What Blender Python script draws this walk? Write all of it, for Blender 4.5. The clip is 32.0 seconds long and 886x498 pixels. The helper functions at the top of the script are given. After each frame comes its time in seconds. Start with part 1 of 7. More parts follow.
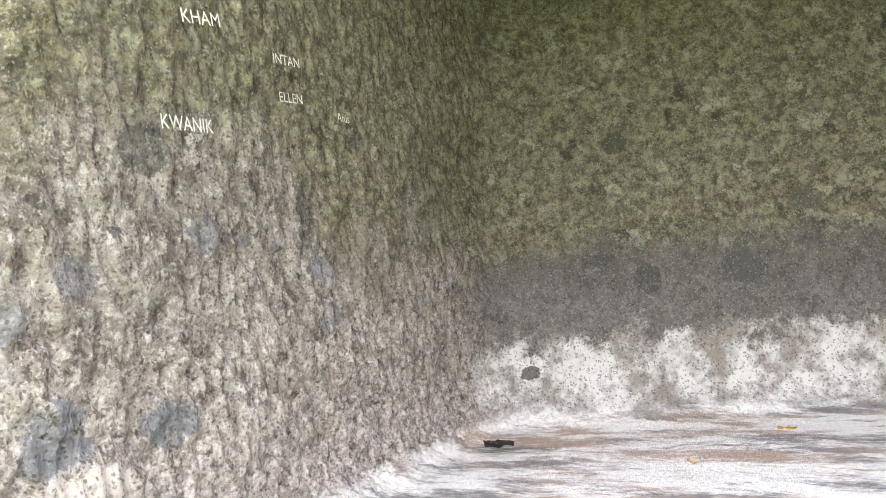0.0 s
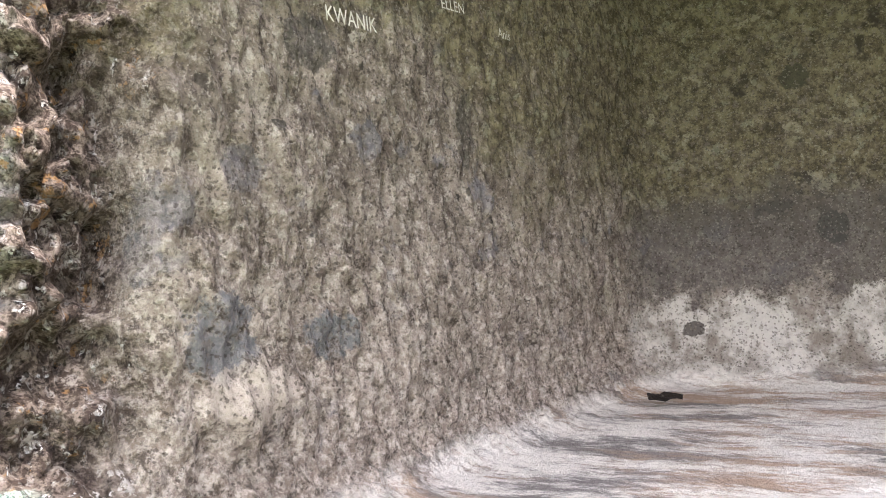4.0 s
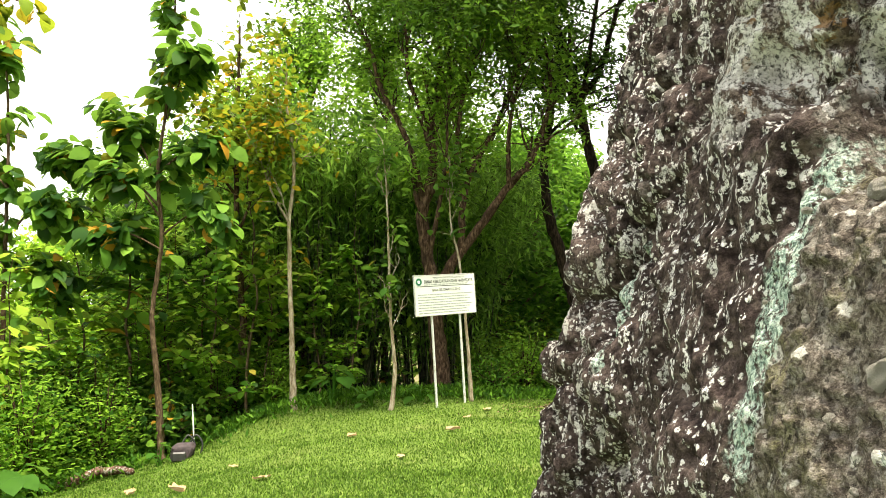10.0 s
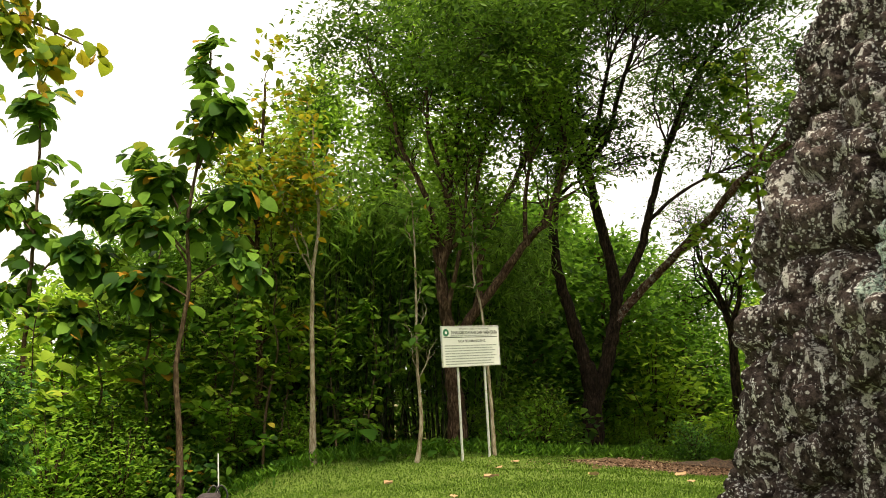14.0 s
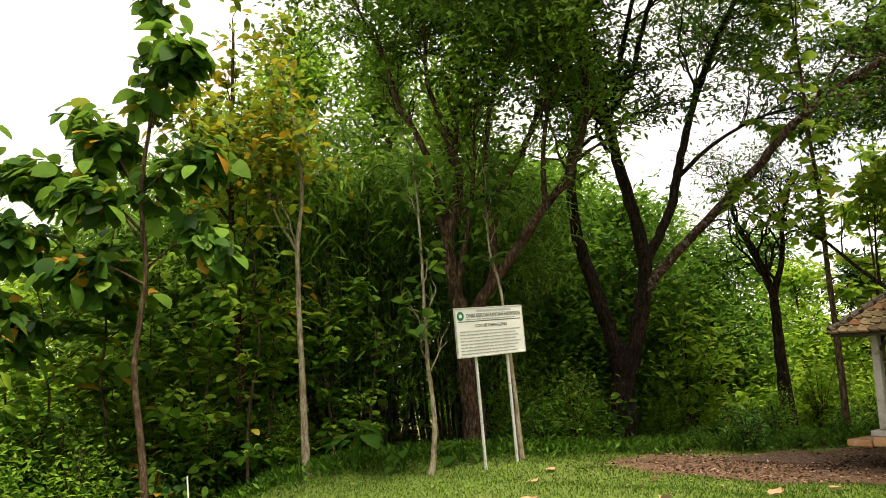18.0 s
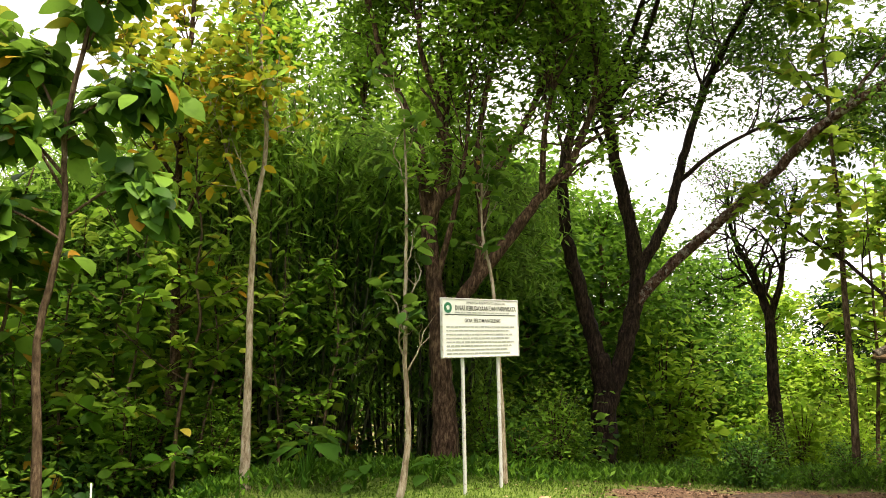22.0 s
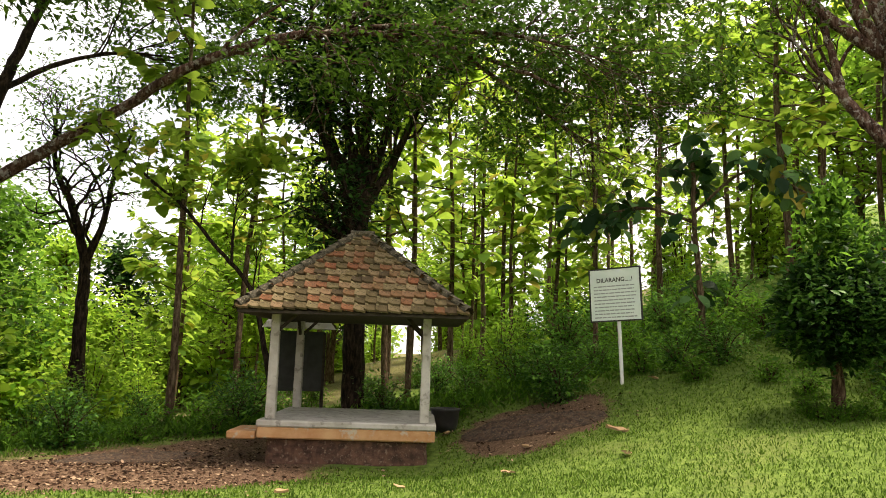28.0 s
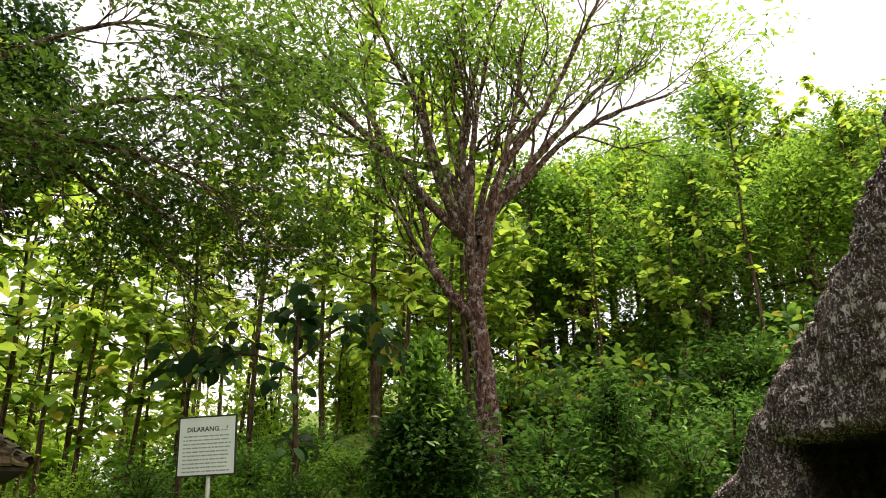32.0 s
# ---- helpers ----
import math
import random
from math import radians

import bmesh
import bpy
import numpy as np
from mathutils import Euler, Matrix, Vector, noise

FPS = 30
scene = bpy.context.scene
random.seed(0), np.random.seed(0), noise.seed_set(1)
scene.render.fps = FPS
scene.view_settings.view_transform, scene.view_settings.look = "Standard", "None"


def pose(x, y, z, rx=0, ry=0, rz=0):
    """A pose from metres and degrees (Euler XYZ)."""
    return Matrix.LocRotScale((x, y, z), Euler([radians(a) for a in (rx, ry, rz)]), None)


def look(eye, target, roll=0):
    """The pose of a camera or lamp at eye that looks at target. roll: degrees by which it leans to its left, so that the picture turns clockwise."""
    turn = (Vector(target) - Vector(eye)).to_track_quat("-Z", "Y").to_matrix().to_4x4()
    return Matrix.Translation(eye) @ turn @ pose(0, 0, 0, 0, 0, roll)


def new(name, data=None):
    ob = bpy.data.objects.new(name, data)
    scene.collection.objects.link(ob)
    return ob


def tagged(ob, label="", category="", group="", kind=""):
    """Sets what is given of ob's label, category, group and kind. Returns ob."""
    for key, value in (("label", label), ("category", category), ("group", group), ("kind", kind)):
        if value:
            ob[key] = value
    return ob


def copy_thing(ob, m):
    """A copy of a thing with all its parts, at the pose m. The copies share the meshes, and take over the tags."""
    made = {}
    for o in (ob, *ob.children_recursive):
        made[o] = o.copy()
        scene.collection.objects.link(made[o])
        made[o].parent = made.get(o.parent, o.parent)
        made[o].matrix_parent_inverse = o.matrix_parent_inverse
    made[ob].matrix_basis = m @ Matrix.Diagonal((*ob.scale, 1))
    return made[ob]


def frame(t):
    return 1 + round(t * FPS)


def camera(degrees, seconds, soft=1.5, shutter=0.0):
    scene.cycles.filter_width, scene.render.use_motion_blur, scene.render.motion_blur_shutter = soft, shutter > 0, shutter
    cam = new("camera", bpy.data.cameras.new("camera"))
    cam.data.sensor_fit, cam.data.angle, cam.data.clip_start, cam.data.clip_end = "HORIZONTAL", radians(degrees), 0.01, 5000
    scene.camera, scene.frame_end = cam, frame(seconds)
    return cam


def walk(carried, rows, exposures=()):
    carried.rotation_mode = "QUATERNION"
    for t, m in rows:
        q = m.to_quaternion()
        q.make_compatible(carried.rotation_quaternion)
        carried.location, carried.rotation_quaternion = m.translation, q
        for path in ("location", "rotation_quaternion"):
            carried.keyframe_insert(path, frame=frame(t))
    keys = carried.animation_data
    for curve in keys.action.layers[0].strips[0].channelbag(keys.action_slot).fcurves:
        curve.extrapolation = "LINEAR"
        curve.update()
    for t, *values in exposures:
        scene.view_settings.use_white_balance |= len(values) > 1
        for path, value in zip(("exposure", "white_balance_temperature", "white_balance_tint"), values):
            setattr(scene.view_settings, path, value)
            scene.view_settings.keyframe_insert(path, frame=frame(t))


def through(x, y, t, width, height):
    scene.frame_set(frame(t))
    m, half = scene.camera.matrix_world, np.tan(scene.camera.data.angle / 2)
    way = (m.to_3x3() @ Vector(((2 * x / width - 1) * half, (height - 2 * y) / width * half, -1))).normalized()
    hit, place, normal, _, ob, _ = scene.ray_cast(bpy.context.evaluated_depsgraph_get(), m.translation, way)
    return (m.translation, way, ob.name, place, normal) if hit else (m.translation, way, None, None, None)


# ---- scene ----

# ---- the walk: seconds, eye, target, roll ----
PATH = [
    (0.0, (-0.135, -0.584, 2.336), (4.314, 1.621, 2.919), -3.34),
    (0.5, (-0.133, -0.582, 2.326), (4.184, 1.898, 2.790), -2.71),
    (1.0, (-0.126, -0.564, 2.302), (4.042, 2.183, 2.585), -2.22),
    (1.5, (-0.122, -0.547, 2.281), (3.944, 2.355, 2.499), -2.10),
    (2.0, (-0.088, -0.484, 2.285), (3.994, 2.386, 2.595), -2.18),
    (2.5, (-0.044, -0.417, 2.296), (4.098, 2.340, 2.788), -1.97),
    (3.0, (-0.010, -0.355, 2.265), (4.114, 2.418, 2.812), -1.52),
    (3.5, (-0.007, -0.347, 2.219), (4.076, 2.496, 2.718), -1.26),
    (5.5, (-0.203, -0.334, 1.942), (3.591, 2.798, 2.832), -1.51),
    (6.0, (-0.273, -0.345, 1.861), (3.301, 3.027, 2.788), -0.89),
    (6.5, (-0.319, -0.272, 1.793), (2.896, 3.461, 2.647), -0.80),
    (7.0, (-0.381, -0.240, 1.767), (2.430, 3.832, 2.492), -1.54),
    (7.5, (-0.444, -0.215, 1.721), (1.939, 4.138, 2.335), -2.38),
    (8.0, (-0.482, -0.172, 1.694), (1.473, 4.395, 2.260), -2.63),
    (8.5, (-0.477, -0.191, 1.652), (1.071, 4.527, 2.242), -2.11),
    (9.0, (-0.451, -0.213, 1.571), (0.713, 4.612, 2.169), -1.50),
    (9.5, (-0.467, -0.255, 1.506), (0.277, 4.660, 2.046), -0.95),
    (10.0, (-0.489, -0.281, 1.487), (-0.163, 4.687, 1.954), -0.49),
    (10.5, (-0.527, -0.315, 1.440), (-0.661, 4.665, 1.870), 0.34),
    (11.0, (-0.604, -0.406, 1.426), (-1.140, 4.540, 1.917), 0.97),
    (11.5, (-0.708, -0.433, 1.433), (-1.254, 4.494, 2.084), 2.07),
    (12.0, (-0.881, -0.401, 1.442), (-1.243, 4.530, 2.186), 2.17),
    (12.5, (-1.015, -0.393, 1.437), (-1.236, 4.541, 2.215), 2.02),
    (13.0, (-1.063, -0.344, 1.393), (-1.114, 4.580, 2.263), 1.29),
    (13.5, (-1.169, -0.243, 1.162), (-0.966, 4.650, 2.170), 0.23),
    (14.0, (-1.556, -0.308, 0.974), (-1.083, 4.578, 1.929), -0.03),
    (14.5, (-1.612, -0.035, 1.004), (-1.040, 4.852, 1.893), 0.56),
    (16.5, (-1.483, 1.414, 1.489), (-0.743, 6.302, 2.240), -1.07),
    (17.0, (-1.521, 1.710, 1.497), (-0.831, 6.615, 2.182), -1.08),
    (17.5, (-1.525, 2.061, 1.479), (-0.948, 6.977, 2.186), -1.52),
    (18.0, (-1.575, 2.476, 1.437), (-1.065, 7.391, 2.202), -2.13),
    (18.5, (-1.668, 2.776, 1.410), (-1.245, 7.696, 2.197), -2.73),
    (19.0, (-1.752, 3.095, 1.380), (-1.434, 8.020, 2.183), -2.66),
    (19.5, (-1.823, 3.461, 1.355), (-1.512, 8.395, 2.106), -2.01),
    (20.0, (-1.868, 3.743, 1.319), (-1.525, 8.692, 1.942), -1.08),
    (20.5, (-1.883, 4.055, 1.294), (-1.523, 9.014, 1.825), -0.35),
    (21.0, (-1.873, 4.370, 1.273), (-1.439, 9.322, 1.814), 0.14),
    (21.5, (-1.874, 4.554, 1.271), (-1.268, 9.472, 1.935), 1.00),
    (22.0, (-1.869, 4.822, 1.253), (-1.047, 9.680, 2.104), 1.66),
    (22.5, (-1.965, 5.114, 1.297), (-0.858, 9.905, 2.200), 1.95),
    (23.0, (-1.953, 5.267, 1.328), (-0.623, 10.013, 2.165), 2.09),
    (23.5, (-1.947, 5.539, 1.304), (-0.411, 10.230, 2.100), 2.01),
    (24.0, (-2.011, 5.779, 1.304), (-0.144, 10.356, 2.061), 1.74),
    (24.5, (-2.156, 5.962, 1.268), (0.130, 10.353, 1.969), 1.52),
    (25.0, (-2.180, 6.219, 1.224), (0.492, 10.399, 1.851), 1.55),
    (25.5, (-2.247, 6.356, 1.168), (0.840, 10.250, 1.724), 1.68),
    (26.0, (-2.316, 6.491, 1.140), (1.168, 10.040, 1.655), 2.10),
    (26.5, (-2.352, 6.531, 1.186), (1.439, 9.753, 1.680), 2.32),
    (28.5, (-2.083, 7.129, 1.140), (2.443, 9.107, 1.916), 1.31),
    (29.0, (-2.065, 7.139, 1.132), (2.564, 8.832, 1.972), 0.80),
    (29.5, (-2.041, 7.035, 1.116), (2.665, 8.451, 2.040), 0.41),
    (30.0, (-1.949, 7.086, 1.100), (2.816, 8.159, 2.170), -0.12),
    (30.5, (-1.772, 7.275, 1.051), (3.022, 7.969, 2.291), -0.36),
    (31.0, (-1.656, 7.409, 1.010), (3.139, 7.741, 2.387), -0.27),
    (31.5, (-1.637, 7.426, 1.026), (3.120, 7.436, 2.569), -0.11),
    (32.0, (-1.636, 7.471, 1.058), (3.048, 7.167, 2.781), -0.15),
]
cam = camera(60.75, 32.0, soft=0.9)
walk(cam, [(t, look(eye, goal, roll)) for t, eye, goal, roll in PATH],
     exposures=[(0, 3.95, 5850, 15), (0.6, 3.6, 5850, 15), (1.0, 3.2, 5850, 15), (1.5, 3.1, 5900, 14), (2.0, 2.9, 5950, 13), (2.5, 3.2, 5950, 14), (3.0, 3.55, 6000, 16), (3.5, 3.45, 6150, 18), (5.5, 3.0, 6050, 21), (6.0, 2.95, 6000, 22), (7.0, 2.7, 5950, 19), (8, 2.5, 5850, 19), (9, 2.3, 6400, 10), (10, 1.95, 6900, 8), (11, 1.55, 7200, 9), (12, 1.15, 7400, 8), (13, 1.1, 7400, 9),
                (17, 1.25, 7300, 13), (18, 1.1, 7100, 16), (19, 0.85, 7000, 17), (20, 1.15, 7100, 17), (21, 1.55, 7100, 17), (23, 1.7, 7100, 16), (24, 1.75, 7300, 12), (25, 1.7, 7400, 11), (26, 1.55, 7600, 10), (29, 1.45, 6700, 19), (31, 1.5, 6500, 21), (32, 1.3, 6900, 19)])
import itertools


# ---- sky and light ----
world = bpy.data.worlds.new("sky")
scene.world = world
world.use_nodes = True
wt = world.node_tree
wt.nodes.clear()
sky = wt.nodes.new("ShaderNodeTexSky")
sky.sky_type = "NISHITA"
sky.sun_disc = False
SUN_EL, SUN_AZ = 72.0, 150.0          # degrees above the horizon, and clockwise from +y
sky.sun_elevation, sky.sun_rotation = radians(SUN_EL), radians(SUN_AZ)
sky.air_density, sky.dust_density, sky.ozone_density = 1.0, 6.0, 1.0
tc = wt.nodes.new("ShaderNodeTexCoord")
mp = wt.nodes.new("ShaderNodeMapping")
mp.inputs["Scale"].default_value = (1.0, 1.0, 2.6)
cl = wt.nodes.new("ShaderNodeTexNoise")
cl.inputs["Scale"].default_value = 2.3
cl.inputs["Detail"].default_value = 6.0
ramp = wt.nodes.new("ShaderNodeValToRGB")
ramp.color_ramp.elements[0].position, ramp.color_ramp.elements[0].color = 0.34, (7.4, 7.9, 8.6, 1)
ramp.color_ramp.elements[1].position, ramp.color_ramp.elements[1].color = 0.56, (11.5, 11.4, 11.0, 1)
mixw = wt.nodes.new("ShaderNodeMixRGB")
mixw.inputs[0].default_value = 0.88
bg = wt.nodes.new("ShaderNodeBackground")
bg.inputs["Strength"].default_value = 0.068
wo = wt.nodes.new("ShaderNodeOutputWorld")
wt.links.new(tc.outputs["Generated"], mp.inputs["Vector"])
wt.links.new(mp.outputs["Vector"], cl.inputs["Vector"])
wt.links.new(cl.outputs["Fac"], ramp.inputs["Fac"])
wt.links.new(sky.outputs["Color"], mixw.inputs[1])
wt.links.new(ramp.outputs["Color"], mixw.inputs[2])
wt.links.new(mixw.outputs["Color"], bg.inputs["Color"])
wt.links.new(bg.outputs["Background"], wo.inputs["Surface"])

sun_data = bpy.data.lights.new("sun", "SUN")
sun_data.energy, sun_data.angle, sun_data.color = 3.2, radians(14), (1.0, 0.93, 0.78)
sun = new("sun", sun_data)
_a, _e = radians(SUN_AZ), radians(SUN_EL)
sun.matrix_world = look((math.sin(_a) * math.cos(_e) * 60, math.cos(_a) * math.cos(_e) * 60, math.sin(_e) * 60), (0, 0, 0))


# ---- materials ----
class Mat:
    """A small builder of node materials."""

    def __init__(self, name):
        self.m = bpy.data.materials.new(name)
        self.m.use_nodes = True
        self.t = self.m.node_tree
        self.b = self.t.nodes["Principled BSDF"]
        self.out = self.t.nodes["Material Output"]
        self.pos = self.t.nodes.new("ShaderNodeTexCoord").outputs["Object"]

    def node(self, kind, **sockets):
        n = self.t.nodes.new(kind)
        for k, v in sockets.items():
            self.put(n.inputs[k.replace("_", " ")], v)
        return n

    def put(self, socket, v):
        if isinstance(v, bpy.types.NodeSocket):
            self.t.links.new(v, socket)
        else:
            socket.default_value = v

    def noise(self, scale, detail=4.0, rough=0.55, stretch=None, warp=0.0):
        v = self.pos
        if stretch:
            m = self.node("ShaderNodeMapping", Vector=v)
            m.inputs["Scale"].default_value = stretch
            v = m.outputs[0]
        n = self.node("ShaderNodeTexNoise", Vector=v, Scale=scale, Detail=detail, Roughness=rough, Distortion=warp)
        return n.outputs["Fac"]

    def cells(self, scale, feature="F1"):
        n = self.t.nodes.new("ShaderNodeTexVoronoi")
        n.feature = feature
        self.put(n.inputs["Vector"], self.pos)
        n.inputs["Scale"].default_value = scale
        return n.outputs["Distance"]

    def flecks(self, scale, share, warp=0.5, stretch=(1, 1, 1), size=0.42):
        """Irregular spots: a share of warped cells, cut off short of their edges."""
        m = self.node("ShaderNodeMapping", Vector=self.pos)
        m.inputs["Scale"].default_value = tuple(scale * s for s in stretch)
        w = self.node("ShaderNodeTexNoise", Vector=m.outputs[0], Scale=1.7, Detail=3.0)
        v = self.node("ShaderNodeVectorMath")
        v.operation = "MULTIPLY_ADD"
        self.put(v.inputs[0], w.outputs["Color"])
        v.inputs[1].default_value = (warp * 2,) * 3
        self.put(v.inputs[2], m.outputs[0])
        n = self.t.nodes.new("ShaderNodeTexVoronoi")
        n.inputs["Scale"].default_value = 1.0
        self.put(n.inputs["Vector"], v.outputs[0])
        pick = self.node("ShaderNodeSeparateXYZ", Vector=n.outputs["Color"])
        return self.maths("MULTIPLY", self.maths("LESS_THAN", pick.outputs[0], share), self.step(n.outputs["Distance"], size + 0.10, size - 0.05))

    def step(self, v, lo, hi):
        n = self.t.nodes.new("ShaderNodeMapRange")
        n.interpolation_type = "SMOOTHSTEP"
        self.put(n.inputs["Value"], v)
        n.inputs["From Min"].default_value, n.inputs["From Max"].default_value = lo, hi
        return n.outputs["Result"]

    def maths(self, op, a, b=0.0):
        n = self.t.nodes.new("ShaderNodeMath")
        n.operation = op
        self.put(n.inputs[0], a)
        self.put(n.inputs[1], b)
        return n.outputs[0]

    def mix(self, fac, a, b):
        n = self.t.nodes.new("ShaderNodeMixRGB")
        self.put(n.inputs[0], fac)
        for i, c in ((1, a), (2, b)):
            self.put(n.inputs[i], c if isinstance(c, bpy.types.NodeSocket) else (*c, 1))
        return n.outputs[0]

    def ramp(self, fac, *stops):
        n = self.t.nodes.new("ShaderNodeValToRGB")
        el = n.color_ramp.elements
        while len(el) < len(stops):
            el.new(0.5)
        for e, (p, c) in zip(el, stops):
            e.position, e.color = p, (*c, 1)
        self.put(n.inputs[0], fac)
        return n.outputs[0]

    def bump(self, height, strength=0.5, distance=0.02, under=None):
        n = self.node("ShaderNodeBump", Strength=strength, Distance=distance, Height=height)
        if under:
            self.put(n.inputs["Normal"], under)
        return n.outputs[0]

    def axis(self, i):
        n = self.node("ShaderNodeSeparateXYZ", Vector=self.pos)
        return n.outputs[i]

    def island(self):
        return self.t.nodes.new("ShaderNodeNewGeometry").outputs["Random Per Island"]

    def chance(self):
        return self.t.nodes.new("ShaderNodeObjectInfo").outputs["Random"]

    def done(self, color=None, rough=0.8, normal=None, metal=0.0, spec=None):
        if color is not None:
            self.put(self.b.inputs["Base Color"], color if isinstance(color, bpy.types.NodeSocket) else (*color, 1))
        self.put(self.b.inputs["Roughness"], rough)
        self.put(self.b.inputs["Metallic"], metal)
        if spec is not None:
            self.put(self.b.inputs["Specular IOR Level"], spec)
        if normal is not None:
            self.put(self.b.inputs["Normal"], normal)
        return self.m


def leaf_material(name, dark, mid, light, odd=None, odd_share=0.0, rough=0.45, through=0.35):
    m = Mat(name)
    r = m.island()
    deep, full = tuple(0.5 * c for c in dark), tuple(1.2 * c for c in light)
    col = m.ramp(r, (0.0, deep), (0.30, dark), (0.60, mid), (1.0, full))
    if odd:
        pick = m.t.nodes.new("ShaderNodeTexWhiteNoise")
        pick.noise_dimensions = "1D"
        m.put(pick.inputs["W"], r)
        col = m.mix(m.maths("LESS_THAN", pick.outputs["Value"], odd_share), col, odd)
    blot = m.noise(7.0, 3.0)
    col = m.mix(m.maths("MULTIPLY", m.step(blot, 0.45, 0.75), 0.35), col, dark)
    m.done(col, rough=rough, spec=0.08)
    tr = m.node("ShaderNodeBsdfTranslucent", Color=m.mix(0.75, col, light))
    mixer = m.node("ShaderNodeMixShader", Fac=through)
    m.t.links.new(m.b.outputs[0], mixer.inputs[1])
    m.t.links.new(tr.outputs[0], mixer.inputs[2])
    m.t.links.new(mixer.outputs[0], m.out.inputs["Surface"])
    return m.m


def bark_material(name, a, b, c, scale=1.0, patch=None):
    m = Mat(name)
    n1 = m.noise(19 * scale, 6.0, 0.7, (1, 1, 0.28))
    n2 = m.noise(2.2 * scale, 3.0, 0.5)
    col = m.ramp(n1, (0.38, a), (0.5, b), (0.64, c))
    col = m.mix(m.maths("MULTIPLY", m.step(n2, 0.45, 0.7), 0.6), col, a)
    if patch:
        col = m.mix(m.maths("MULTIPLY", m.step(m.noise(9 * scale, 6.0, 0.75), 0.53, 0.58), 0.6), col, patch)
    m.done(col, rough=0.9, normal=m.bump(n1, 1.0, 0.035), spec=0.15)
    return m.m


def rock_material():
    """Dark volcanic rock under white and green lichen; bare, tooled grey stone where the cave is carved."""
    m = Mat("lichened_rock")
    x, y, z = m.axis(0), m.axis(1), m.axis(2)
    big = m.noise(0.9, 4.0, 0.6)
    midn = m.noise(4.5, 6.0, 0.65)
    fine = m.noise(24.0, 6.0, 0.72)
    grit = m.noise(110.0, 4.0, 0.7)

    def both(a, b):
        return m.maths("MULTIPLY", a, b)

    def slab(v, lo, hi, w):
        return both(m.step(v, lo - w, lo + w), m.step(v, hi + w, hi - w))

    speck = m.noise(52.0, 4.0, 0.75)
    # dark purple-brown volcanic ground tone
    base = m.ramp(fine, (0.36, (0.012, 0.007, 0.007)), (0.50, (0.052, 0.037, 0.034)), (0.64, (0.14, 0.106, 0.097)))
    base = m.mix(both(m.step(big, 0.50, 0.62), 0.45), base, m.mix(m.step(grit, 0.42, 0.58), (0.05, 0.036, 0.032), (0.19, 0.145, 0.13)))
    wy = m.maths("ADD", y, both(m.maths("SUBTRACT", midn, 0.5), 0.55))
    wz = m.maths("ADD", z, both(m.maths("SUBTRACT", midn, 0.5), 0.30))
    # crumbling tan bank with moss below the cave mouth
    below = both(m.step(wy, 1.05, 0.88), m.step(wz, 1.93, 1.84))
    tan = m.ramp(m.noise(46.0, 6.0, 0.8), (0.36, (0.030, 0.023, 0.018)), (0.49, (0.115, 0.096, 0.080)), (0.62, (0.31, 0.275, 0.238)))
    base = m.mix(both(below, 0.95), base, tan)
    moss = m.step(m.noise(3.6, 6.0, 0.65), 0.46, 0.57)
    mossy = m.mix(m.step(grit, 0.42, 0.58), (0.060, 0.060, 0.025), (0.20, 0.20, 0.09))
    base = m.mix(both(both(moss, m.step(speck, 0.38, 0.52)), both(below, 0.45)), base, mossy)
    base = m.mix(both(both(m.flecks(30.0, 0.12, 0.5), below), 0.7), base, (0.62, 0.60, 0.56))
    # white crusts: runs straight down, flecks, and rounder blotches
    clean = m.maths("SUBTRACT", 1.0, both(below, 0.9))
    away = m.maths("SUBTRACT", 1.0, both(m.step(x, 1.0, 2.0), 0.10))
    white = m.mix(m.step(grit, 0.36, 0.54), (0.36, 0.35, 0.345), (0.80, 0.79, 0.775))
    streak = m.noise(30.0, 5.0, 0.65, (1, 1, 0.10))
    runs = slab(wy, 1.2, 2.7, 0.25)
    base = m.mix(both(both(m.step(m.maths("ADD", streak, both(runs, 0.030)), 0.605, 0.635), m.step(speck, 0.42, 0.50)), both(clean, 0.92)), base, white)
    zone = m.step(m.noise(1.5, 4.0, 0.6, (1, 1, 0.5)), 0.40, 0.56)
    base = m.mix(both(m.flecks(26.0, 0.20, 0.5, (1, 1, 0.75), 0.46), both(m.step(speck, 0.46, 0.53), both(both(clean, away), m.maths("ADD", both(zone, 0.7), 0.25)))), base, white)
    base = m.mix(both(both(m.flecks(60.0, 0.30, 0.5), m.step(grit, 0.42, 0.50)), both(clean, m.maths("ADD", both(zone, 0.4), 0.5))), base, white)
    knobs = m.step(wy, 1.9, 2.3)
    base = m.mix(both(both(m.flecks(11.0, 0.27, 1.1, (1, 1, 0.7), 0.42), knobs), both(m.step(fine, 0.40, 0.50), 0.85)), base, (0.56, 0.54, 0.51))
    # the mouth's rim, bleached to pale grey and rust
    rim = both(slab(wy, 0.60, 1.45, 0.20), m.step(wz, 1.86, 1.97))
    base = m.mix(both(rim, both(m.step(fine, 0.36, 0.46), 0.75)), base, m.mix(m.step(speck, 0.42, 0.60), (0.070, 0.050, 0.040), (0.29, 0.235, 0.20)))
    base = m.mix(both(both(rim, m.step(m.noise(11.0, 6.0, 0.75, (1, 1, 0.55)), 0.47, 0.525)), both(m.step(m.maths("ADD", x, both(midn, 0.25)), 0.70, 0.56), 0.92)), base, white)
    base = m.mix(both(both(rim, m.step(m.noise(17.0, 5.0, 0.7), 0.60, 0.65)), 0.75), base, (0.30, 0.17, 0.075))

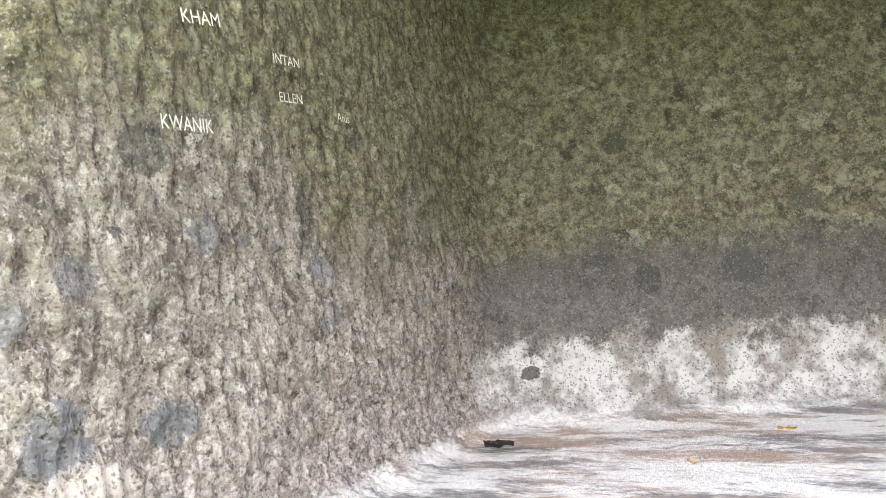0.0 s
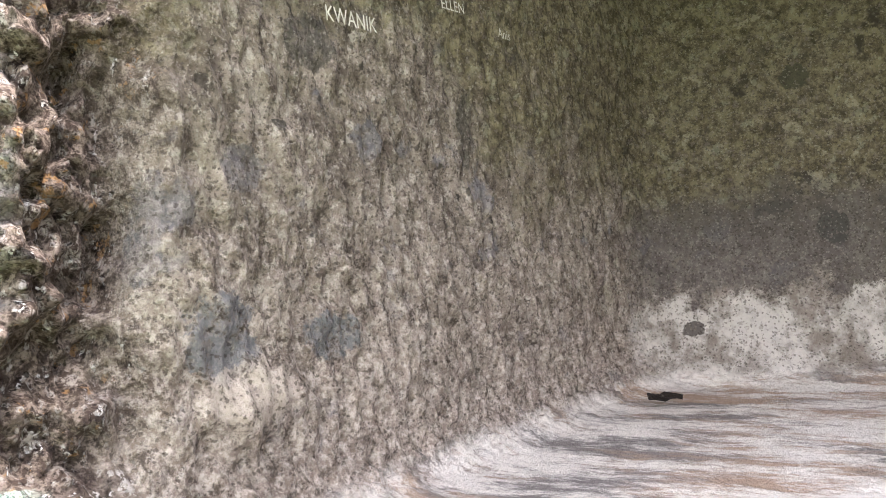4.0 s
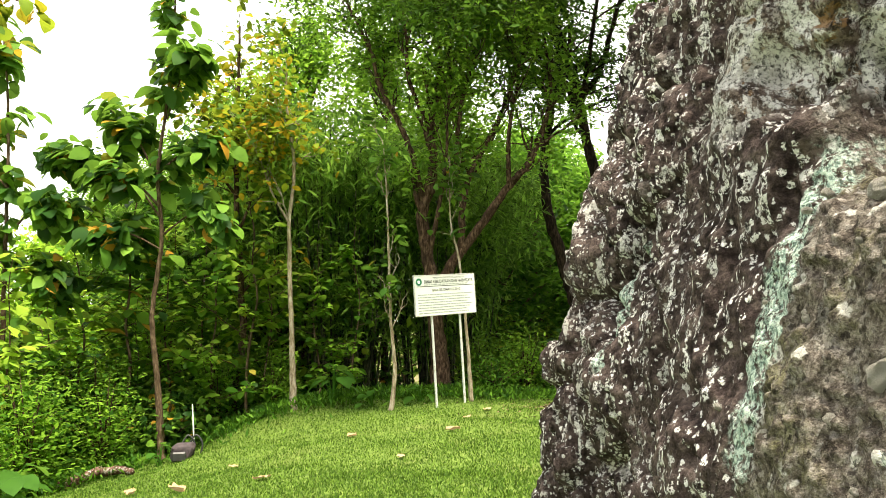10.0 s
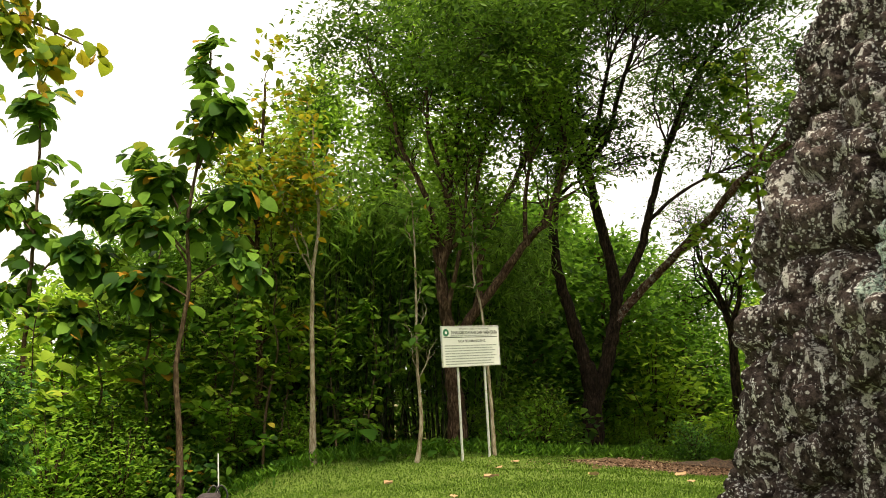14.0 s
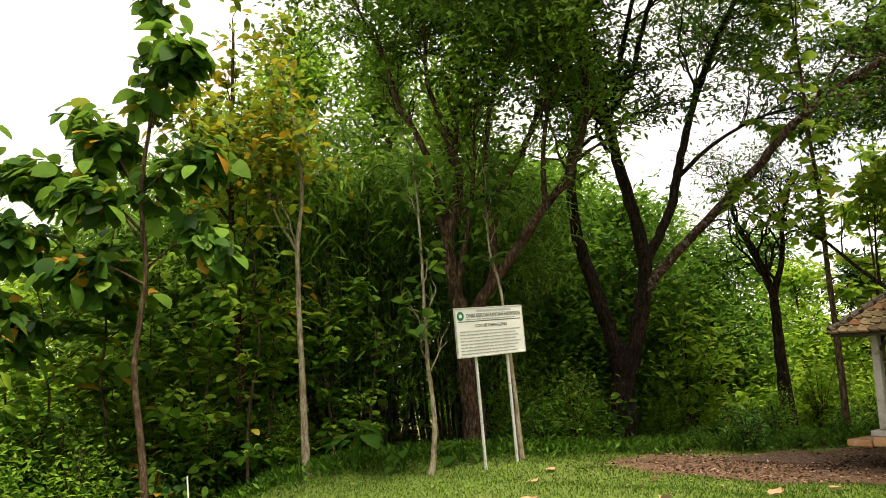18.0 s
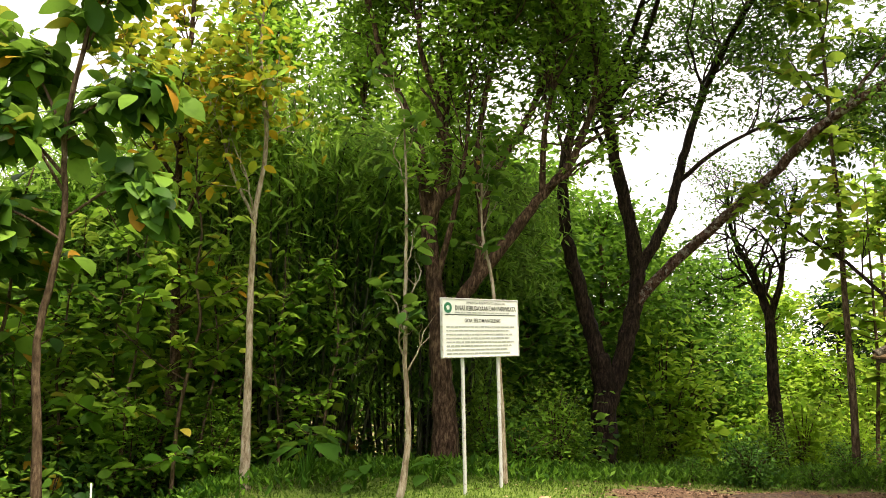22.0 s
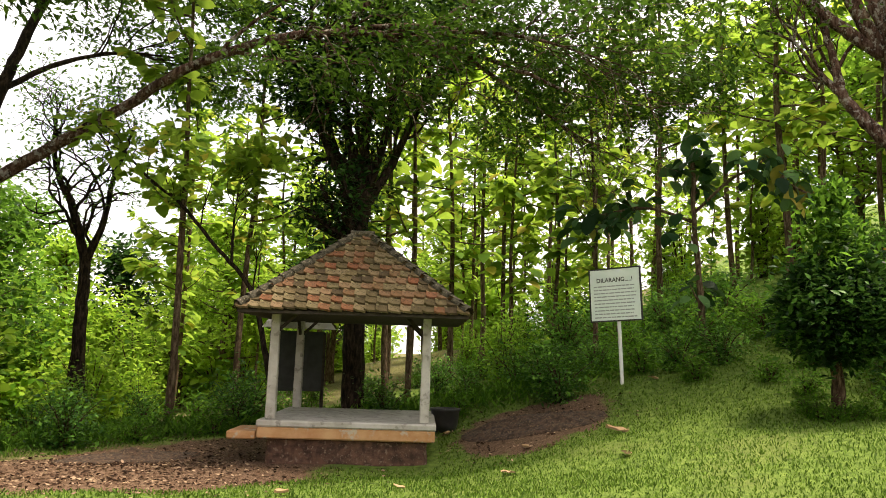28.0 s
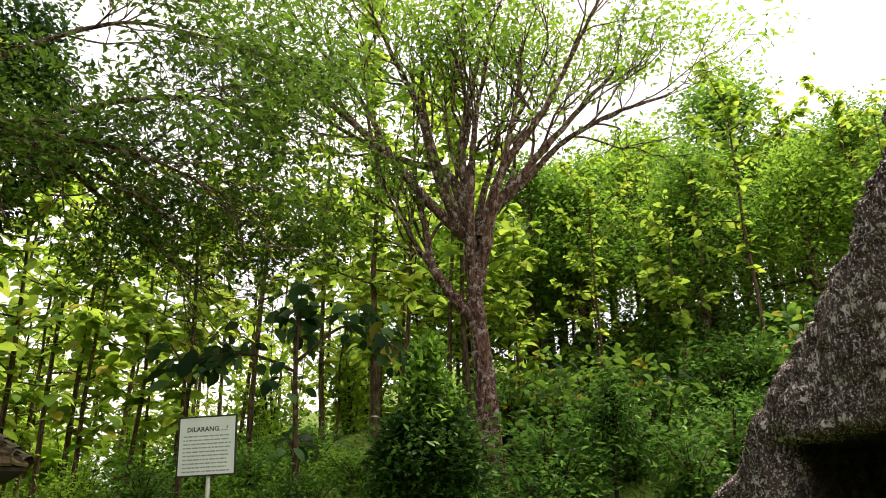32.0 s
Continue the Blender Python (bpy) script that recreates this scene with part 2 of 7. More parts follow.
    def patch(cy, cz, ry, rz, edge):
        a = m.maths("DIVIDE", m.maths("SUBTRACT", y, cy), ry)
        b = m.maths("DIVIDE", m.maths("SUBTRACT", z, cz), rz)
        r = m.maths("ADD", both(a, a), both(b, b))
        return m.step(m.maths("ADD", r, both(m.maths("SUBTRACT", m.noise(11.0, 6.0, 0.75), 0.5), 2.4)), 1.0 + edge, 1.0 - edge)

    teal = m.mix(m.step(grit, 0.42, 0.58), (0.24, 0.35, 0.30), (0.58, 0.69, 0.61))
    green = m.maths("MAXIMUM", both(patch(0.93, 1.885, 0.055, 0.060, 0.15), slab(x, 0.22, 0.62, 0.04)), m.maths("MAXIMUM", patch(0.98, 1.50, 0.06, 0.28, 0.25), m.maths("MAXIMUM", patch(2.15, 1.5, 0.07, 0.22, 0.25), both(patch(0.60, 1.42, 0.03, 0.12, 0.25), 0.8))))
    base = m.mix(both(both(green, m.step(speck, 0.42, 0.52)), 0.9), base, teal)
    base = m.mix(both(both(m.flecks(85.0, 0.30, 0.6), m.step(fine, 0.56, 0.46)), 0.75), base, (0.010, 0.007, 0.006))
    base = m.mix(both(m.step(grit, 0.45, 0.38), 0.55), base, (0.016, 0.011, 0.010))
    # low cave: bare stone without lichen, its shade put into near-black colour
    den_shade = both(both(slab(x, 3.0, 5.95, 0.04), m.step(y, 3.55, 3.35)), both(m.step(y, -2.6, -2.4), m.step(z, 1.88, 1.80)))
    base = m.mix(both(den_shade, 0.95), base, m.mix(m.step(fine, 0.40, 0.60), (0.010, 0.008, 0.007), (0.040, 0.032, 0.026)))
    # carved stone inside
    cave = m.ramp(m.noise(9.0, 6.0, 0.7), (0.30, (0.070, 0.054, 0.044)), (0.47, (0.185, 0.150, 0.124)), (0.68, (0.37, 0.315, 0.265)))
    cave = m.mix(both(m.step(fine, 0.53, 0.66), 0.5), cave, (0.46, 0.41, 0.36))
    cave = m.mix(both(m.step(fine, 0.46, 0.36), 0.7), cave, (0.055, 0.042, 0.034))
    cave = m.mix(both(m.flecks(22.0, 0.04, 0.7), 0.7), cave, (0.045, 0.038, 0.034))
    cave = m.mix(both(m.flecks(34.0, 0.10, 0.7), 0.5), cave, (0.50, 0.45, 0.40))
    cave = m.mix(both(m.step(grit, 0.47, 0.36), 0.6), cave, (0.06, 0.05, 0.042))
    cave = m.mix(both(m.step(speck, 0.56, 0.62), 0.45), cave, (0.52, 0.47, 0.42))
    cave = m.mix(both(m.step(m.noise(4.3, 5.0, 0.6), 0.59, 0.64), 0.65), cave, (0.16, 0.155, 0.175))
    cave = m.mix(both(m.step(m.noise(15.0, 3.0, 0.5), 0.665, 0.70), 0.85), cave, (0.05, 0.045, 0.04))
    upper = m.maths("ADD", z, both(m.maths("SUBTRACT", m.noise(1.6, 5.0, 0.65), 0.5), 1.5))
    upper = m.maths("ADD", upper, both(m.step(x, 2.9, 3.6), 0.30))
    olive = both(m.step(upper, 2.60, 3.00), 0.82)
    cave = m.mix(olive, cave, m.mix(m.step(m.noise(21.0, 6.0, 0.75), 0.38, 0.64), (0.050, 0.042, 0.023), (0.210, 0.180, 0.105)))
    cave = m.mix(both(both(olive, m.step(m.noise(13.0, 5.0, 0.65), 0.58, 0.63)), 0.5), cave, (0.30, 0.29, 0.21))
    pit = both(m.flecks(6.0, 0.13, 0.9, (1, 1, 1), 0.24), m.step(fine, 0.36, 0.46))
    cave = m.mix(both(both(pit, m.step(x, 2.2, 3.2)), 0.85), cave, (0.045, 0.038, 0.030))
    cave = m.mix(both(both(m.flecks(11.0, 0.22, 0.9, (1, 1, 1), 0.34), m.step(x, 2.4, 3.2)), both(m.step(speck, 0.38, 0.50), 0.6)), cave, (0.33, 0.30, 0.22))
    # paler colour towards the floor on the side wall
    foot = m.step(m.maths("ADD", z, both(m.maths("SUBTRACT", m.noise(2.6, 5.0, 0.65), 0.5), 1.1)), 2.75, 1.95)
    cave = m.mix(both(foot, both(m.step(fine, 0.36, 0.52), 0.62)), cave, m.mix(m.step(speck, 0.40, 0.60), (0.27, 0.215, 0.18), (0.62, 0.54, 0.475)))
    # grey band and paler colour along the foot of the back wall
    rear = m.step(x, 3.05, 3.35)
    zw = m.maths("ADD", z, both(m.maths("SUBTRACT", m.noise(4.0, 7.0, 0.75), 0.5), 0.75))
    cave = m.mix(both(both(rear, both(m.step(zw, 2.25, 2.35), m.step(zw, 2.85, 2.65))), 0.7), cave, (0.095, 0.085, 0.080))
    cave = m.mix(both(both(rear, m.step(zw, 2.33, 2.24)), 0.8), cave, m.mix(m.step(m.noise(6.0, 5.0, 0.65), 0.40, 0.60), (0.26, 0.225, 0.19), (0.66, 0.62, 0.57)))
    floorish = both(m.step(m.maths("SUBTRACT", m.maths("ADD", z, both(midn, 0.06)), both(x, 0.075)), 1.765, 1.705), m.step(x, 3.75, 3.55))
    cave = m.mix(both(floorish, 0.85), cave, m.mix(m.step(m.noise(5.0, 7.0, 0.8, (1, 0.30, 1)), 0.42, 0.56), m.mix(m.step(m.noise(3.0, 5.0, 0.7, (1, 0.4, 1)), 0.42, 0.58), (0.20, 0.185, 0.18), (0.42, 0.30, 0.22)), (0.80, 0.75, 0.70)))
    cave = m.mix(both(both(floorish, m.step(m.maths("ADD", x, both(midn, 0.5)), 1.75, 1.35)), 0.75), cave, m.mix(m.step(speck, 0.38, 0.60), (0.13, 0.105, 0.085), (0.44, 0.375, 0.315)))
    # single dark weathered stones and a pale fresh break
    def spot(u, v, cu, cv, ru, rv):
        a = m.maths("DIVIDE", m.maths("SUBTRACT", u, cu), ru)
        b = m.maths("DIVIDE", m.maths("SUBTRACT", v, cv), rv)
        r = m.maths("ADD", m.maths("ADD", both(a, a), both(b, b)), both(m.maths("SUBTRACT", m.noise(14.0, 6.0, 0.75), 0.5), 3.0))
        return m.step(r, 1.1, 0.8)

    side = m.step(y, 0.70, 0.78)
    for cu, cv, ru, rv, tone in ((1.21, 2.86, 0.085, 0.07, (0.060, 0.055, 0.050)), (1.88, 2.77, 0.05, 0.11, (0.075, 0.068, 0.058)), (0.98, 2.16, 0.09, 0.09, (0.15, 0.155, 0.17)), (1.30, 2.16, 0.10, 0.06, (0.14, 0.15, 0.16)), (1.05, 2.04, 0.12, 0.07, (0.50, 0.43, 0.37)), (1.02, 2.52, 0.06, 0.05, (0.15, 0.135, 0.14))):
        cave = m.mix(both(both(spot(x, z, cu, cv, ru, rv), side), both(m.step(fine, 0.34, 0.52), 0.8)), cave, tone)
    for cu, cv, ru, rv, tone in ((0.16, 2.56, 0.06, 0.08, (0.07, 0.066, 0.06)), (-0.27, 2.59, 0.11, 0.08, (0.085, 0.08, 0.072)), (0.72, 2.14, 0.045, 0.035, (0.03, 0.02, 0.016)), (0.27, 3.26, 0.06, 0.07, (0.06, 0.058, 0.04)), (-0.55, 2.9, 0.08, 0.06, (0.09, 0.082, 0.06))):
        cave = m.mix(both(both(spot(y, z, cu, cv, ru, rv), rear), 0.8), cave, tone)
    dry = m.maths("SUBTRACT", 1.0, both(floorish, 0.8))

    cave = m.mix(both(both(m.flecks(95.0, 0.30, 0.7), dry), 0.6), cave, (0.050, 0.040, 0.033))
    cave = m.mix(both(both(m.flecks(120.0, 0.20, 0.7), dry), 0.22), cave, (0.50, 0.46, 0.40))
    cave = m.mix(both(both(m.flecks(45.0, 0.16, 0.8), dry), 0.45), cave, (0.20, 0.165, 0.14))
    wob = both(m.maths("SUBTRACT", midn, 0.5), 0.4)
    inside = both(m.step(m.maths("ADD", x, wob), 0.72, 0.86), m.step(x, 6.0, 5.5))
    inside = both(inside, slab(y, -3.2, 1.05, 0.06))
    inside = both(inside, m.step(z, 1.55, 1.72))
    inside = both(inside, m.step(z, 4.9, 4.7))
    inside = both(inside, m.maths("SUBTRACT", 1.0, den_shade))
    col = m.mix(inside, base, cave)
    h = m.maths("ADD", m.maths("ADD", both(fine, 0.5), both(grit, 0.25)), both(speck, 0.35))
    m.done(col, rough=0.95, normal=m.bump(h, 1.0, 0.045), spec=0.10)
    return m.m


def soil_grass_material():
    m = Mat("lawn_and_soil")
    x, y = m.axis(0), m.axis(1)
    n1, n2, n3 = m.noise(0.7, 5.0), m.noise(9.0, 5.0, 0.65), m.noise(60.0, 4.0, 0.7)
    grass = m.ramp(n2, (0.3, (0.045, 0.075, 0.012)), (0.5, (0.105, 0.165, 0.028)), (0.72, (0.18, 0.25, 0.05)))
    grass = m.mix(m.maths("MULTIPLY", m.step(n1, 0.5, 0.7), 0.45), grass, (0.15, 0.17, 0.05))
    soil = m.ramp(n3, (0.36, (0.035, 0.019, 0.011)), (0.5, (0.125, 0.072, 0.044)), (0.66, (0.25, 0.165, 0.110)))
    soil = m.mix(m.maths("MULTIPLY", m.step(n2, 0.50, 0.62), 0.4), soil, (0.20, 0.135, 0.09))
    # bare ground before the pavilion and under the trees behind
    dx = m.maths("MULTIPLY", m.maths("SUBTRACT", x, 5.6), 0.30)
    dy = m.maths("MULTIPLY", m.maths("SUBTRACT", y, 15.6), 0.42)
    r = m.maths("ADD", m.maths("MULTIPLY", dx, dx), m.maths("MULTIPLY", dy, dy))
    r = m.maths("ADD", r, m.maths("MULTIPLY", m.maths("SUBTRACT", m.noise(1.3, 5.0), 0.5), 1.5))
    bare = m.step(r, 1.0, 0.72)
    dx = m.maths("MULTIPLY", m.maths("SUBTRACT", x, 10.2), 0.55)
    dy = m.maths("MULTIPLY", m.maths("SUBTRACT", y, 11.6), 0.75)
    r2 = m.maths("ADD", m.maths("ADD", m.maths("MULTIPLY", dx, dx), m.maths("MULTIPLY", dy, dy)), m.maths("MULTIPLY", m.maths("SUBTRACT", m.noise(2.0, 5.0), 0.5), 1.2))
    bare = m.maths("MAXIMUM", bare, m.step(r2, 1.0, 0.75))
    litter = m.step(m.maths("ADD", y, m.maths("MULTIPLY", n1, 3.0)), 18.6, 20.0)
    bare = m.maths("MAXIMUM", bare, m.maths("MULTIPLY", litter, 0.6))
    col = m.mix(bare, grass, soil)
    m.done(col, rough=0.95, normal=m.bump(m.maths("ADD", n3, n2), 0.7, 0.03), spec=0.15)
    return m.m


MAT = {
    "rock": rock_material(),
    "ground": soil_grass_material(),
    "brown_bark": bark_material("brown_bark", (0.018, 0.010, 0.006), (0.070, 0.040, 0.025), (0.185, 0.125, 0.080)),
    "dark_bark": bark_material("dark_bark", (0.008, 0.005, 0.004), (0.028, 0.018, 0.013), (0.075, 0.05, 0.035)),
    "pale_bark": bark_material("pale_bark", (0.16, 0.12, 0.075), (0.33, 0.27, 0.19), (0.46, 0.41, 0.32)),
    "mottled_bark": bark_material("mottled_bark", (0.022, 0.010, 0.007), (0.095, 0.048, 0.034), (0.20, 0.13, 0.10), 0.8, (0.40, 0.375, 0.335)),
    "teak_bark": bark_material("teak_bark", (0.04, 0.025, 0.014), (0.105, 0.068, 0.042), (0.20, 0.145, 0.095)),
    "bamboo": bark_material("bamboo_skin", (0.012, 0.014, 0.007), (0.045, 0.05, 0.025), (0.13, 0.14, 0.075), 0.6),
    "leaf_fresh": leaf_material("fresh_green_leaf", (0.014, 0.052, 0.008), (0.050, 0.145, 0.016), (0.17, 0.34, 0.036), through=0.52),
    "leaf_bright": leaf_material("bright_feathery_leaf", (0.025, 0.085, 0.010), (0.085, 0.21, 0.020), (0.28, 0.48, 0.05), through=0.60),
    # shade under the crown is put into this darker leaf colour
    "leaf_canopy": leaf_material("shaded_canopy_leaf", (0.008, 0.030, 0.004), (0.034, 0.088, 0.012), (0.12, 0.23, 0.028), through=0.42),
    "leaf_dark": leaf_material("dark_green_leaf", (0.006, 0.022, 0.005), (0.020, 0.062, 0.013), (0.065, 0.15, 0.03), through=0.28),
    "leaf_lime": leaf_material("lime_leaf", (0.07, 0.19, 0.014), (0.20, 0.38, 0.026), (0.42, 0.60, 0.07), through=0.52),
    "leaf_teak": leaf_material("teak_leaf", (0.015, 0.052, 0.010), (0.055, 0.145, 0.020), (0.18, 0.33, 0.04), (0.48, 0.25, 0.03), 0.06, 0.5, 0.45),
    # teak leaf again, with shade put into darker, cooler colours
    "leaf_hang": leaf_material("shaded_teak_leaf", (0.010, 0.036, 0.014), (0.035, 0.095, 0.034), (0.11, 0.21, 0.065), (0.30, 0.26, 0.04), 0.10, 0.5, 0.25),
    "leaf_plant": leaf_material("plantation_leaf", (0.04, 0.115, 0.012), (0.13, 0.27, 0.026), (0.35, 0.50, 0.06), (0.55, 0.44, 0.07), 0.08, 0.55, 0.60),
    "leaf_yellow": leaf_material("yellowing_leaf", (0.03, 0.085, 0.008), (0.10, 0.20, 0.018), (0.30, 0.36, 0.03), (0.55, 0.30, 0.02), 0.22, 0.55, 0.45),
    "leaf_bamboo": leaf_material("bamboo_leaf", (0.012, 0.045, 0.009), (0.085, 0.210, 0.034), (0.33, 0.54, 0.085), through=0.55),
    "leaf_bush": leaf_material("evergreen_leaf", (0.010, 0.040, 0.010), (0.045, 0.14, 0.024), (0.19, 0.40, 0.06), rough=0.35, through=0.35),
    "leaf_clipped": leaf_material("glossy_clipped_leaf", (0.006, 0.022, 0.006), (0.022, 0.070, 0.014), (0.09, 0.20, 0.035), rough=0.35, through=0.22),
    "grass": leaf_material("grass_blade", (0.038, 0.085, 0.012), (0.100, 0.185, 0.026), (0.17, 0.27, 0.042), through=0.35),
}


def plain(name, a, b, scale=8.0, rough=0.7, metal=0.0, bump=0.25, spots=None):
    m = Mat(name)
    n1, n2 = m.noise(scale, 5.0, 0.6), m.noise(scale * 7, 4.0, 0.6)
    col = m.mix(m.step(n1, 0.3, 0.7), a, b)
    if spots:
        col = m.mix(m.maths("MULTIPLY", m.step(m.noise(scale * 2.3, 4.0), 0.56, 0.66), 0.8), col, spots)
    return m.done(col, rough=rough, metal=metal, normal=m.bump(n2, bump, 0.01))


MAT["concrete"] = plain("weathered_concrete", (0.36, 0.33, 0.29), (0.52, 0.49, 0.45), 4.0, 0.9, spots=(0.22, 0.20, 0.17))
MAT["plaster"] = plain("ochre_plaster", (0.42, 0.20, 0.08), (0.56, 0.33, 0.17), 3.0, 0.9, spots=(0.46, 0.40, 0.33))
MAT["footing"] = plain("earthy_footing", (0.045, 0.022, 0.014), (0.15, 0.075, 0.05), 9.0, 0.95, bump=1.0, spots=(0.21, 0.15, 0.11))
MAT["timber"] = plain("dark_timber", (0.018, 0.012, 0.009), (0.05, 0.036, 0.026), 10.0, 0.85)
MAT["board"] = plain("sign_board", (0.76, 0.79, 0.75), (0.86, 0.88, 0.84), 2.0, 0.4, bump=0.03)
MAT["board2"] = plain("greenish_sign_board", (0.74, 0.84, 0.76), (0.84, 0.91, 0.85), 2.0, 0.4, bump=0.03)
MAT["black"] = plain("black_paint", (0.012, 0.012, 0.012), (0.03, 0.03, 0.03), 6.0, 0.5)
MAT["ink"] = plain("printed_ink", (0.02, 0.025, 0.022), (0.035, 0.04, 0.035), 6.0, 0.6, bump=0.0)
MAT["pale_ink"] = plain("faded_ink", (0.30, 0.33, 0.31), (0.38, 0.41, 0.38), 6.0, 0.6, bump=0.0)
MAT["emblem"] = plain("green_emblem", (0.02, 0.16, 0.08), (0.03, 0.22, 0.11), 20.0, 0.5, bump=0.0)
MAT["steel"] = plain("painted_steel", (0.50, 0.51, 0.50), (0.62, 0.62, 0.60), 8.0, 0.45, spots=(0.36, 0.30, 0.25))
MAT["white_paint"] = plain("white_paint", (0.72, 0.72, 0.69), (0.82, 0.82, 0.79), 6.0, 0.5)
MAT["dark_rock"] = plain("dark_weathered_stone", (0.007, 0.004, 0.003), (0.024, 0.015, 0.010), 14.0, 0.95, bump=1.0, spots=(0.11, 0.098, 0.08))
MAT["pebble"] = plain("lichen_pebble", (0.20, 0.17, 0.14), (0.66, 0.63, 0.57), 42.0, 0.95, bump=1.0, spots=(0.14, 0.11, 0.085))
MAT["fallen"] = leaf_material("fallen_leaf", (0.22, 0.12, 0.06), (0.42, 0.28, 0.16), (0.62, 0.47, 0.32), rough=0.8, through=0.1)
MAT["scratch"] = plain("scratched_stone", (0.36, 0.34, 0.28), (0.56, 0.54, 0.47), 30.0, 0.95)


def tile_material():
    m = Mat("clay_roof_tile")
    r = m.chance()
    n1, n2 = m.noise(11.0, 6.0, 0.7), m.noise(50.0, 4.0)
    col = m.ramp(r, (0.0, (0.065, 0.045, 0.026)), (0.16, (0.085, 0.064, 0.033)), (0.34, (0.135, 0.102, 0.050)), (0.50, (0.185, 0.072, 0.037)), (0.64, (0.125, 0.098, 0.050)), (0.82, (0.20, 0.150, 0.085)), (1.0, (0.18, 0.082, 0.045)))
    col = m.mix(m.maths("MULTIPLY", m.step(n1, 0.52, 0.60), 0.85), col, (0.028, 0.022, 0.014))
    col = m.mix(m.maths("MULTIPLY", m.step(m.noise(15.0, 5.0, 0.65), 0.58, 0.63), 0.6), col, (0.27, 0.25, 0.13))
    return m.done(col, rough=0.92, normal=m.bump(n2, 0.7, 0.012), spec=0.12)


MAT["tile"] = tile_material()
MAT["heap"] = plain("dug_soil_and_litter", (0.016, 0.009, 0.005), (0.085, 0.048, 0.028), 16.0, 0.95, bump=1.0, spots=(0.17, 0.12, 0.07))
MAT["mossy_cap"] = plain("mossy_ridge_mortar", (0.030, 0.026, 0.016), (0.10, 0.085, 0.055), 14.0, 0.95, bump=1.0, spots=(0.24, 0.20, 0.13))


# ---- builders ----
def mesh_of(name, verts, faces, material, smooth=False):
    me = bpy.data.meshes.new(name)
    verts = np.asarray(verts, dtype=np.float32)
    if isinstance(faces, np.ndarray):
        k = faces.shape[1]
        me.vertices.add(len(verts))
        me.vertices.foreach_set("co", verts.ravel())
        me.loops.add(faces.size)
        me.loops.foreach_set("vertex_index", faces.ravel().astype(np.int32))
        me.polygons.add(len(faces))
        me.polygons.foreach_set("loop_start", np.arange(0, faces.size, k, dtype=np.int32))
        me.update(calc_edges=True)
    else:
        me.from_pydata([tuple(v) for v in verts], [], faces)
    if smooth:
        me.polygons.foreach_set("use_smooth", np.ones(len(me.polygons), dtype=bool))
    me.materials.append(material)
    return me


def put_mesh(name, me, parent=None, label="", place=None):
    ob = new(name, me)
    if parent:
        ob.parent = parent
    if place is not None:
        ob.matrix_basis = place
    return tagged(ob, label)


def part(name, bm, material, parent, label="", place=None, smooth=False):
    me = bpy.data.meshes.new(name)
    if smooth:
        for f in bm.faces:
            f.smooth = True
    bm.to_mesh(me)
    bm.free()
    me.materials.append(material)
    return put_mesh(name, me, parent, label, place)


def thing(name, place, label, category, group="", kind=""):
    ob = new(name)
    ob.matrix_basis = place
    return tagged(ob, label, category, group, kind)


def box(sx, sy, sz, at=(0, 0, 0), bevel=0.006, bm=None, turn=None):
    """A bevelled box standing on at."""
    own = bmesh.new()
    bmesh.ops.create_cube(own, size=1.0)
    for v in own.verts:
        v.co = Vector((v.co.x * sx, v.co.y * sy, (v.co.z + 0.5) * sz))
    if bevel:
        bmesh.ops.bevel(own, geom=own.edges[:], offset=min(bevel, sx / 3, sy / 3, sz / 3), segments=1, affect="EDGES")
    if turn is not None:
        bmesh.ops.transform(own, matrix=turn, verts=own.verts)
    bmesh.ops.translate(own, vec=at, verts=own.verts)
    if bm is None:
        return own
    tmp = bpy.data.meshes.new("tmp")
    own.to_mesh(tmp)
    own.free()
    bm.from_mesh(tmp)
    bpy.data.meshes.remove(tmp)
    return bm


def tube_data(path, radii, sides=8, wobble=0.0, rng=None, cap=True):
    """Vertices and quads of a tapered tube along a path."""
    p = np.asarray(path, float)
    r = np.asarray(radii, float)
    d = np.gradient(p, axis=0)
    d /= np.linalg.norm(d, axis=1)[:, None] + 1e-9
    ref = np.array([0.31, 0.95, 0.05])
    u = np.cross(d, ref)
    u /= np.linalg.norm(u, axis=1)[:, None] + 1e-9
    w = np.cross(d, u)
    a = np.arange(sides) * 2 * np.pi / sides
    rr = r[:, None] * np.ones(sides)[None]
    if wobble and rng is not None:
        rr = rr * (1 + wobble * rng.standard_normal((len(p), sides)))
    v = p[:, None] + rr[..., None] * (np.cos(a)[None, :, None] * u[:, None] + np.sin(a)[None, :, None] * w[:, None])
    n = len(p)
    i, j = np.meshgrid(np.arange(n - 1), np.arange(sides), indexing="ij")
    k = (j + 1) % sides
    f = np.stack([i * sides + j, i * sides + k, (i + 1) * sides + k, (i + 1) * sides + j], -1).reshape(-1, 4)
    return v.reshape(-1, 3), f


def curve(points, n):
    """A smooth line through the points (Catmull-Rom), n samples a span."""
    p = np.asarray(points, float)
    q = np.vstack([2 * p[0] - p[1], p, 2 * p[-1] - p[-2]])
    out = []
    t = np.linspace(0, 1, n, endpoint=False)[:, None]
    for i in range(1, len(q) - 2):
        a, b, c, d = q[i - 1], q[i], q[i + 1], q[i + 2]
        out.append(0.5 * (2 * b + (c - a) * t + (2 * a - 5 * b + 4 * c - d) * t ** 2 + (3 * b - a - 3 * c + d) * t ** 3))
    out.append(p[-1][None])
    return np.vstack(out)


def merged(parts):
    vs, fs, o = [], [], 0
    for v, f in parts:
        vs.append(v)
        fs.append(f + o)
        o += len(v)
    return np.vstack(vs), np.vstack(fs)


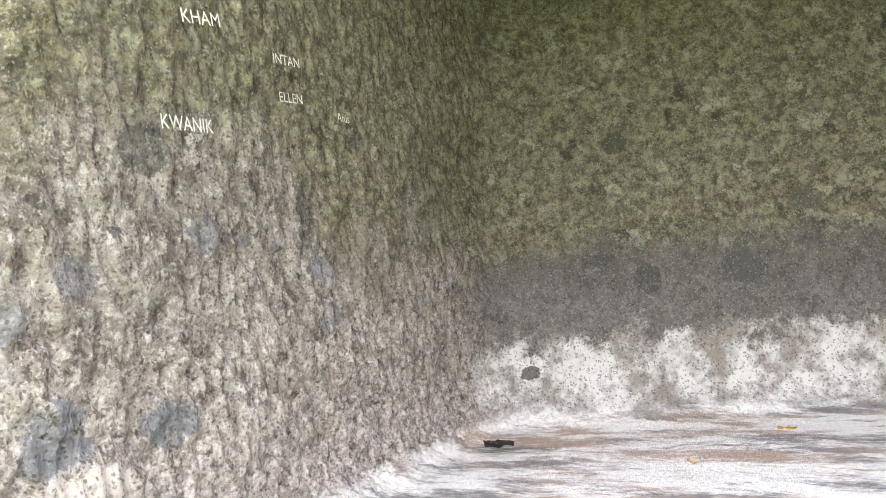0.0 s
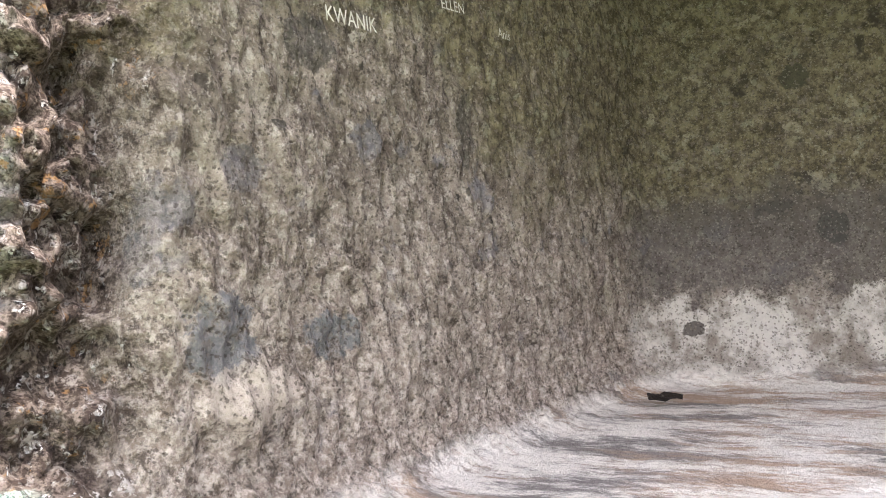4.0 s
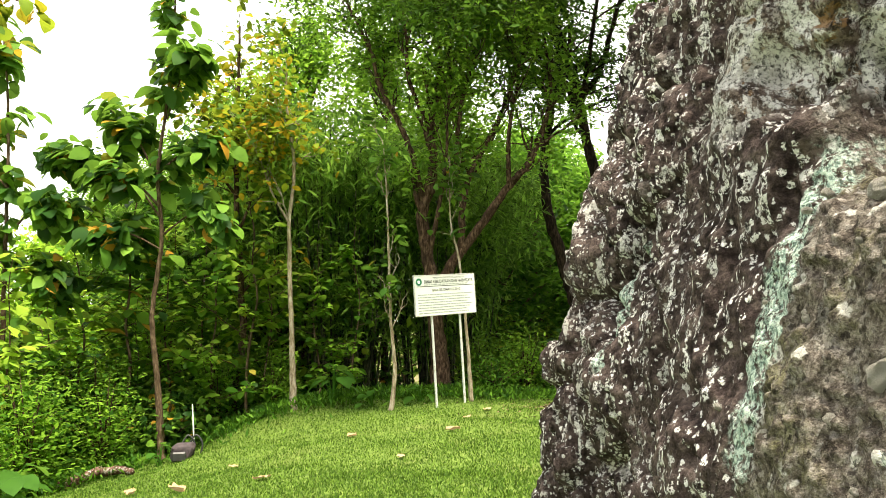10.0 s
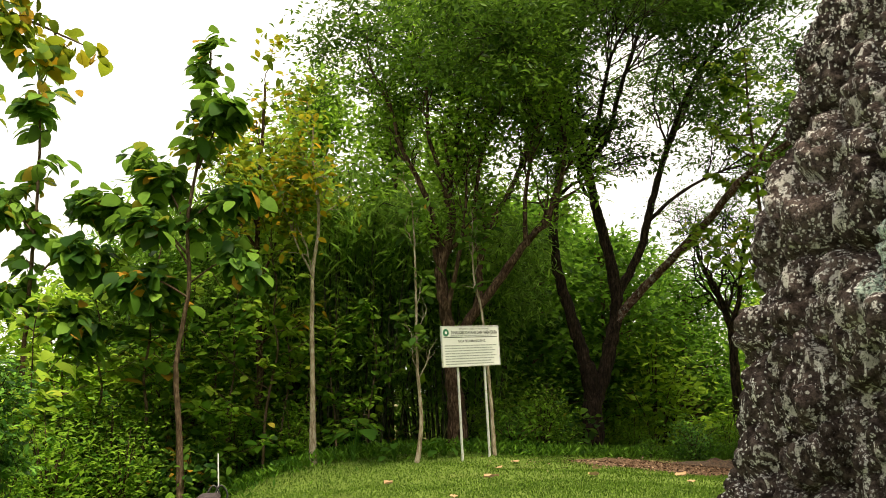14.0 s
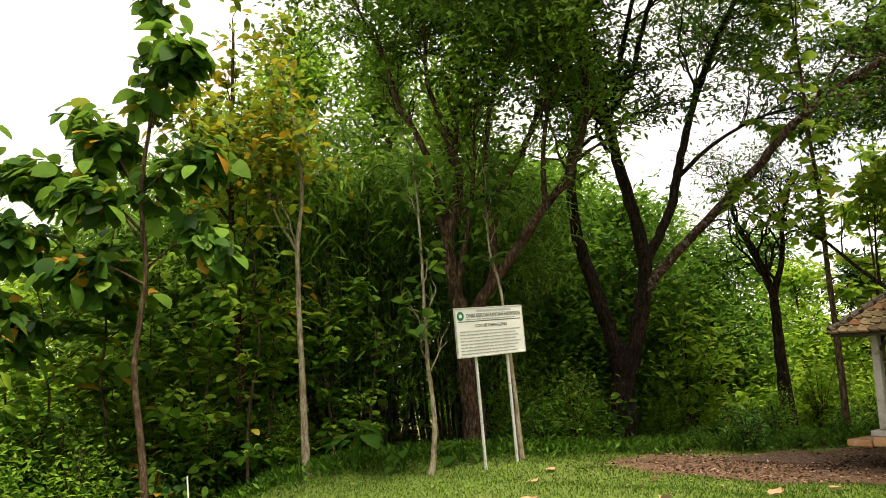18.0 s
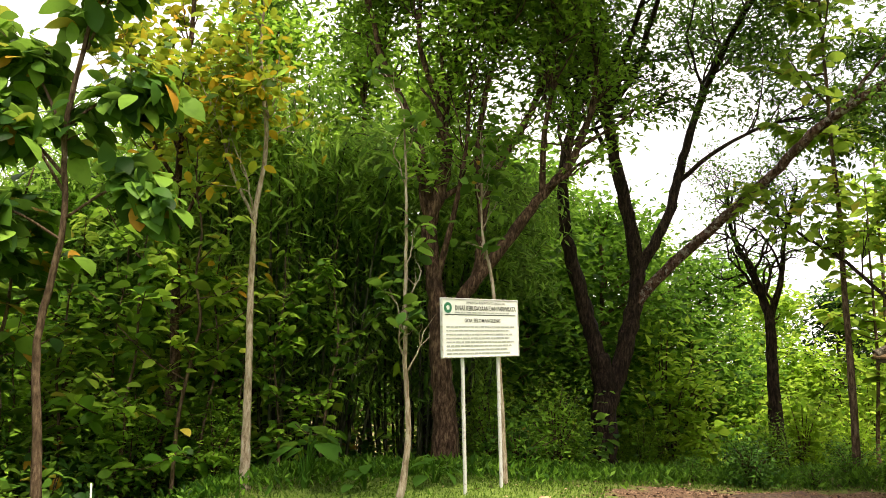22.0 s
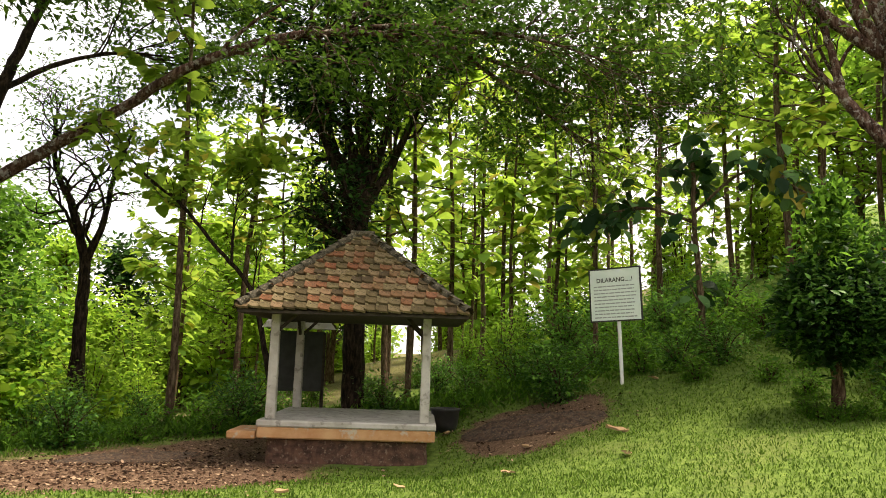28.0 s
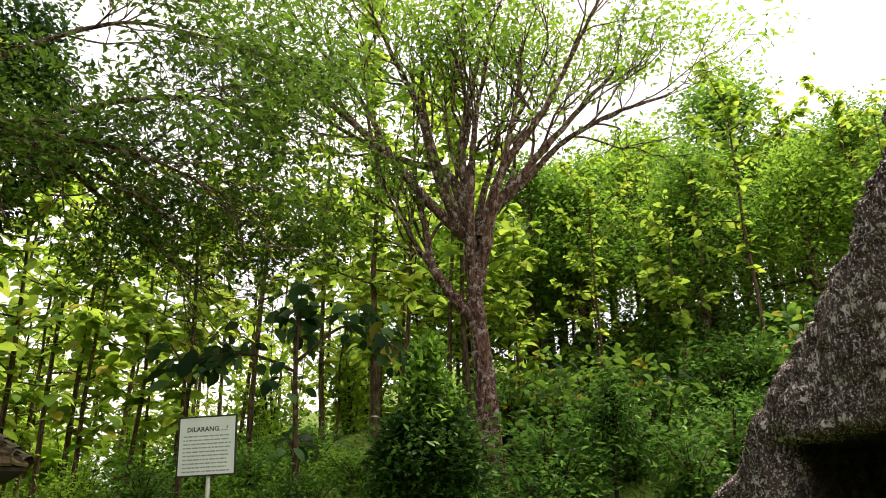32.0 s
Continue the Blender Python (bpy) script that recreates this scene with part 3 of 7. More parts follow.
# ---- smooth noise on arrays ----
def lattice(p, seed):
    """Value noise in 0..1 at points p (n, 3)."""
    i = np.floor(p).astype(np.int64)
    f = p - i
    f = f * f * (3 - 2 * f)

    def h(a, b, c):
        n = (a * 374761393 + b * 668265263 + c * 2147483647 + seed * 974634777) & 0xFFFFFFFF
        n = ((n ^ (n >> 13)) * 1274126177) & 0xFFFFFFFF
        n = (n ^ (n >> 16)) & 0xFFFF
        return n / 65535.0

    out = 0
    for dx in (0, 1):
        for dy in (0, 1):
            for dz in (0, 1):
                w = (f[:, 0] if dx else 1 - f[:, 0]) * (f[:, 1] if dy else 1 - f[:, 1]) * (f[:, 2] if dz else 1 - f[:, 2])
                out = out + w * h(i[:, 0] + dx, i[:, 1] + dy, i[:, 2] + dz)
    return out


def fractal(p, scale, octaves=4, seed=0, gain=0.5):
    out, amp, tot = 0, 1.0, 0
    for o in range(octaves):
        out = out + amp * (lattice(p * scale * 2 ** o + 17.3 * o, seed + o) - 0.5)
        tot += amp
        amp *= gain
    return out / tot * 2


# ---- ground ----
GROUND_KNOTS = np.array([
    (-1.4, -0.3, -0.15), (-1.9, 4.4, -0.15), (-2.3, 6.5, -0.27), (-1.6, 7.5, -0.30), (0.4, 15.8, -0.35), (1.1, 16.2, -0.32),
    (-4.8, 15.7, -1.25), (-2.7, 17.3, -0.50), (-4.4, 18.6, -1.10), (3.5, 11.8, -0.30), (6.4, 13.6, -0.56), (8.2, 11.7, -0.40), (9.6, 15.6, -0.30), (6.4, 15.6, -0.55),
    (9.4, 7.0, 0.55), (12.2, 10.5, 0.72), (13.7, 5.6, 1.85), (-9.9, 22.0, -2.2), (5.2, 22.5, -1.0), (12.5, 26.0, -1.3),
    (4.5, 5.0, 0.15), (8.5, 4.2, 0.42), (10.6, 5.4, 0.48), (-6.0, 4.0, -0.8), (-6.0, -6.0, -0.5), (20.0, 4.0, 4.0), (22.0, 16.0, 1.2), (-14.0, 12.0, -2.6), (0.0, 32.0, -3.2), (26.0, -8.0, 8.4), (-2.0, -12.0, 0.2)])


def _kernel(d2):
    return 0.5 * d2 * np.log(d2 + 1e-9)


_n = len(GROUND_KNOTS)
_A = np.zeros((_n + 3, _n + 3))
_d2 = ((GROUND_KNOTS[:, None, :2] - GROUND_KNOTS[None, :, :2]) ** 2).sum(-1)
_A[:_n, :_n] = _kernel(_d2) + 0.6 * np.eye(_n)
_A[:_n, _n] = 1
_A[:_n, _n + 1:] = GROUND_KNOTS[:, :2]
_A[_n:, :_n] = _A[:_n, _n:].T
_W = np.linalg.solve(_A, np.concatenate([GROUND_KNOTS[:, 2], np.zeros(3)]))


def ground_z(x, y):
    """The ground's height, on arrays: lawn near by, a wooded slope to the south-east, falling land to the north."""
    x, y = np.broadcast_arrays(np.asarray(x, float), np.asarray(y, float))
    xc, yc = np.clip(x, -18, 30), np.clip(y, -14, 36)
    d2 = (xc[..., None] - GROUND_KNOTS[:, 0]) ** 2 + (yc[..., None] - GROUND_KNOTS[:, 1]) ** 2
    z = _kernel(d2) @ _W[:_n] + _W[_n] + _W[_n + 1] * xc + _W[_n + 2] * yc
    z = z + 0.04 * np.sin(x * 1.7 + 0.6 * y) * np.cos(y * 1.3) + 0.02 * np.sin(3.1 * x + 1.0) * np.sin(2.7 * y)
    # a stony step up against the rock's foot
    z = z + 0.50 * np.clip((x + 1.0) / 0.9, 0, 1) ** 1.3 * np.clip((1.2 - y) / 1.2, 0, 1) * np.clip((y + 9) / 3, 0, 1)
    far = np.clip((np.hypot(x - 4, y - 8) - 34) / 60, 0, 1)
    far = far * far * (3 - 2 * far)
    az = np.arctan2(x - 4, y - 8)
    away = -5.0 + 26 * np.exp(-((az - 1.75) / 0.55) ** 2) + 0.8 * np.sin(x * 0.05) * np.cos(y * 0.04)
    return z * (1 - far) + away * far


def gz(x, y):
    return float(ground_z(x, y))


def build_ground():
    def axis(lo, hi, fine, c):
        inner = np.arange(lo, hi + 1e-6, fine)
        out = np.geomspace(0.5, 2400, 46)
        return np.concatenate([lo - out[::-1], inner, hi + out])
    xs, ys = axis(-12, 20, 0.2, 0), axis(-8, 26, 0.2, 0)
    X, Y = np.meshgrid(xs, ys, indexing="ij")
    Z = ground_z(X, Y)
    v = np.stack([X, Y, Z], -1).reshape(-1, 3)
    a, b = X.shape
    i, j = np.meshgrid(np.arange(a - 1), np.arange(b - 1), indexing="ij")
    f = np.stack([i * b + j, (i + 1) * b + j, (i + 1) * b + j + 1, i * b + j + 1], -1).reshape(-1, 4)
    ob = put_mesh("ground", mesh_of("ground", v, f, MAT["ground"], True))
    tagged(ob, "sloping mown lawn with bare reddish soil patches", "ground", kind="structure")


build_ground()


# ---- the rock with its carved caves ----
def smax(a, b, k):
    h = np.clip(0.5 + 0.5 * (a - b) / k, 0, 1)
    return b + (a - b) * h + k * h * (1 - h)


def smin(a, b, k):
    return -smax(-a, -b, k)


def rock_field(p):
    x, y, z = p[:, 0], p[:, 1], p[:, 2]
    bulge = 0.16 * fractal(p, 0.9, 3, 5) + 0.10 * fractal(p, 2.3, 2, 9)
    bulge = bulge * (1 - 0.75 * np.clip((1.3 - y) / 0.3, 0, 1) * np.clip((2.1 - z) / 0.3, 0, 1))
    west = 0.08 + 0.09 * np.clip(y - 1.0, 0, 1.2) + 0.28 * np.maximum(z - 1.25, 0) - 0.05 * np.maximum(1.2 - z, 0) - x
    north = y - (3.45 - 0.10 * (z - 1.0) + 0.08 * (x - 0.5))
    east = (z - (5.0 - 0.84 * (x - 3.0) + 0.95 * np.clip(2.6 - y, 0, 4))) * 0.75
    steep = x - 7.5
    south = -6.5 - y
    top = z - 6.2
    body = smax(smax(west, north, 0.5), smax(east, smax(top, smax(steep, south, 0.8), 0.8), 0.9), 0.35)
    # ledges stepping out at the north-west corner
    ledge = np.sqrt(((x - 0.64) / 0.42) ** 2 + ((y - 2.75) / 0.55) ** 2 + ((z - 1.15) / 0.85) ** 2) - 1
    body = smin(body, ledge * 0.42, 0.12)
    for cx, cy, cz, rx, ry, rz in ((0.90, 3.08, 2.08, 0.34, 0.30, 0.24), (0.66, 2.62, 1.70, 0.32, 0.34, 0.20), (1.02, 2.85, 2.62, 0.28, 0.32, 0.22), (0.52, 2.92, 0.55, 0.40, 0.42, 0.36), (0.48, 1.32, 2.42, 0.22, 0.20, 0.17)):
        q = np.sqrt(((x - cx) / rx) ** 2 + ((y - cy) / ry) ** 2 + ((z - cz) / rz) ** 2) - 1
        body = smin(body, q * min(rx, ry, rz), 0.05)
    body = body + bulge * 0.9
    # the west cave
    floor = 1.70 + 0.075 * np.clip(x - 0.6, 0, 4) - z
    left = y - (0.93 - 0.02 * (z - 2.0) + 0.10 * np.clip(0.9 - x, 0, 1))
    back = (x - (3.30 + 0.27 * (0.9 - y) + 0.10 * (z - 2)))
    cave = smax(smax(left, -3.0 - y, 0.2), smax(back, smax(floor, z - 4.35, 0.10), 0.22), 0.16)
    cave = cave + 0.012 * fractal(p, 3.0, 2, 31)
    cave = smax(cave, -0.4 - x, 0.05)
    body = smax(body, -cave, 0.10)
    # the low cave in the north side
    c2 = np.maximum(np.maximum(np.abs(x - 4.45) - 1.35, np.abs(y - 2.2) - 2.4), np.maximum(z - 1.80, 0.15 - z))
    # inner chamber added out of sight so that the opening looks dark
    deep = np.maximum(np.maximum(np.abs(x - 5.0) - 0.75, np.abs(y + 0.9) - 1.3), np.maximum(z - 1.60, 0.2 - z))
    return smax(body, -np.minimum(c2, deep), 0.07)


def bulbs(p, scale, seed):
    """Distances to the nearest and the second nearest of scattered centres, in cell widths."""
    q = p * scale
    base = np.floor(q)
    f1, f2 = np.full(len(p), 9.0), np.full(len(p), 9.0)
    for o in itertools.product((-1, 0, 1), repeat=3):
        c = base + o
        jit = [np.modf(np.abs(np.sin(c @ np.array(k) + seed) * 43758.5453))[0] for k in ((127.1, 311.7, 74.7), (269.5, 183.3, 246.1), (113.5, 271.9, 124.6))]
        d = np.sqrt(((c + np.stack(jit, -1) - q) ** 2).sum(1))
        f2 = np.minimum(f2, np.maximum(f1, d))
        f1 = np.minimum(f1, d)
    return f1, f2


def build_rock():
    h = 0.075
    x0, y0, z0 = -0.8, -7.2, -0.6
    nx, ny, nz = int(9.6 / h), int(11.4 / h), int(7.4 / h)
    gx, gy, gzz = np.meshgrid(x0 + h * np.arange(nx), y0 + h * np.arange(ny), z0 + h * np.arange(nz), indexing="ij")
    pts = np.stack([gx, gy, gzz], -1).reshape(-1, 3)
    val = np.empty(len(pts))
    for s in range(0, len(pts), 400000):
        val[s:s + 400000] = rock_field(pts[s:s + 400000])
    F = val.reshape(nx, ny, nz)
    F[:, :, 0] = np.maximum(F[:, :, 0], 0.02)
    # surface nets: one vertex in every cell that the surface crosses
    S = F < 0
    c = [S[dx:nx - 1 + dx, dy:ny - 1 + dy, dz:nz - 1 + dz] for dx in (0, 1) for dy in (0, 1) for dz in (0, 1)]
    cnt = sum(a.astype(np.int8) for a in c)
    cell = (cnt > 0) & (cnt < 8)
    idx = -np.ones(cell.shape, np.int64)
    I = np.argwhere(cell)
    idx[cell] = np.arange(len(I))
    acc, num = np.zeros((len(I), 3)), np.zeros(len(I))
    corner = [np.array((a, b, d)) for a in (0, 1) for b in (0, 1) for d in (0, 1)]
    for a in range(8):
        for b in range(a + 1, 8):
            e = corner[b] - corner[a]
            if np.abs(e).sum() != 1:
                continue
            fa = F[tuple((I + corner[a]).T)]
            fb = F[tuple((I + corner[b]).T)]
            cross = (fa < 0) != (fb < 0)
            t = np.where(cross, fa / (fa - fb + 1e-12), 0)
            acc += np.where(cross[:, None], corner[a] + e * t[:, None], 0)
            num += cross
    V = np.array([x0, y0, z0]) + h * (I + acc / num[:, None])
    quads = []
    for ax in range(3):
        o1, o2 = [(1, 2), (2, 0), (0, 1)][ax]
        sl0, sl1 = [slice(None)] * 3, [slice(None)] * 3
        sl0[ax], sl1[ax] = slice(0, -1), slice(1, None)
        A, B = S[tuple(sl0)], S[tuple(sl1)]
        E = np.argwhere(A != B)
        E = E[(E[:, o1] > 0) & (E[:, o2] > 0) & (E[:, o1] < cell.shape[o1]) & (E[:, o2] < cell.shape[o2]) & (E[:, ax] < cell.shape[ax])]
        u, w = np.zeros(3, int), np.zeros(3, int)
        u[o1], w[o2] = 1, 1
        q = np.stack([idx[tuple((E - u - w).T)], idx[tuple((E - w).T)], idx[tuple(E.T)], idx[tuple((E - u).T)]], -1)
        flip = A[tuple(E.T)]
        q = np.where(flip[:, None], q, q[:, ::-1])
        quads.append(q[(q >= 0).all(1)])
    Q = np.vstack(quads)
    # split the quads near the walk twice, so that the rough skin is real relief
    for it in range(3):
        cen = V[Q].mean(1)
        near = (cen[:, 0] < (5.0 if it == 0 else 4.4)) & (cen[:, 1] > -2.2) & (cen[:, 2] > 0.2) & (cen[:, 2] < 4.8)
        if it == 2:
            near = (cen[:, 0] > 0.5) & (cen[:, 0] < 4.4) & (cen[:, 1] > -1.3) & (cen[:, 1] < 1.25) & (cen[:, 2] > 1.55) & (cen[:, 2] < 4.05)
            near |= (cen[:, 0] < 1.0) & (cen[:, 1] > -0.6) & (cen[:, 1] < 2.3) & (cen[:, 2] > 0.8) & (cen[:, 2] < 3.3)
        if it == 0:
            near |= (cen[:, 1] > 2.6) & (cen[:, 2] > 0)
        V, Q = split_quads(V, Q, near)
    nrm = np.zeros_like(V)
    fn = np.cross(V[Q[:, 2]] - V[Q[:, 0]], V[Q[:, 3]] - V[Q[:, 1]])
    for k in range(4):
        np.add.at(nrm, Q[:, k], fn)
    nrm /= np.linalg.norm(nrm, axis=1)[:, None] + 1e-12
    x, y, z = V.T
    inner = np.clip((x - 0.70) / 0.16, 0, 1) * np.clip((1.08 - y) / 0.1, 0, 1) * np.clip((y + 3.2) / 0.2, 0, 1) * np.clip((z - 1.6) / 0.15, 0, 1) * np.clip((4.8 - z) / 0.2, 0, 1)
    floor = inner * np.clip((1.755 + 0.075 * np.clip(x - 0.6, 0, 4) - z) / 0.06, 0, 1)
    tall = V * [1, 1, 0.5]
    corner_y = np.clip((y - 1.75) / 0.6, 0, 1)
    low = np.clip((1.08 - y) / 0.2, 0, 1) * np.clip((1.92 - z) / 0.1, 0, 1)
    lip = np.clip((1.45 - y) / 0.3, 0, 1) * np.clip((z - 1.84) / 0.1, 0, 1)
    # weathered skin: upright flutes, knobs and pits
    flute = 0.050 * fractal(tall, 2.8, 3, 41) + 0.034 * fractal(tall, 8.5, 3, 51, 0.6) + 0.018 * fractal(V, 27.0, 2, 91, 0.6)
    pits = np.clip(fractal(V * [1, 1, 0.75], 9.0, 2, 71) - 0.16, 0, 0.30)
    skin = flute * (1 - 0.45 * low) - pits * (0.12 + 0.38 * lip) * (1 - low) + lip * (0.13 * fractal(V, 8.0, 4, 73, 0.75) - 0.03)
    # rounded lobes with deep clefts at the north-west corner
    out = (inner < 0.5) & (x < 6.5) & (y > -2.5)
    lump = np.zeros(len(V))
    W = V[out] + 0.10 * np.stack([fractal(V[out], 2.2, 2, 201), fractal(V[out], 2.2, 2, 202), fractal(V[out], 2.2, 2, 203)], -1)
    f1, f2 = bulbs(W * [1, 1, 0.75], 3.4, 7.0)
    g1, g2 = bulbs(W * [1, 1, 0.85], 8.5, 19.0)
    lump[out] = 0.17 * np.sqrt(np.clip(1 - (f1 / 0.85) ** 2, 0, 1)) - 0.12 * np.exp(-((f2 - f1) / 0.10) ** 2) + 0.055 * np.sqrt(np.clip(1 - (g1 / 0.8) ** 2, 0, 1)) - 0.04 * np.exp(-((g2 - g1) / 0.12) ** 2) - 0.11
    lump *= (0.06 + 0.54 * corner_y) * (1 - low) * (1 - 0.6 * np.clip((z - 4.2) / 1.0, 0, 1)) * (1 - 0.55 * np.clip((x - 1.6) / 1.2, 0, 1))
    lump[out] += (lip * (1 - inner))[out] * (0.020 * np.sqrt(np.clip(1 - (g1 / 0.8) ** 2, 0, 1)) - 0.030 * np.exp(-((g2 - g1) / 0.16) ** 2))
    # gravel set in the crumbling bank under the cave mouth
    grav = np.zeros(len(V))
    near = out & (low > 0) & (x < 1.0)
    for sc, hi, cut in ((13.0, 0.016, 0.26), (27.0, 0.012, 0.36), (48.0, 0.007, 0.5)):
        r1, r2 = bulbs(V[near] + 0.02 * fractal(V[near], 6.0, 2, 207)[:, None], sc, sc)
        grav[near] += hi * np.sqrt(np.clip(1 - (r1 / cut) ** 2, 0, 1))
    grav *= low
    # short upright pick marks on the carved walls, broader near the mouth
    tool = np.zeros(len(V))
    cut = inner > 0.02
    P = V[cut] + 0.030 * np.stack([fractal(V[cut], 7.0, 2, 211), fractal(V[cut], 7.0, 2, 212), fractal(V[cut], 7.0, 2, 213)], -1)
    slant = np.array([[1.0, 0.0, 0.10], [0.0, 1.0, 0.10], [0.16, 0.10, 0.40]])
    m1, m2 = bulbs(P @ slant, 27.0, 3.0)
    n1, n2 = bulbs(P @ slant, 50.0, 5.0)
    tool[cut] = 0.028 * (0.5 - m1) + 0.016 * (0.5 - n1) + 0.022 * fractal(P @ slant, 30.0, 2, 61, 0.6)
    tool *= (1 - 0.30 * np.clip((z - 2.6) / 0.6, 0, 1)) * (1 - 0.45 * np.clip((x - 3.2) / 0.2, 0, 1))
    tool += 0.014 * fractal(V, 3.5, 3, 66)
    # the fresh break low on the side wall
    tool += 0.055 * np.clip(1 - ((x - 1.08) / 0.16) ** 2 - ((z - 2.03) / 0.11) ** 2, 0, 1) * (y > 0.6) * (0.6 + 0.8 * fractal(V, 12.0, 2, 68))
    smooth = 0.010 * fractal(V, 6.0, 3, 81)
    # a ragged ridge and a shadowed hollow where the rim turns into the carved wall
    turn = np.clip((1.15 - y) / 0.15, 0, 1) * np.clip((y - 0.45) / 0.1, 0, 1) * np.clip((z - 1.92) / 0.1, 0, 1) * np.clip((4.2 - z) / 0.3, 0, 1)
    wave = x + 0.05 * fractal(V, 4.0, 3, 77)
    hollow = turn * (0.075 * np.exp(-((wave - 0.56) / 0.06) ** 2) - 0.12 * np.exp(-((wave - 0.74) / 0.065) ** 2) * (0.7 + 0.9 * fractal(V, 9.0, 2, 79)))
    disp = hollow + (skin + lump + grav) * (1 - inner) + (tool * (1 - floor) + smooth * floor) * inner
    V = V + nrm * disp[:, None]
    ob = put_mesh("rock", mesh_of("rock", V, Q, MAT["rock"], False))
    return tagged(ob, "huge dark lichen-crusted volcanic boulder with carved caves", "boulder")


def split_quads(V, Q, pick):
    """Each picked quad becomes four; the seams to unpicked neighbours stay closed by shared edge points only where both are picked."""
    keep, cut = Q[~pick], Q[pick]
    e = np.stack([np.stack([cut[:, k], cut[:, (k + 1) % 4]], -1) for k in range(4)], 1)
    es = np.sort(e.reshape(-1, 2), axis=1)
    key = es[:, 0] * (len(V) + 1) + es[:, 1]
    uniq, inv = np.unique(key, return_inverse=True)
    ua, ub = uniq // (len(V) + 1), uniq % (len(V) + 1)
    mid = (V[ua] + V[ub]) / 2
    cen = V[cut].mean(1)
    m0, c0 = len(V), len(V) + len(mid)
    M = m0 + inv.reshape(-1, 4)
    C = c0 + np.arange(len(cut))
    four = [np.stack([cut[:, k], M[:, k], C, M[:, (k + 3) % 4]], -1) for k in range(4)]
    return np.vstack([V, mid, cen]), np.vstack([keep] + four)


rock = build_rock()

# ---- pavilion ----
PAV_X, PAV_Y = Vector((0.481, -0.877, 0)), Vector((0.877, 0.481, 0))
PAV = Matrix(((PAV_X.x, PAV_Y.x, 0, 6.97), (PAV_X.y, PAV_Y.y, 0, 14.57), (0, 0, 1, 0.12), (0, 0, 0, 1)))


def roof_tile_mesh():
    """A curved clay tile, 0.20 wide and 0.24 long, lying along y."""
    n, w, l = 6, 0.185, 0.25
    v, f = [], []
    for yy, lift in ((0.0, 0.0), (l, 0.0)):
        for s in (0.0, 0.034):
            for i in range(n + 1):
                a = i / n
                zz = 0.010 * math.sin(a * math.pi) + (0.036 * (0.34 - a) / 0.34 if a < 0.34 else 0.0)
                v.append((w * (a - 0.5), yy, zz - s + lift))
    m = n + 1
    top0, bot0, top1, bot1 = 0, m, 2 * m, 3 * m
    for i in range(n):
        f.append((top0 + i, top0 + i + 1, top1 + i + 1, top1 + i))
        f.append((bot0 + i, bot0 + i + 1, top0 + i + 1, top0 + i))
        f.append((bot1 + i, bot1 + i + 1, bot0 + i + 1, bot0 + i))
    return mesh_of("tile", v, f, MAT["tile"], False)


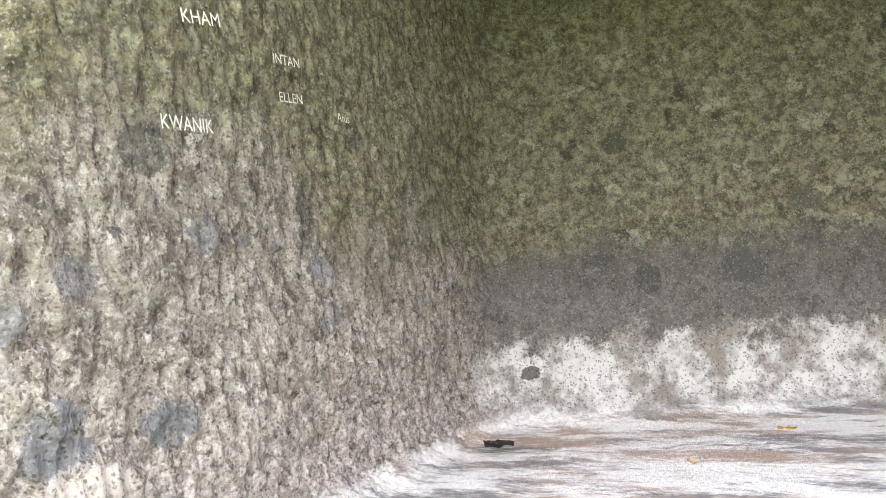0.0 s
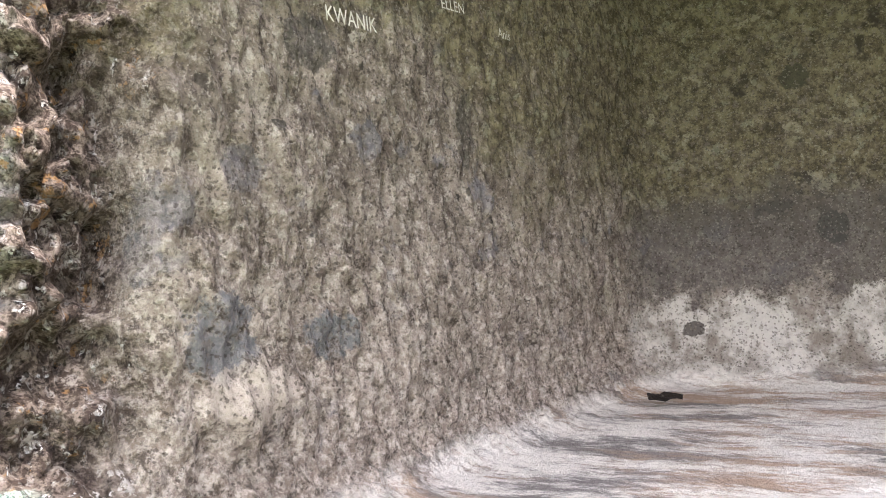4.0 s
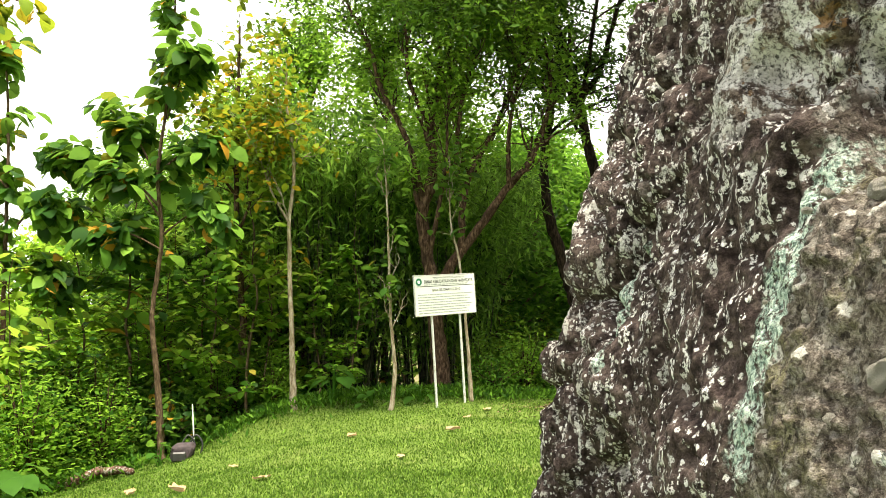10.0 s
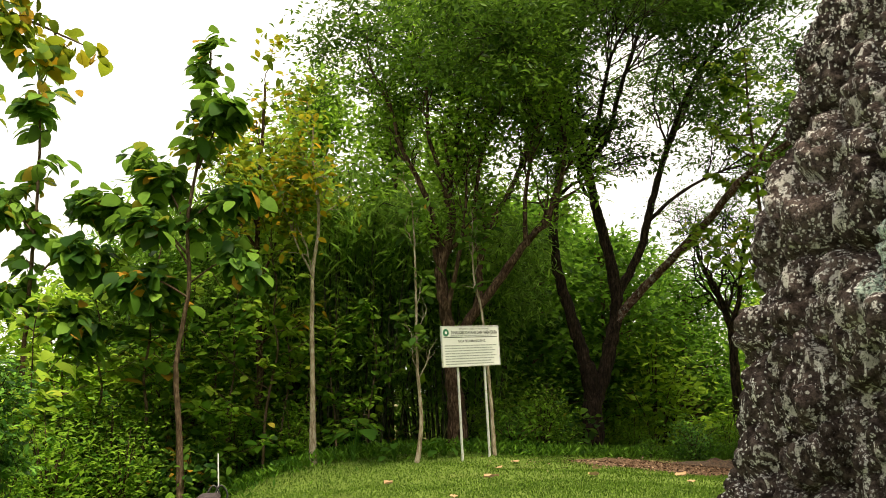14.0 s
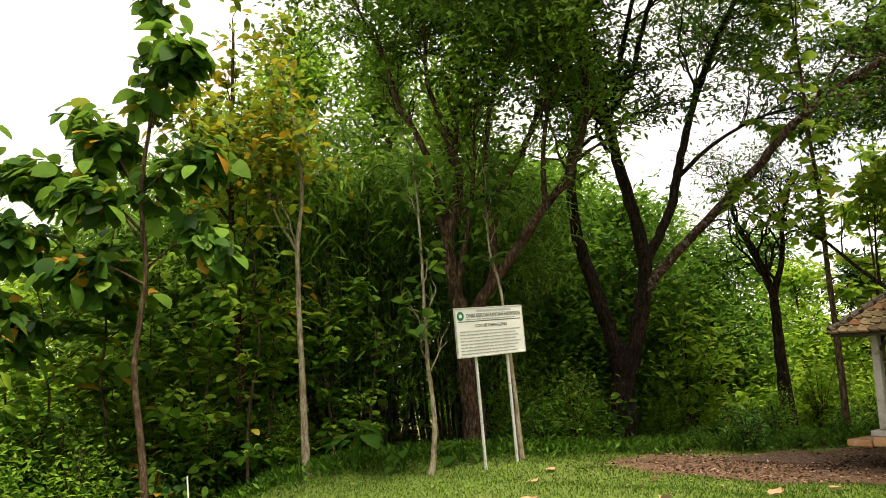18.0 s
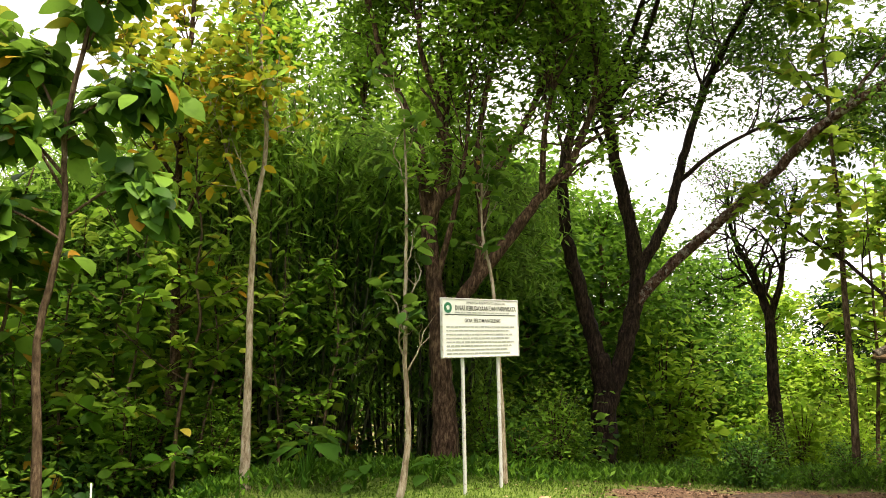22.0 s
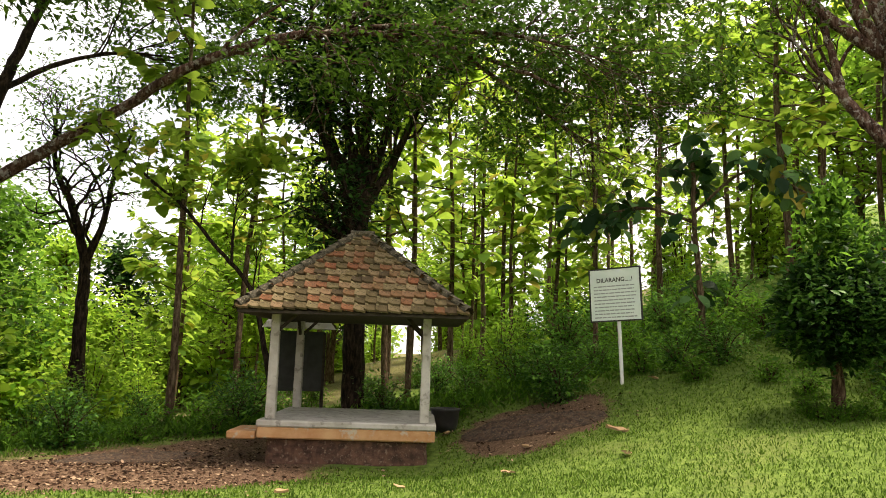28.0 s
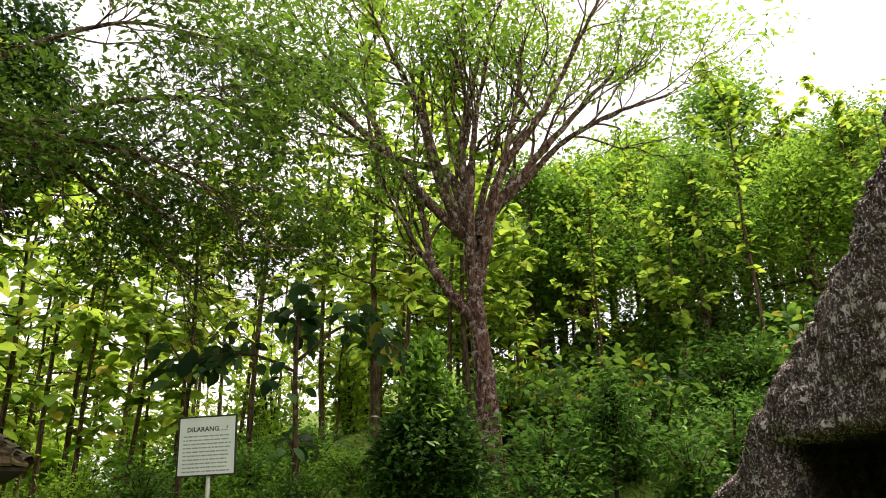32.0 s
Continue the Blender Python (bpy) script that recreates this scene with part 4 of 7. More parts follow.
def build_pavilion():
    W, D = 2.30, 2.40
    top = thing("pavilion", PAV @ pose(W / 2, D / 2, -0.45), "small open pavilion with clay tile roof and concrete platform", "pavilion")
    inv = (PAV @ pose(W / 2, D / 2, -0.45)).inverted() @ PAV

    def p(name, bm, mat, label="", smooth=False):
        bmesh.ops.transform(bm, matrix=inv, verts=bm.verts)
        return part(name, bm, mat, top, label, smooth=smooth)

    p("platform", box(W + 0.36, D + 0.36, 0.10, (W / 2, D / 2, -0.10), 0.02), MAT["concrete"], "worn grey concrete platform")
    p("plinth", box(W + 0.33, D + 0.33, 0.17, (W / 2, D / 2, -0.268), 0.02), MAT["plaster"], "flaking ochre plaster plinth")
    foot = box(W + 0.10, D + 0.10, 0.55, (W / 2, D / 2, -0.815), 0.03)
    bmesh.ops.subdivide_edges(foot, edges=foot.edges[:], cuts=5, use_grid_fill=True)
    for v in foot.verts:
        v.co += Vector((noise.noise(v.co * 3), noise.noise(v.co * 3 + Vector((5, 1, 2))), 0)) * 0.07
    p("footing", foot, MAT["footing"], "eroded earthy brown footing")
    p("step", box(0.42, 0.9, 0.12, (-0.40, 0.30, -0.29), 0.02), MAT["plaster"], "low ochre step")
    for i, (x, y) in enumerate(((0, 0), (W, 0), (0, D), (W, D))):
        b = box(0.15, 0.15, 1.62, (0, 0, 0), 0.015)
        for v in b.verts:
            k = 1 - 0.18 * v.co.z / 1.62
            v.co.x *= k
            v.co.y *= k
        bmesh.ops.translate(b, vec=(x, y, 0), verts=b.verts)
        p("post", b, MAT["concrete"])
        for dx, dy in ((1 if x == 0 else -1, 0), (0, 1 if y == 0 else -1)):
            br = box(0.05, 0.05, 0.42, (0, 0, 0), 0.005, turn=Euler((-0.8 * dy, 0.8 * dx, 0)).to_matrix().to_4x4())
            bmesh.ops.translate(br, vec=(x, y, 1.28), verts=br.verts)
            p("brace", br, MAT["timber"])
    for y in (0, D):
        p("beam", box(W + 0.5, 0.09, 0.12, (W / 2, y, 1.60), 0.01), MAT["timber"])
    for x in (0, W):
        p("beam", box(0.09, D + 0.5, 0.12, (x, D / 2, 1.60), 0.01), MAT["timber"])
    # roof: eaves rectangle, four slopes to a short ridge
    ov, ez, rz = 0.62, 1.60, 2.95
    x0, x1, y0, y1 = -ov + 0.14, W + ov - 0.02, -ov + 0.10, D + ov - 0.1
    cx, cy, rl = W / 2, D / 2, 0.12
    corners = [Vector((x0, y0, ez)), Vector((x1, y0, ez)), Vector((x1, y1, ez)), Vector((x0, y1, ez))]
    ridge = [Vector((cx - rl, cy, rz)), Vector((cx + rl, cy, rz))]
    bm = bmesh.new()
    vs = [bm.verts.new(c) for c in corners] + [bm.verts.new(r) for r in ridge]
    lo = [bm.verts.new(c - Vector((0, 0, 0.04))) for c in corners]
    for f in ((0, 1, 5, 4), (1, 2, 5), (2, 3, 4, 5), (3, 0, 4)):
        bm.faces.new([vs[i] for i in f])
    for i in range(4):
        bm.faces.new((vs[i], lo[i], lo[(i + 1) % 4], vs[(i + 1) % 4]))
    bm.faces.new(lo[::-1])
    deck = p("roof_deck", bm, MAT["timber"], "dark timber roof deck and rafters")
    tile = roof_tile_mesh()
    rng = random.Random(4)
    base = inv
    faces = [(corners[0], corners[1], ridge[0], ridge[1], True), (corners[1], corners[2], ridge[1], ridge[1], True),
             (corners[2], corners[3], ridge[1], ridge[0], False), (corners[3], corners[0], ridge[0], ridge[0], True)]
    faces = [faces[0], faces[1], faces[3], faces[2]]
    count = 0
    spare = []
    for a, b, ra, rb, shown in faces:
        along = (b - a).normalized()
        mid_r = (ra + rb) / 2
        up = (mid_r - (a + along * (mid_r - a).dot(along))).normalized()
        nrm = along.cross(up).normalized()
        length = (mid_r - a).dot(up)
        rows = int(length / 0.19) + 1
        for r in range(rows):
            s = r * 0.19
            k = s / length
            if k >= 0.985:
                break
            l, rr = a.lerp(ra, k), b.lerp(rb, k)
            span = (rr - l).length
            cols = max(1, round(span / 0.172))
            for c in range(cols):
                q = l + along * (span * (c + 0.5) / cols) + nrm * (0.035 + 0.006 * rng.random())
                m = Matrix((along, up, nrm)).transposed().to_4x4()
                m.translation = q
                m = m @ pose(rng.uniform(-0.008, 0.008), -0.03 + rng.uniform(-0.012, 0.012), 0.030, -10 + rng.uniform(-2.5, 2.5), rng.uniform(-4, 4), rng.uniform(-4, 4))
                if count < 300:
                    put_mesh("tile", tile, top, place=base @ m)
                    count += 1
                else:
                    spare.append(base @ m)
    if spare:
        tv = np.array([v.co for v in tile.vertices])
        tf = [tuple(q.vertices) for q in tile.polygons]
        V, F = [], []
        for m in spare:
            o = len(V)
            V += [m @ Vector(v) for v in tv]
            F += [tuple(i + o for i in q) for q in tf]
        tagged(put_mesh("tile_rest", mesh_of("tile_rest", V, F, MAT["tile"]), top), kind="stuff")
    for a, b in ((0, 0), (1, 1), (2, 1), (3, 0)):
        n = 12
        for i in range(n):
            q0, q1 = corners[a].lerp(ridge[b], i / n), corners[a].lerp(ridge[b], (i + 1.15) / n)
            v, f = tube_data([q0 + Vector((0, 0, 0.06)), q1 + Vector((0, 0, 0.05))], [0.085, 0.065], 8)
            me = mesh_of("hip_cap", [inv @ Vector(c) for c in v], f, MAT["mossy_cap"], True)
            put_mesh("hip_cap", me, top)
    v, f = tube_data([ridge[0] + Vector((-0.08, 0, 0.06)), ridge[1] + Vector((0.08, 0, 0.06))], [0.08, 0.08], 8)
    put_mesh("ridge_cap", mesh_of("ridge_cap", [inv @ Vector(c) for c in v], f, MAT["mossy_cap"], True), top)


build_pavilion()


# ---- sign boards ----
def text_part(parent, words, size, place, mat, name="lettering", squash=1.0, bold=0.0):
    cu = bpy.data.curves.new("words", "FONT")
    cu.body, cu.size, cu.align_x, cu.align_y = words, size, "CENTER", "CENTER"
    cu.offset = bold
    cu.resolution_u = 2
    tmp = bpy.data.objects.new("words", cu)
    scene.collection.objects.link(tmp)
    me = bpy.data.meshes.new_from_object(tmp.evaluated_get(bpy.context.evaluated_depsgraph_get()))
    bpy.data.objects.remove(tmp)
    for v in me.vertices:
        v.co.x *= squash
    me.materials.append(mat)
    return put_mesh(name, me, parent, place=place)


def bar_lines(parent, x0, x1, zs, h, y, mat, rng, gaps=0.02):
    """Rows of unreadable print: each row a run of short bars, joined to one part."""
    bm = bmesh.new()
    for z in zs:
        x = x0
        end = x1 - rng.uniform(0, 0.12) * (x1 - x0)
        while x < end:
            w = min(rng.uniform(0.03, 0.11), end - x)
            vs = [bm.verts.new(c) for c in ((x, y, z), (x + w, y, z), (x + w, y, z + h), (x, y, z + h))]
            bm.faces.new(vs)
            x += w + gaps
    tagged(part("print", bm, mat, parent, "rows of small faded print"), kind="stuff")


def upright(place_x, place_y, z, turn):
    return pose(place_x, place_y, z, 0, 0, turn)


def build_sign_a():
    rng = random.Random(2)
    W, H, zb = 1.57, 0.84, 1.93
    z0 = gz(0.75, 15.95)
    s = thing("information_sign", pose(0.738, 15.95, z0, 0, -3.6, 31.9), "white information sign board on two steel posts", "sign")
    bd = part("board", box(W, 0.03, H, (0, 0, zb), 0.006), MAT["board"], s, "white printed board")
    for z, h in ((zb - 0.012, 0.022), (zb + H - 0.01, 0.022)):
        part("rim", box(W + 0.03, 0.045, h, (0, 0, z), 0.004), MAT["steel"], s)
    for x in (-W / 2 - 0.005, W / 2 + 0.005):
        part("rim", box(0.022, 0.045, H, (x, 0, zb), 0.004), MAT["steel"], s)
    for x in (-0.36, 0.38):
        v, f = tube_data([(x, 0.04, -0.2), (x, 0.04, 1.0), (x, 0.04, zb + H - 0.1)], [0.028] * 3, 10)
        put_mesh("post", mesh_of("post", v, f, MAT["steel"], True), s)
    face = -0.0165
    up = pose(0, face - 0.003, 0, 90, 0, 0)
    text_part(bd, "PEMERINTAH KABUPATEN TULUNGAGUNG", 0.052, pose(0.1, face - 0.003, zb + H - 0.055, 90), MAT["ink"], squash=0.8)
    text_part(bd, "DINAS KEBUDAYAAN DAN PARIWISATA", 0.098, pose(0.1, face - 0.003, zb + H - 0.135, 90), MAT["ink"], squash=0.72, bold=0.002)
    text_part(bd, "GOA SELOMANGLENG", 0.078, pose(0.02, face - 0.003, zb + H - 0.315, 90), MAT["ink"], squash=0.95, bold=0.001)
    part("rule", box(W - 0.1, 0.004, 0.012, (0, face, zb + H - 0.235), 0.0), MAT["ink"], bd)
    bar_lines(bd, -0.55, 0.75, [zb + H - 0.205], 0.018, face - 0.003, MAT["pale_ink"], rng)
    bar_lines(bd, -0.72, 0.72, [zb + 0.04 + 0.055 * i for i in range(8)], 0.020, face - 0.003, MAT["pale_ink"], rng, 0.012)
    bm = bmesh.new()
    bmesh.ops.create_circle(bm, cap_ends=True, radius=0.078, segments=20)
    e = part("emblem", bm, MAT["emblem"], bd, "round green emblem", place=pose(-0.68, face - 0.004, zb + H - 0.13, 90))
    bm = bmesh.new()
    bmesh.ops.create_circle(bm, cap_ends=True, radius=0.038, segments=5)
    part("emblem_core", bm, MAT["board"], bd, place=pose(-0.68, face - 0.006, zb + H - 0.13, 90))


def build_sign_b():
    rng = random.Random(3)
    W, H, zb = 1.00, 1.00, 1.21
    z0 = gz(12.15, 10.65)
    s = thing("prohibition_sign", pose(12.15, 10.62, z0, 0, -3.0, -97), "pale green prohibition notice on one white post", "sign")
    bd = part("board", box(W, 0.03, H, (0, 0, zb), 0.006), MAT["board2"], s, "pale green printed board")
    for z in (zb - 0.012, zb + H - 0.012):
        part("rim", box(W + 0.04, 0.05, 0.026, (0, 0, z), 0.004), MAT["black"], s, "dark rim")
    for x in (-W / 2 - 0.006, W / 2 + 0.006):
        part("rim", box(0.026, 0.05, H, (x, 0, zb), 0.004), MAT["black"], s, "dark rim")
    v, f = tube_data([(0.03, 0.05, -0.25), (0.03, 0.05, 0.6), (0.03, 0.05, zb + 0.8)], [0.036] * 3, 10)
    put_mesh("post", mesh_of("post", v, f, MAT["white_paint"], True), s)
    face = -0.0165
    text_part(bd, "DILARANG.....!", 0.115, pose(0, face - 0.003, zb + H - 0.22, 90), MAT["ink"], bold=0.002)
    bar_lines(bd, -0.42, 0.44, [zb + 0.06 + 0.066 * i for i in range(10)], 0.022, face - 0.003, MAT["pale_ink"], rng, 0.012)


build_sign_a()
build_sign_b()

# ---- plants: shared makers ----
def unit(a):
    return a / (np.linalg.norm(a, axis=-1, keepdims=True) + 1e-9)


def leaf_mesh(name, pos, axis, normal, length, width, mat, big=False, fold=0.25):
    """Many separate leaves in one mesh: each a folded blade from pos along axis."""
    n = len(pos)
    axis = unit(axis)
    side = unit(np.cross(axis, normal))
    nrm = np.cross(side, axis)
    L, W = np.asarray(length).reshape(-1, 1) * np.ones((n, 1)), np.asarray(width).reshape(-1, 1) * np.ones((n, 1))
    if not big:
        v = np.stack([pos, pos + axis * L * 0.45 + side * W * 0.5 + nrm * W * fold, pos + axis * L, pos + axis * L * 0.45 - side * W * 0.5 + nrm * W * fold], 1)
        o = (np.arange(n) * 4)[:, None]
        f = np.concatenate([o + np.array([[0, 1, 2]]), o + np.array([[0, 2, 3]])], 0)
    else:
        rows = [pos]
        half = ((0.12, 0.26), (0.34, 0.47), (0.60, 0.48), (0.84, 0.28))
        for sgn in (1, -1):
            for a, w in (half if sgn > 0 else half[::-1]):
                rows.append(pos + axis * L * a + side * W * w * sgn + nrm * (W * fold * w * 2.0 - L * 0.20 * a * a))
            if sgn > 0:
                rows.append(pos + axis * L - nrm * L * 0.20)
        v = np.stack(rows, 1)
        o = (np.arange(n) * 10)[:, None]
        f = np.concatenate([o + np.array([q]) for q in ((0, 1, 2, 9), (9, 2, 3, 8), (8, 3, 4, 7), (7, 4, 5, 6))], 0)
    return mesh_of(name, v.reshape(-1, 3), f, mat)


def sprays(rng, anchors, dirs, count, spread, size, aspect, flat=0.5, droop=0.25):
    """Leaf places round anchors: positions, axes, normals, lengths."""
    k = np.repeat(np.arange(len(anchors)), count)
    off = rng.standard_normal((len(k), 3)) * spread
    off[:, 2] *= flat
    pos = anchors[k] + off
    ax = unit(dirs[k] * 0.5 + rng.standard_normal((len(k), 3)) * 0.8)
    ax[:, 2] = ax[:, 2] * 0.6 - droop
    nr = rng.standard_normal((len(k), 3)) * 0.45
    nr[:, 2] += 1.0
    return pos, ax, nr, size * rng.uniform(0.6, 1.3, len(k))


def grow(rng, p, d, length, radius, level, cfg, tubes, tips):
    """One branch and, below it, its side branches; twig ends go to tips."""
    n = 5 if level > 0 else 4
    pts, dd = [np.array(p, float)], unit(np.array(d, float))
    for i in range(n):
        dd = unit(dd + rng.standard_normal(3) * cfg["gnarl"] + np.array([0, 0, cfg["up"]]))
        pts.append(pts[-1] + dd * length / n)
    pts = np.array(pts)
    tubes.append((pts, np.linspace(radius, radius * 0.55 if level else radius * 0.25, n + 1), level))
    if level == 0:
        for q in pts[2:]:
            tips.append((q, dd))
        return
    for i in range(cfg["kids"]):
        a = rng.uniform(0.35, 1.0) if i else 1.0
        q = pts[0] + (pts[-1] - pts[0]) * a if False else pts[min(n, int(round(a * n)))]
        side = unit(np.cross(dd, rng.standard_normal(3)))
        ang = rng.uniform(0.35, 0.95) * cfg["spread"]
        nd = dd * math.cos(ang) + side * math.sin(ang)
        nd[2] *= cfg.get("flat", 1.0)
        grow(rng, q, nd, length * rng.uniform(0.55, 0.82), radius * 0.6, level - 1, cfg, tubes, tips)


def tube_part(name, tubes, mat, parent, sides=6, rng=None, wob=0.0, label=""):
    data = [tube_data(p, r, sides if r[0] > 0.03 else 4, wob if r[0] > 0.05 else 0.0, rng) for p, r, *_ in tubes]
    v, f = merged(data)
    return put_mesh(name, mesh_of(name, v, f, mat, True), parent, label)


def limb_line(pts, r0, r1, rng, flare=0.0):
    p = curve(pts, 7)
    p[1:-1] += rng.standard_normal((len(p) - 2, 3)) * r0 * 0.07
    r = np.linspace(r0, r1, len(p))
    if flare:
        r = r + flare * np.exp(-np.linspace(0, 9, len(p)))
    return p, r


def limbed_tree(seed, base, limbs, mat, leaf, cfg, label, leaf_cfg, group="", start=0.35, side_n=7, side_len=1.8, twig_mat=None, clip=None, top=None, bare_to=-99.0):
    """A tree whose main limbs are given as lines; side branches and leaves grow from them."""
    rng = np.random.default_rng(seed)
    b = Vector(base)
    first = top is None
    if first:
        top = thing("tree", Matrix.Translation(b), label, "tree", group)
    inv = -np.array(base)
    tips = []
    for k, (pts, r0, r1) in enumerate(limbs):
        p, r = limb_line(pts, r0, r1, rng, 0.5 * r0 if k == 0 and first else 0.0)
        v, f = tube_data(p + inv, r, 12, 0.06, rng)
        put_mesh("trunk" if k == 0 and first else "limb", mesh_of("limb", v, f, mat, True), top)
        for i in range(side_n):
            a = rng.uniform(start, 1.0) if i else 1.0
            j = min(len(p) - 1, int(a * (len(p) - 1)))
            if p[j][2] < bare_to:
                continue
            d = unit(p[min(j + 1, len(p) - 1)] - p[max(j - 1, 0)])
            s = unit(np.cross(d, rng.standard_normal(3)))
            ang = rng.uniform(0.3, 1.0) * cfg["spread"] if i else 0.15
            nd = d * math.cos(ang) + s * math.sin(ang)
            tubes = []
            grow(rng, p[j], nd, side_len * rng.uniform(0.7, 1.2), max(r[j] * 0.5, 0.012), cfg["levels"], cfg, tubes, tips)
            tube_part("branch", [(q + inv, w, l) for q, w, l in tubes], twig_mat or mat, top, 6, rng)
    A = np.array([t[0] for t in tips])
    D = np.array([t[1] for t in tips])
    if clip is not None:
        ok = clip(A)
        A, D = A[ok], D[ok]
    pos, ax, nr, L = sprays(rng, A + inv, D, **leaf_cfg["spray"])
    put_mesh("crown", leaf_mesh("crown", pos, ax, nr, L, L * leaf_cfg["spray"]["aspect"], leaf, leaf_cfg.get("big", False), leaf_cfg.get("fold", 0.25)), top, leaf_cfg.get("label", ""))
    return top


# ---- the large trees ----
ACACIA = dict(gnarl=0.20, up=0.05, kids=3, spread=0.95, levels=2, flat=0.7)
FEATHER = dict(gnarl=0.22, up=0.10, kids=3, spread=0.8, levels=2)

twin = limbed_tree(11, (5.2, 22.6, gz(5.2, 22.6)), [
    ([(5.18, 22.6, -1.6), (5.22, 22.6, 0.3), (5.25, 22.6, 1.1), (5.08, 22.6, 1.9)], 0.33, 0.25),
    ([(5.15, 22.6, 1.3), (5.0, 22.6, 2.2), (4.64, 22.6, 3.4), (4.24, 22.6, 4.99), (4.2, 22.6, 6.63), (4.52, 22.6, 8.32), (4.89, 22.6, 9.87), (3.96, 22.6, 11.61), (2.86, 22.6, 13.16)], 0.22, 0.05),
    ([(5.34, 22.6, 0.9), (5.75, 22.6, 2.02), (6.09, 22.6, 3.77), (5.9, 22.6, 5.56), (5.51, 22.6, 7.22), (5.36, 22.6, 8.35), (4.85, 22.6, 9.68), (3.97, 22.6, 11.81), (3.44, 22.6, 13.6)], 0.24, 0.05),
    ([(6.06, 22.6, 3.95), (6.91, 22.6, 5.4), (7.36, 22.6, 6.89), (7.93, 22.6, 8.62), (8.59, 22.6, 10.01), (9.72, 22.6, 12.27), (10.57, 22.6, 14.18)], 0.15, 0.04),
    ([(5.36, 22.6, 8.35), (5.93, 22.2, 9.18), (6.3, 21.7, 10.72), (6.75, 21.2, 12.24), (6.97, 20.6, 13.47)], 0.11, 0.03),
    ([(4.52, 22.6, 8.32), (3.4, 22.0, 9.22), (2.17, 21.1, 9.57), (0.68, 20.1, 9.98), (-0.52, 19.1, 10.16)], 0.11, 0.03),
    ([(4.89, 22.6, 9.87), (4.39, 22.1, 11.2), (4.21, 21.6, 12.32), (3.85, 21.1, 13.59)], 0.09, 0.03),
    ([(5.51, 22.6, 7.22), (4.66, 22.0, 8.88), (3.07, 21.2, 10.19), (1.54, 20.2, 11.48)], 0.10, 0.03),
    ([(7.93, 22.6, 8.62), (8.0, 21.2, 9.8), (8.1, 19.6, 10.6), (8.4, 18.0, 11.0)], 0.09, 0.03),
    ([(4.6, 22.6, 8.6), (3.9, 21.2, 9.4), (3.0, 19.2, 9.8), (2.0, 17.2, 9.6), (1.2, 15.6, 9.1)], 0.09, 0.025),
    ([(5.4, 22.5, 8.3), (5.3, 20.9, 9.5), (5.0, 18.9, 10.2), (4.8, 17.0, 10.2)], 0.09, 0.025),
    ([(7.2, 22.6, 6.4), (8.2, 22.2, 7.3), (9.3, 21.7, 7.9), (10.6, 21.2, 8.2)], 0.07, 0.02),
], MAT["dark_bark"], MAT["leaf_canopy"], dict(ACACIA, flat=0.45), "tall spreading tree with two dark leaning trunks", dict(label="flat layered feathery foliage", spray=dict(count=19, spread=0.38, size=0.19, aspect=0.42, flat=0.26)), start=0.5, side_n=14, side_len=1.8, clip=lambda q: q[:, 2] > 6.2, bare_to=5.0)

limbed_tree(12, (5.2, 22.6, gz(5.2, 22.6)), [
    ([(5.8, 22.6, 2.5), (6.17, 22.5, 3.42), (7.1, 21.7, 4.6), (7.9, 19.8, 5.8), (8.2, 18.2, 6.6), (8.5, 16.6, 7.0), (9.0, 15.2, 7.15), (9.7, 14.0, 7.10), (10.4, 12.8, 6.8), (11.2, 11.4, 6.2)], 0.15, 0.03),
    ([(9.0, 15.2, 7.15), (9.9, 14.3, 7.5), (11.0, 13.2, 7.6), (12.2, 12.0, 7.4)], 0.06, 0.02),
    ([(9.7, 14.0, 7.10), (9.4, 12.8, 6.9), (9.3, 11.4, 6.5), (9.5, 10.2, 6.0)], 0.05, 0.015),
    ([(10.2, 13.2, 6.9), (11.4, 12.4, 6.3), (12.6, 11.3, 5.5)], 0.05, 0.015),
    ([(9.7, 14.0, 7.1), (10.2, 12.5, 8.0), (10.6, 11.0, 8.4), (11.0, 9.6, 8.2)], 0.06, 0.015),
    ([(9.0, 15.2, 7.15), (9.0, 13.6, 8.2), (9.0, 12.0, 8.8), (9.2, 10.6, 8.7)], 0.06, 0.015),
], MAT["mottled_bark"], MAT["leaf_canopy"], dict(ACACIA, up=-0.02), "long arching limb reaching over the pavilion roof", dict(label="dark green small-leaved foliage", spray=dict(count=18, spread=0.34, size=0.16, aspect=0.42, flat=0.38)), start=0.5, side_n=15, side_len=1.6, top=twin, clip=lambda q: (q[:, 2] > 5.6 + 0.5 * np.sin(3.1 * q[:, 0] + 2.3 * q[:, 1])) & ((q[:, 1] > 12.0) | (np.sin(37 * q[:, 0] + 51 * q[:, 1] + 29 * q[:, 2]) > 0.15)))

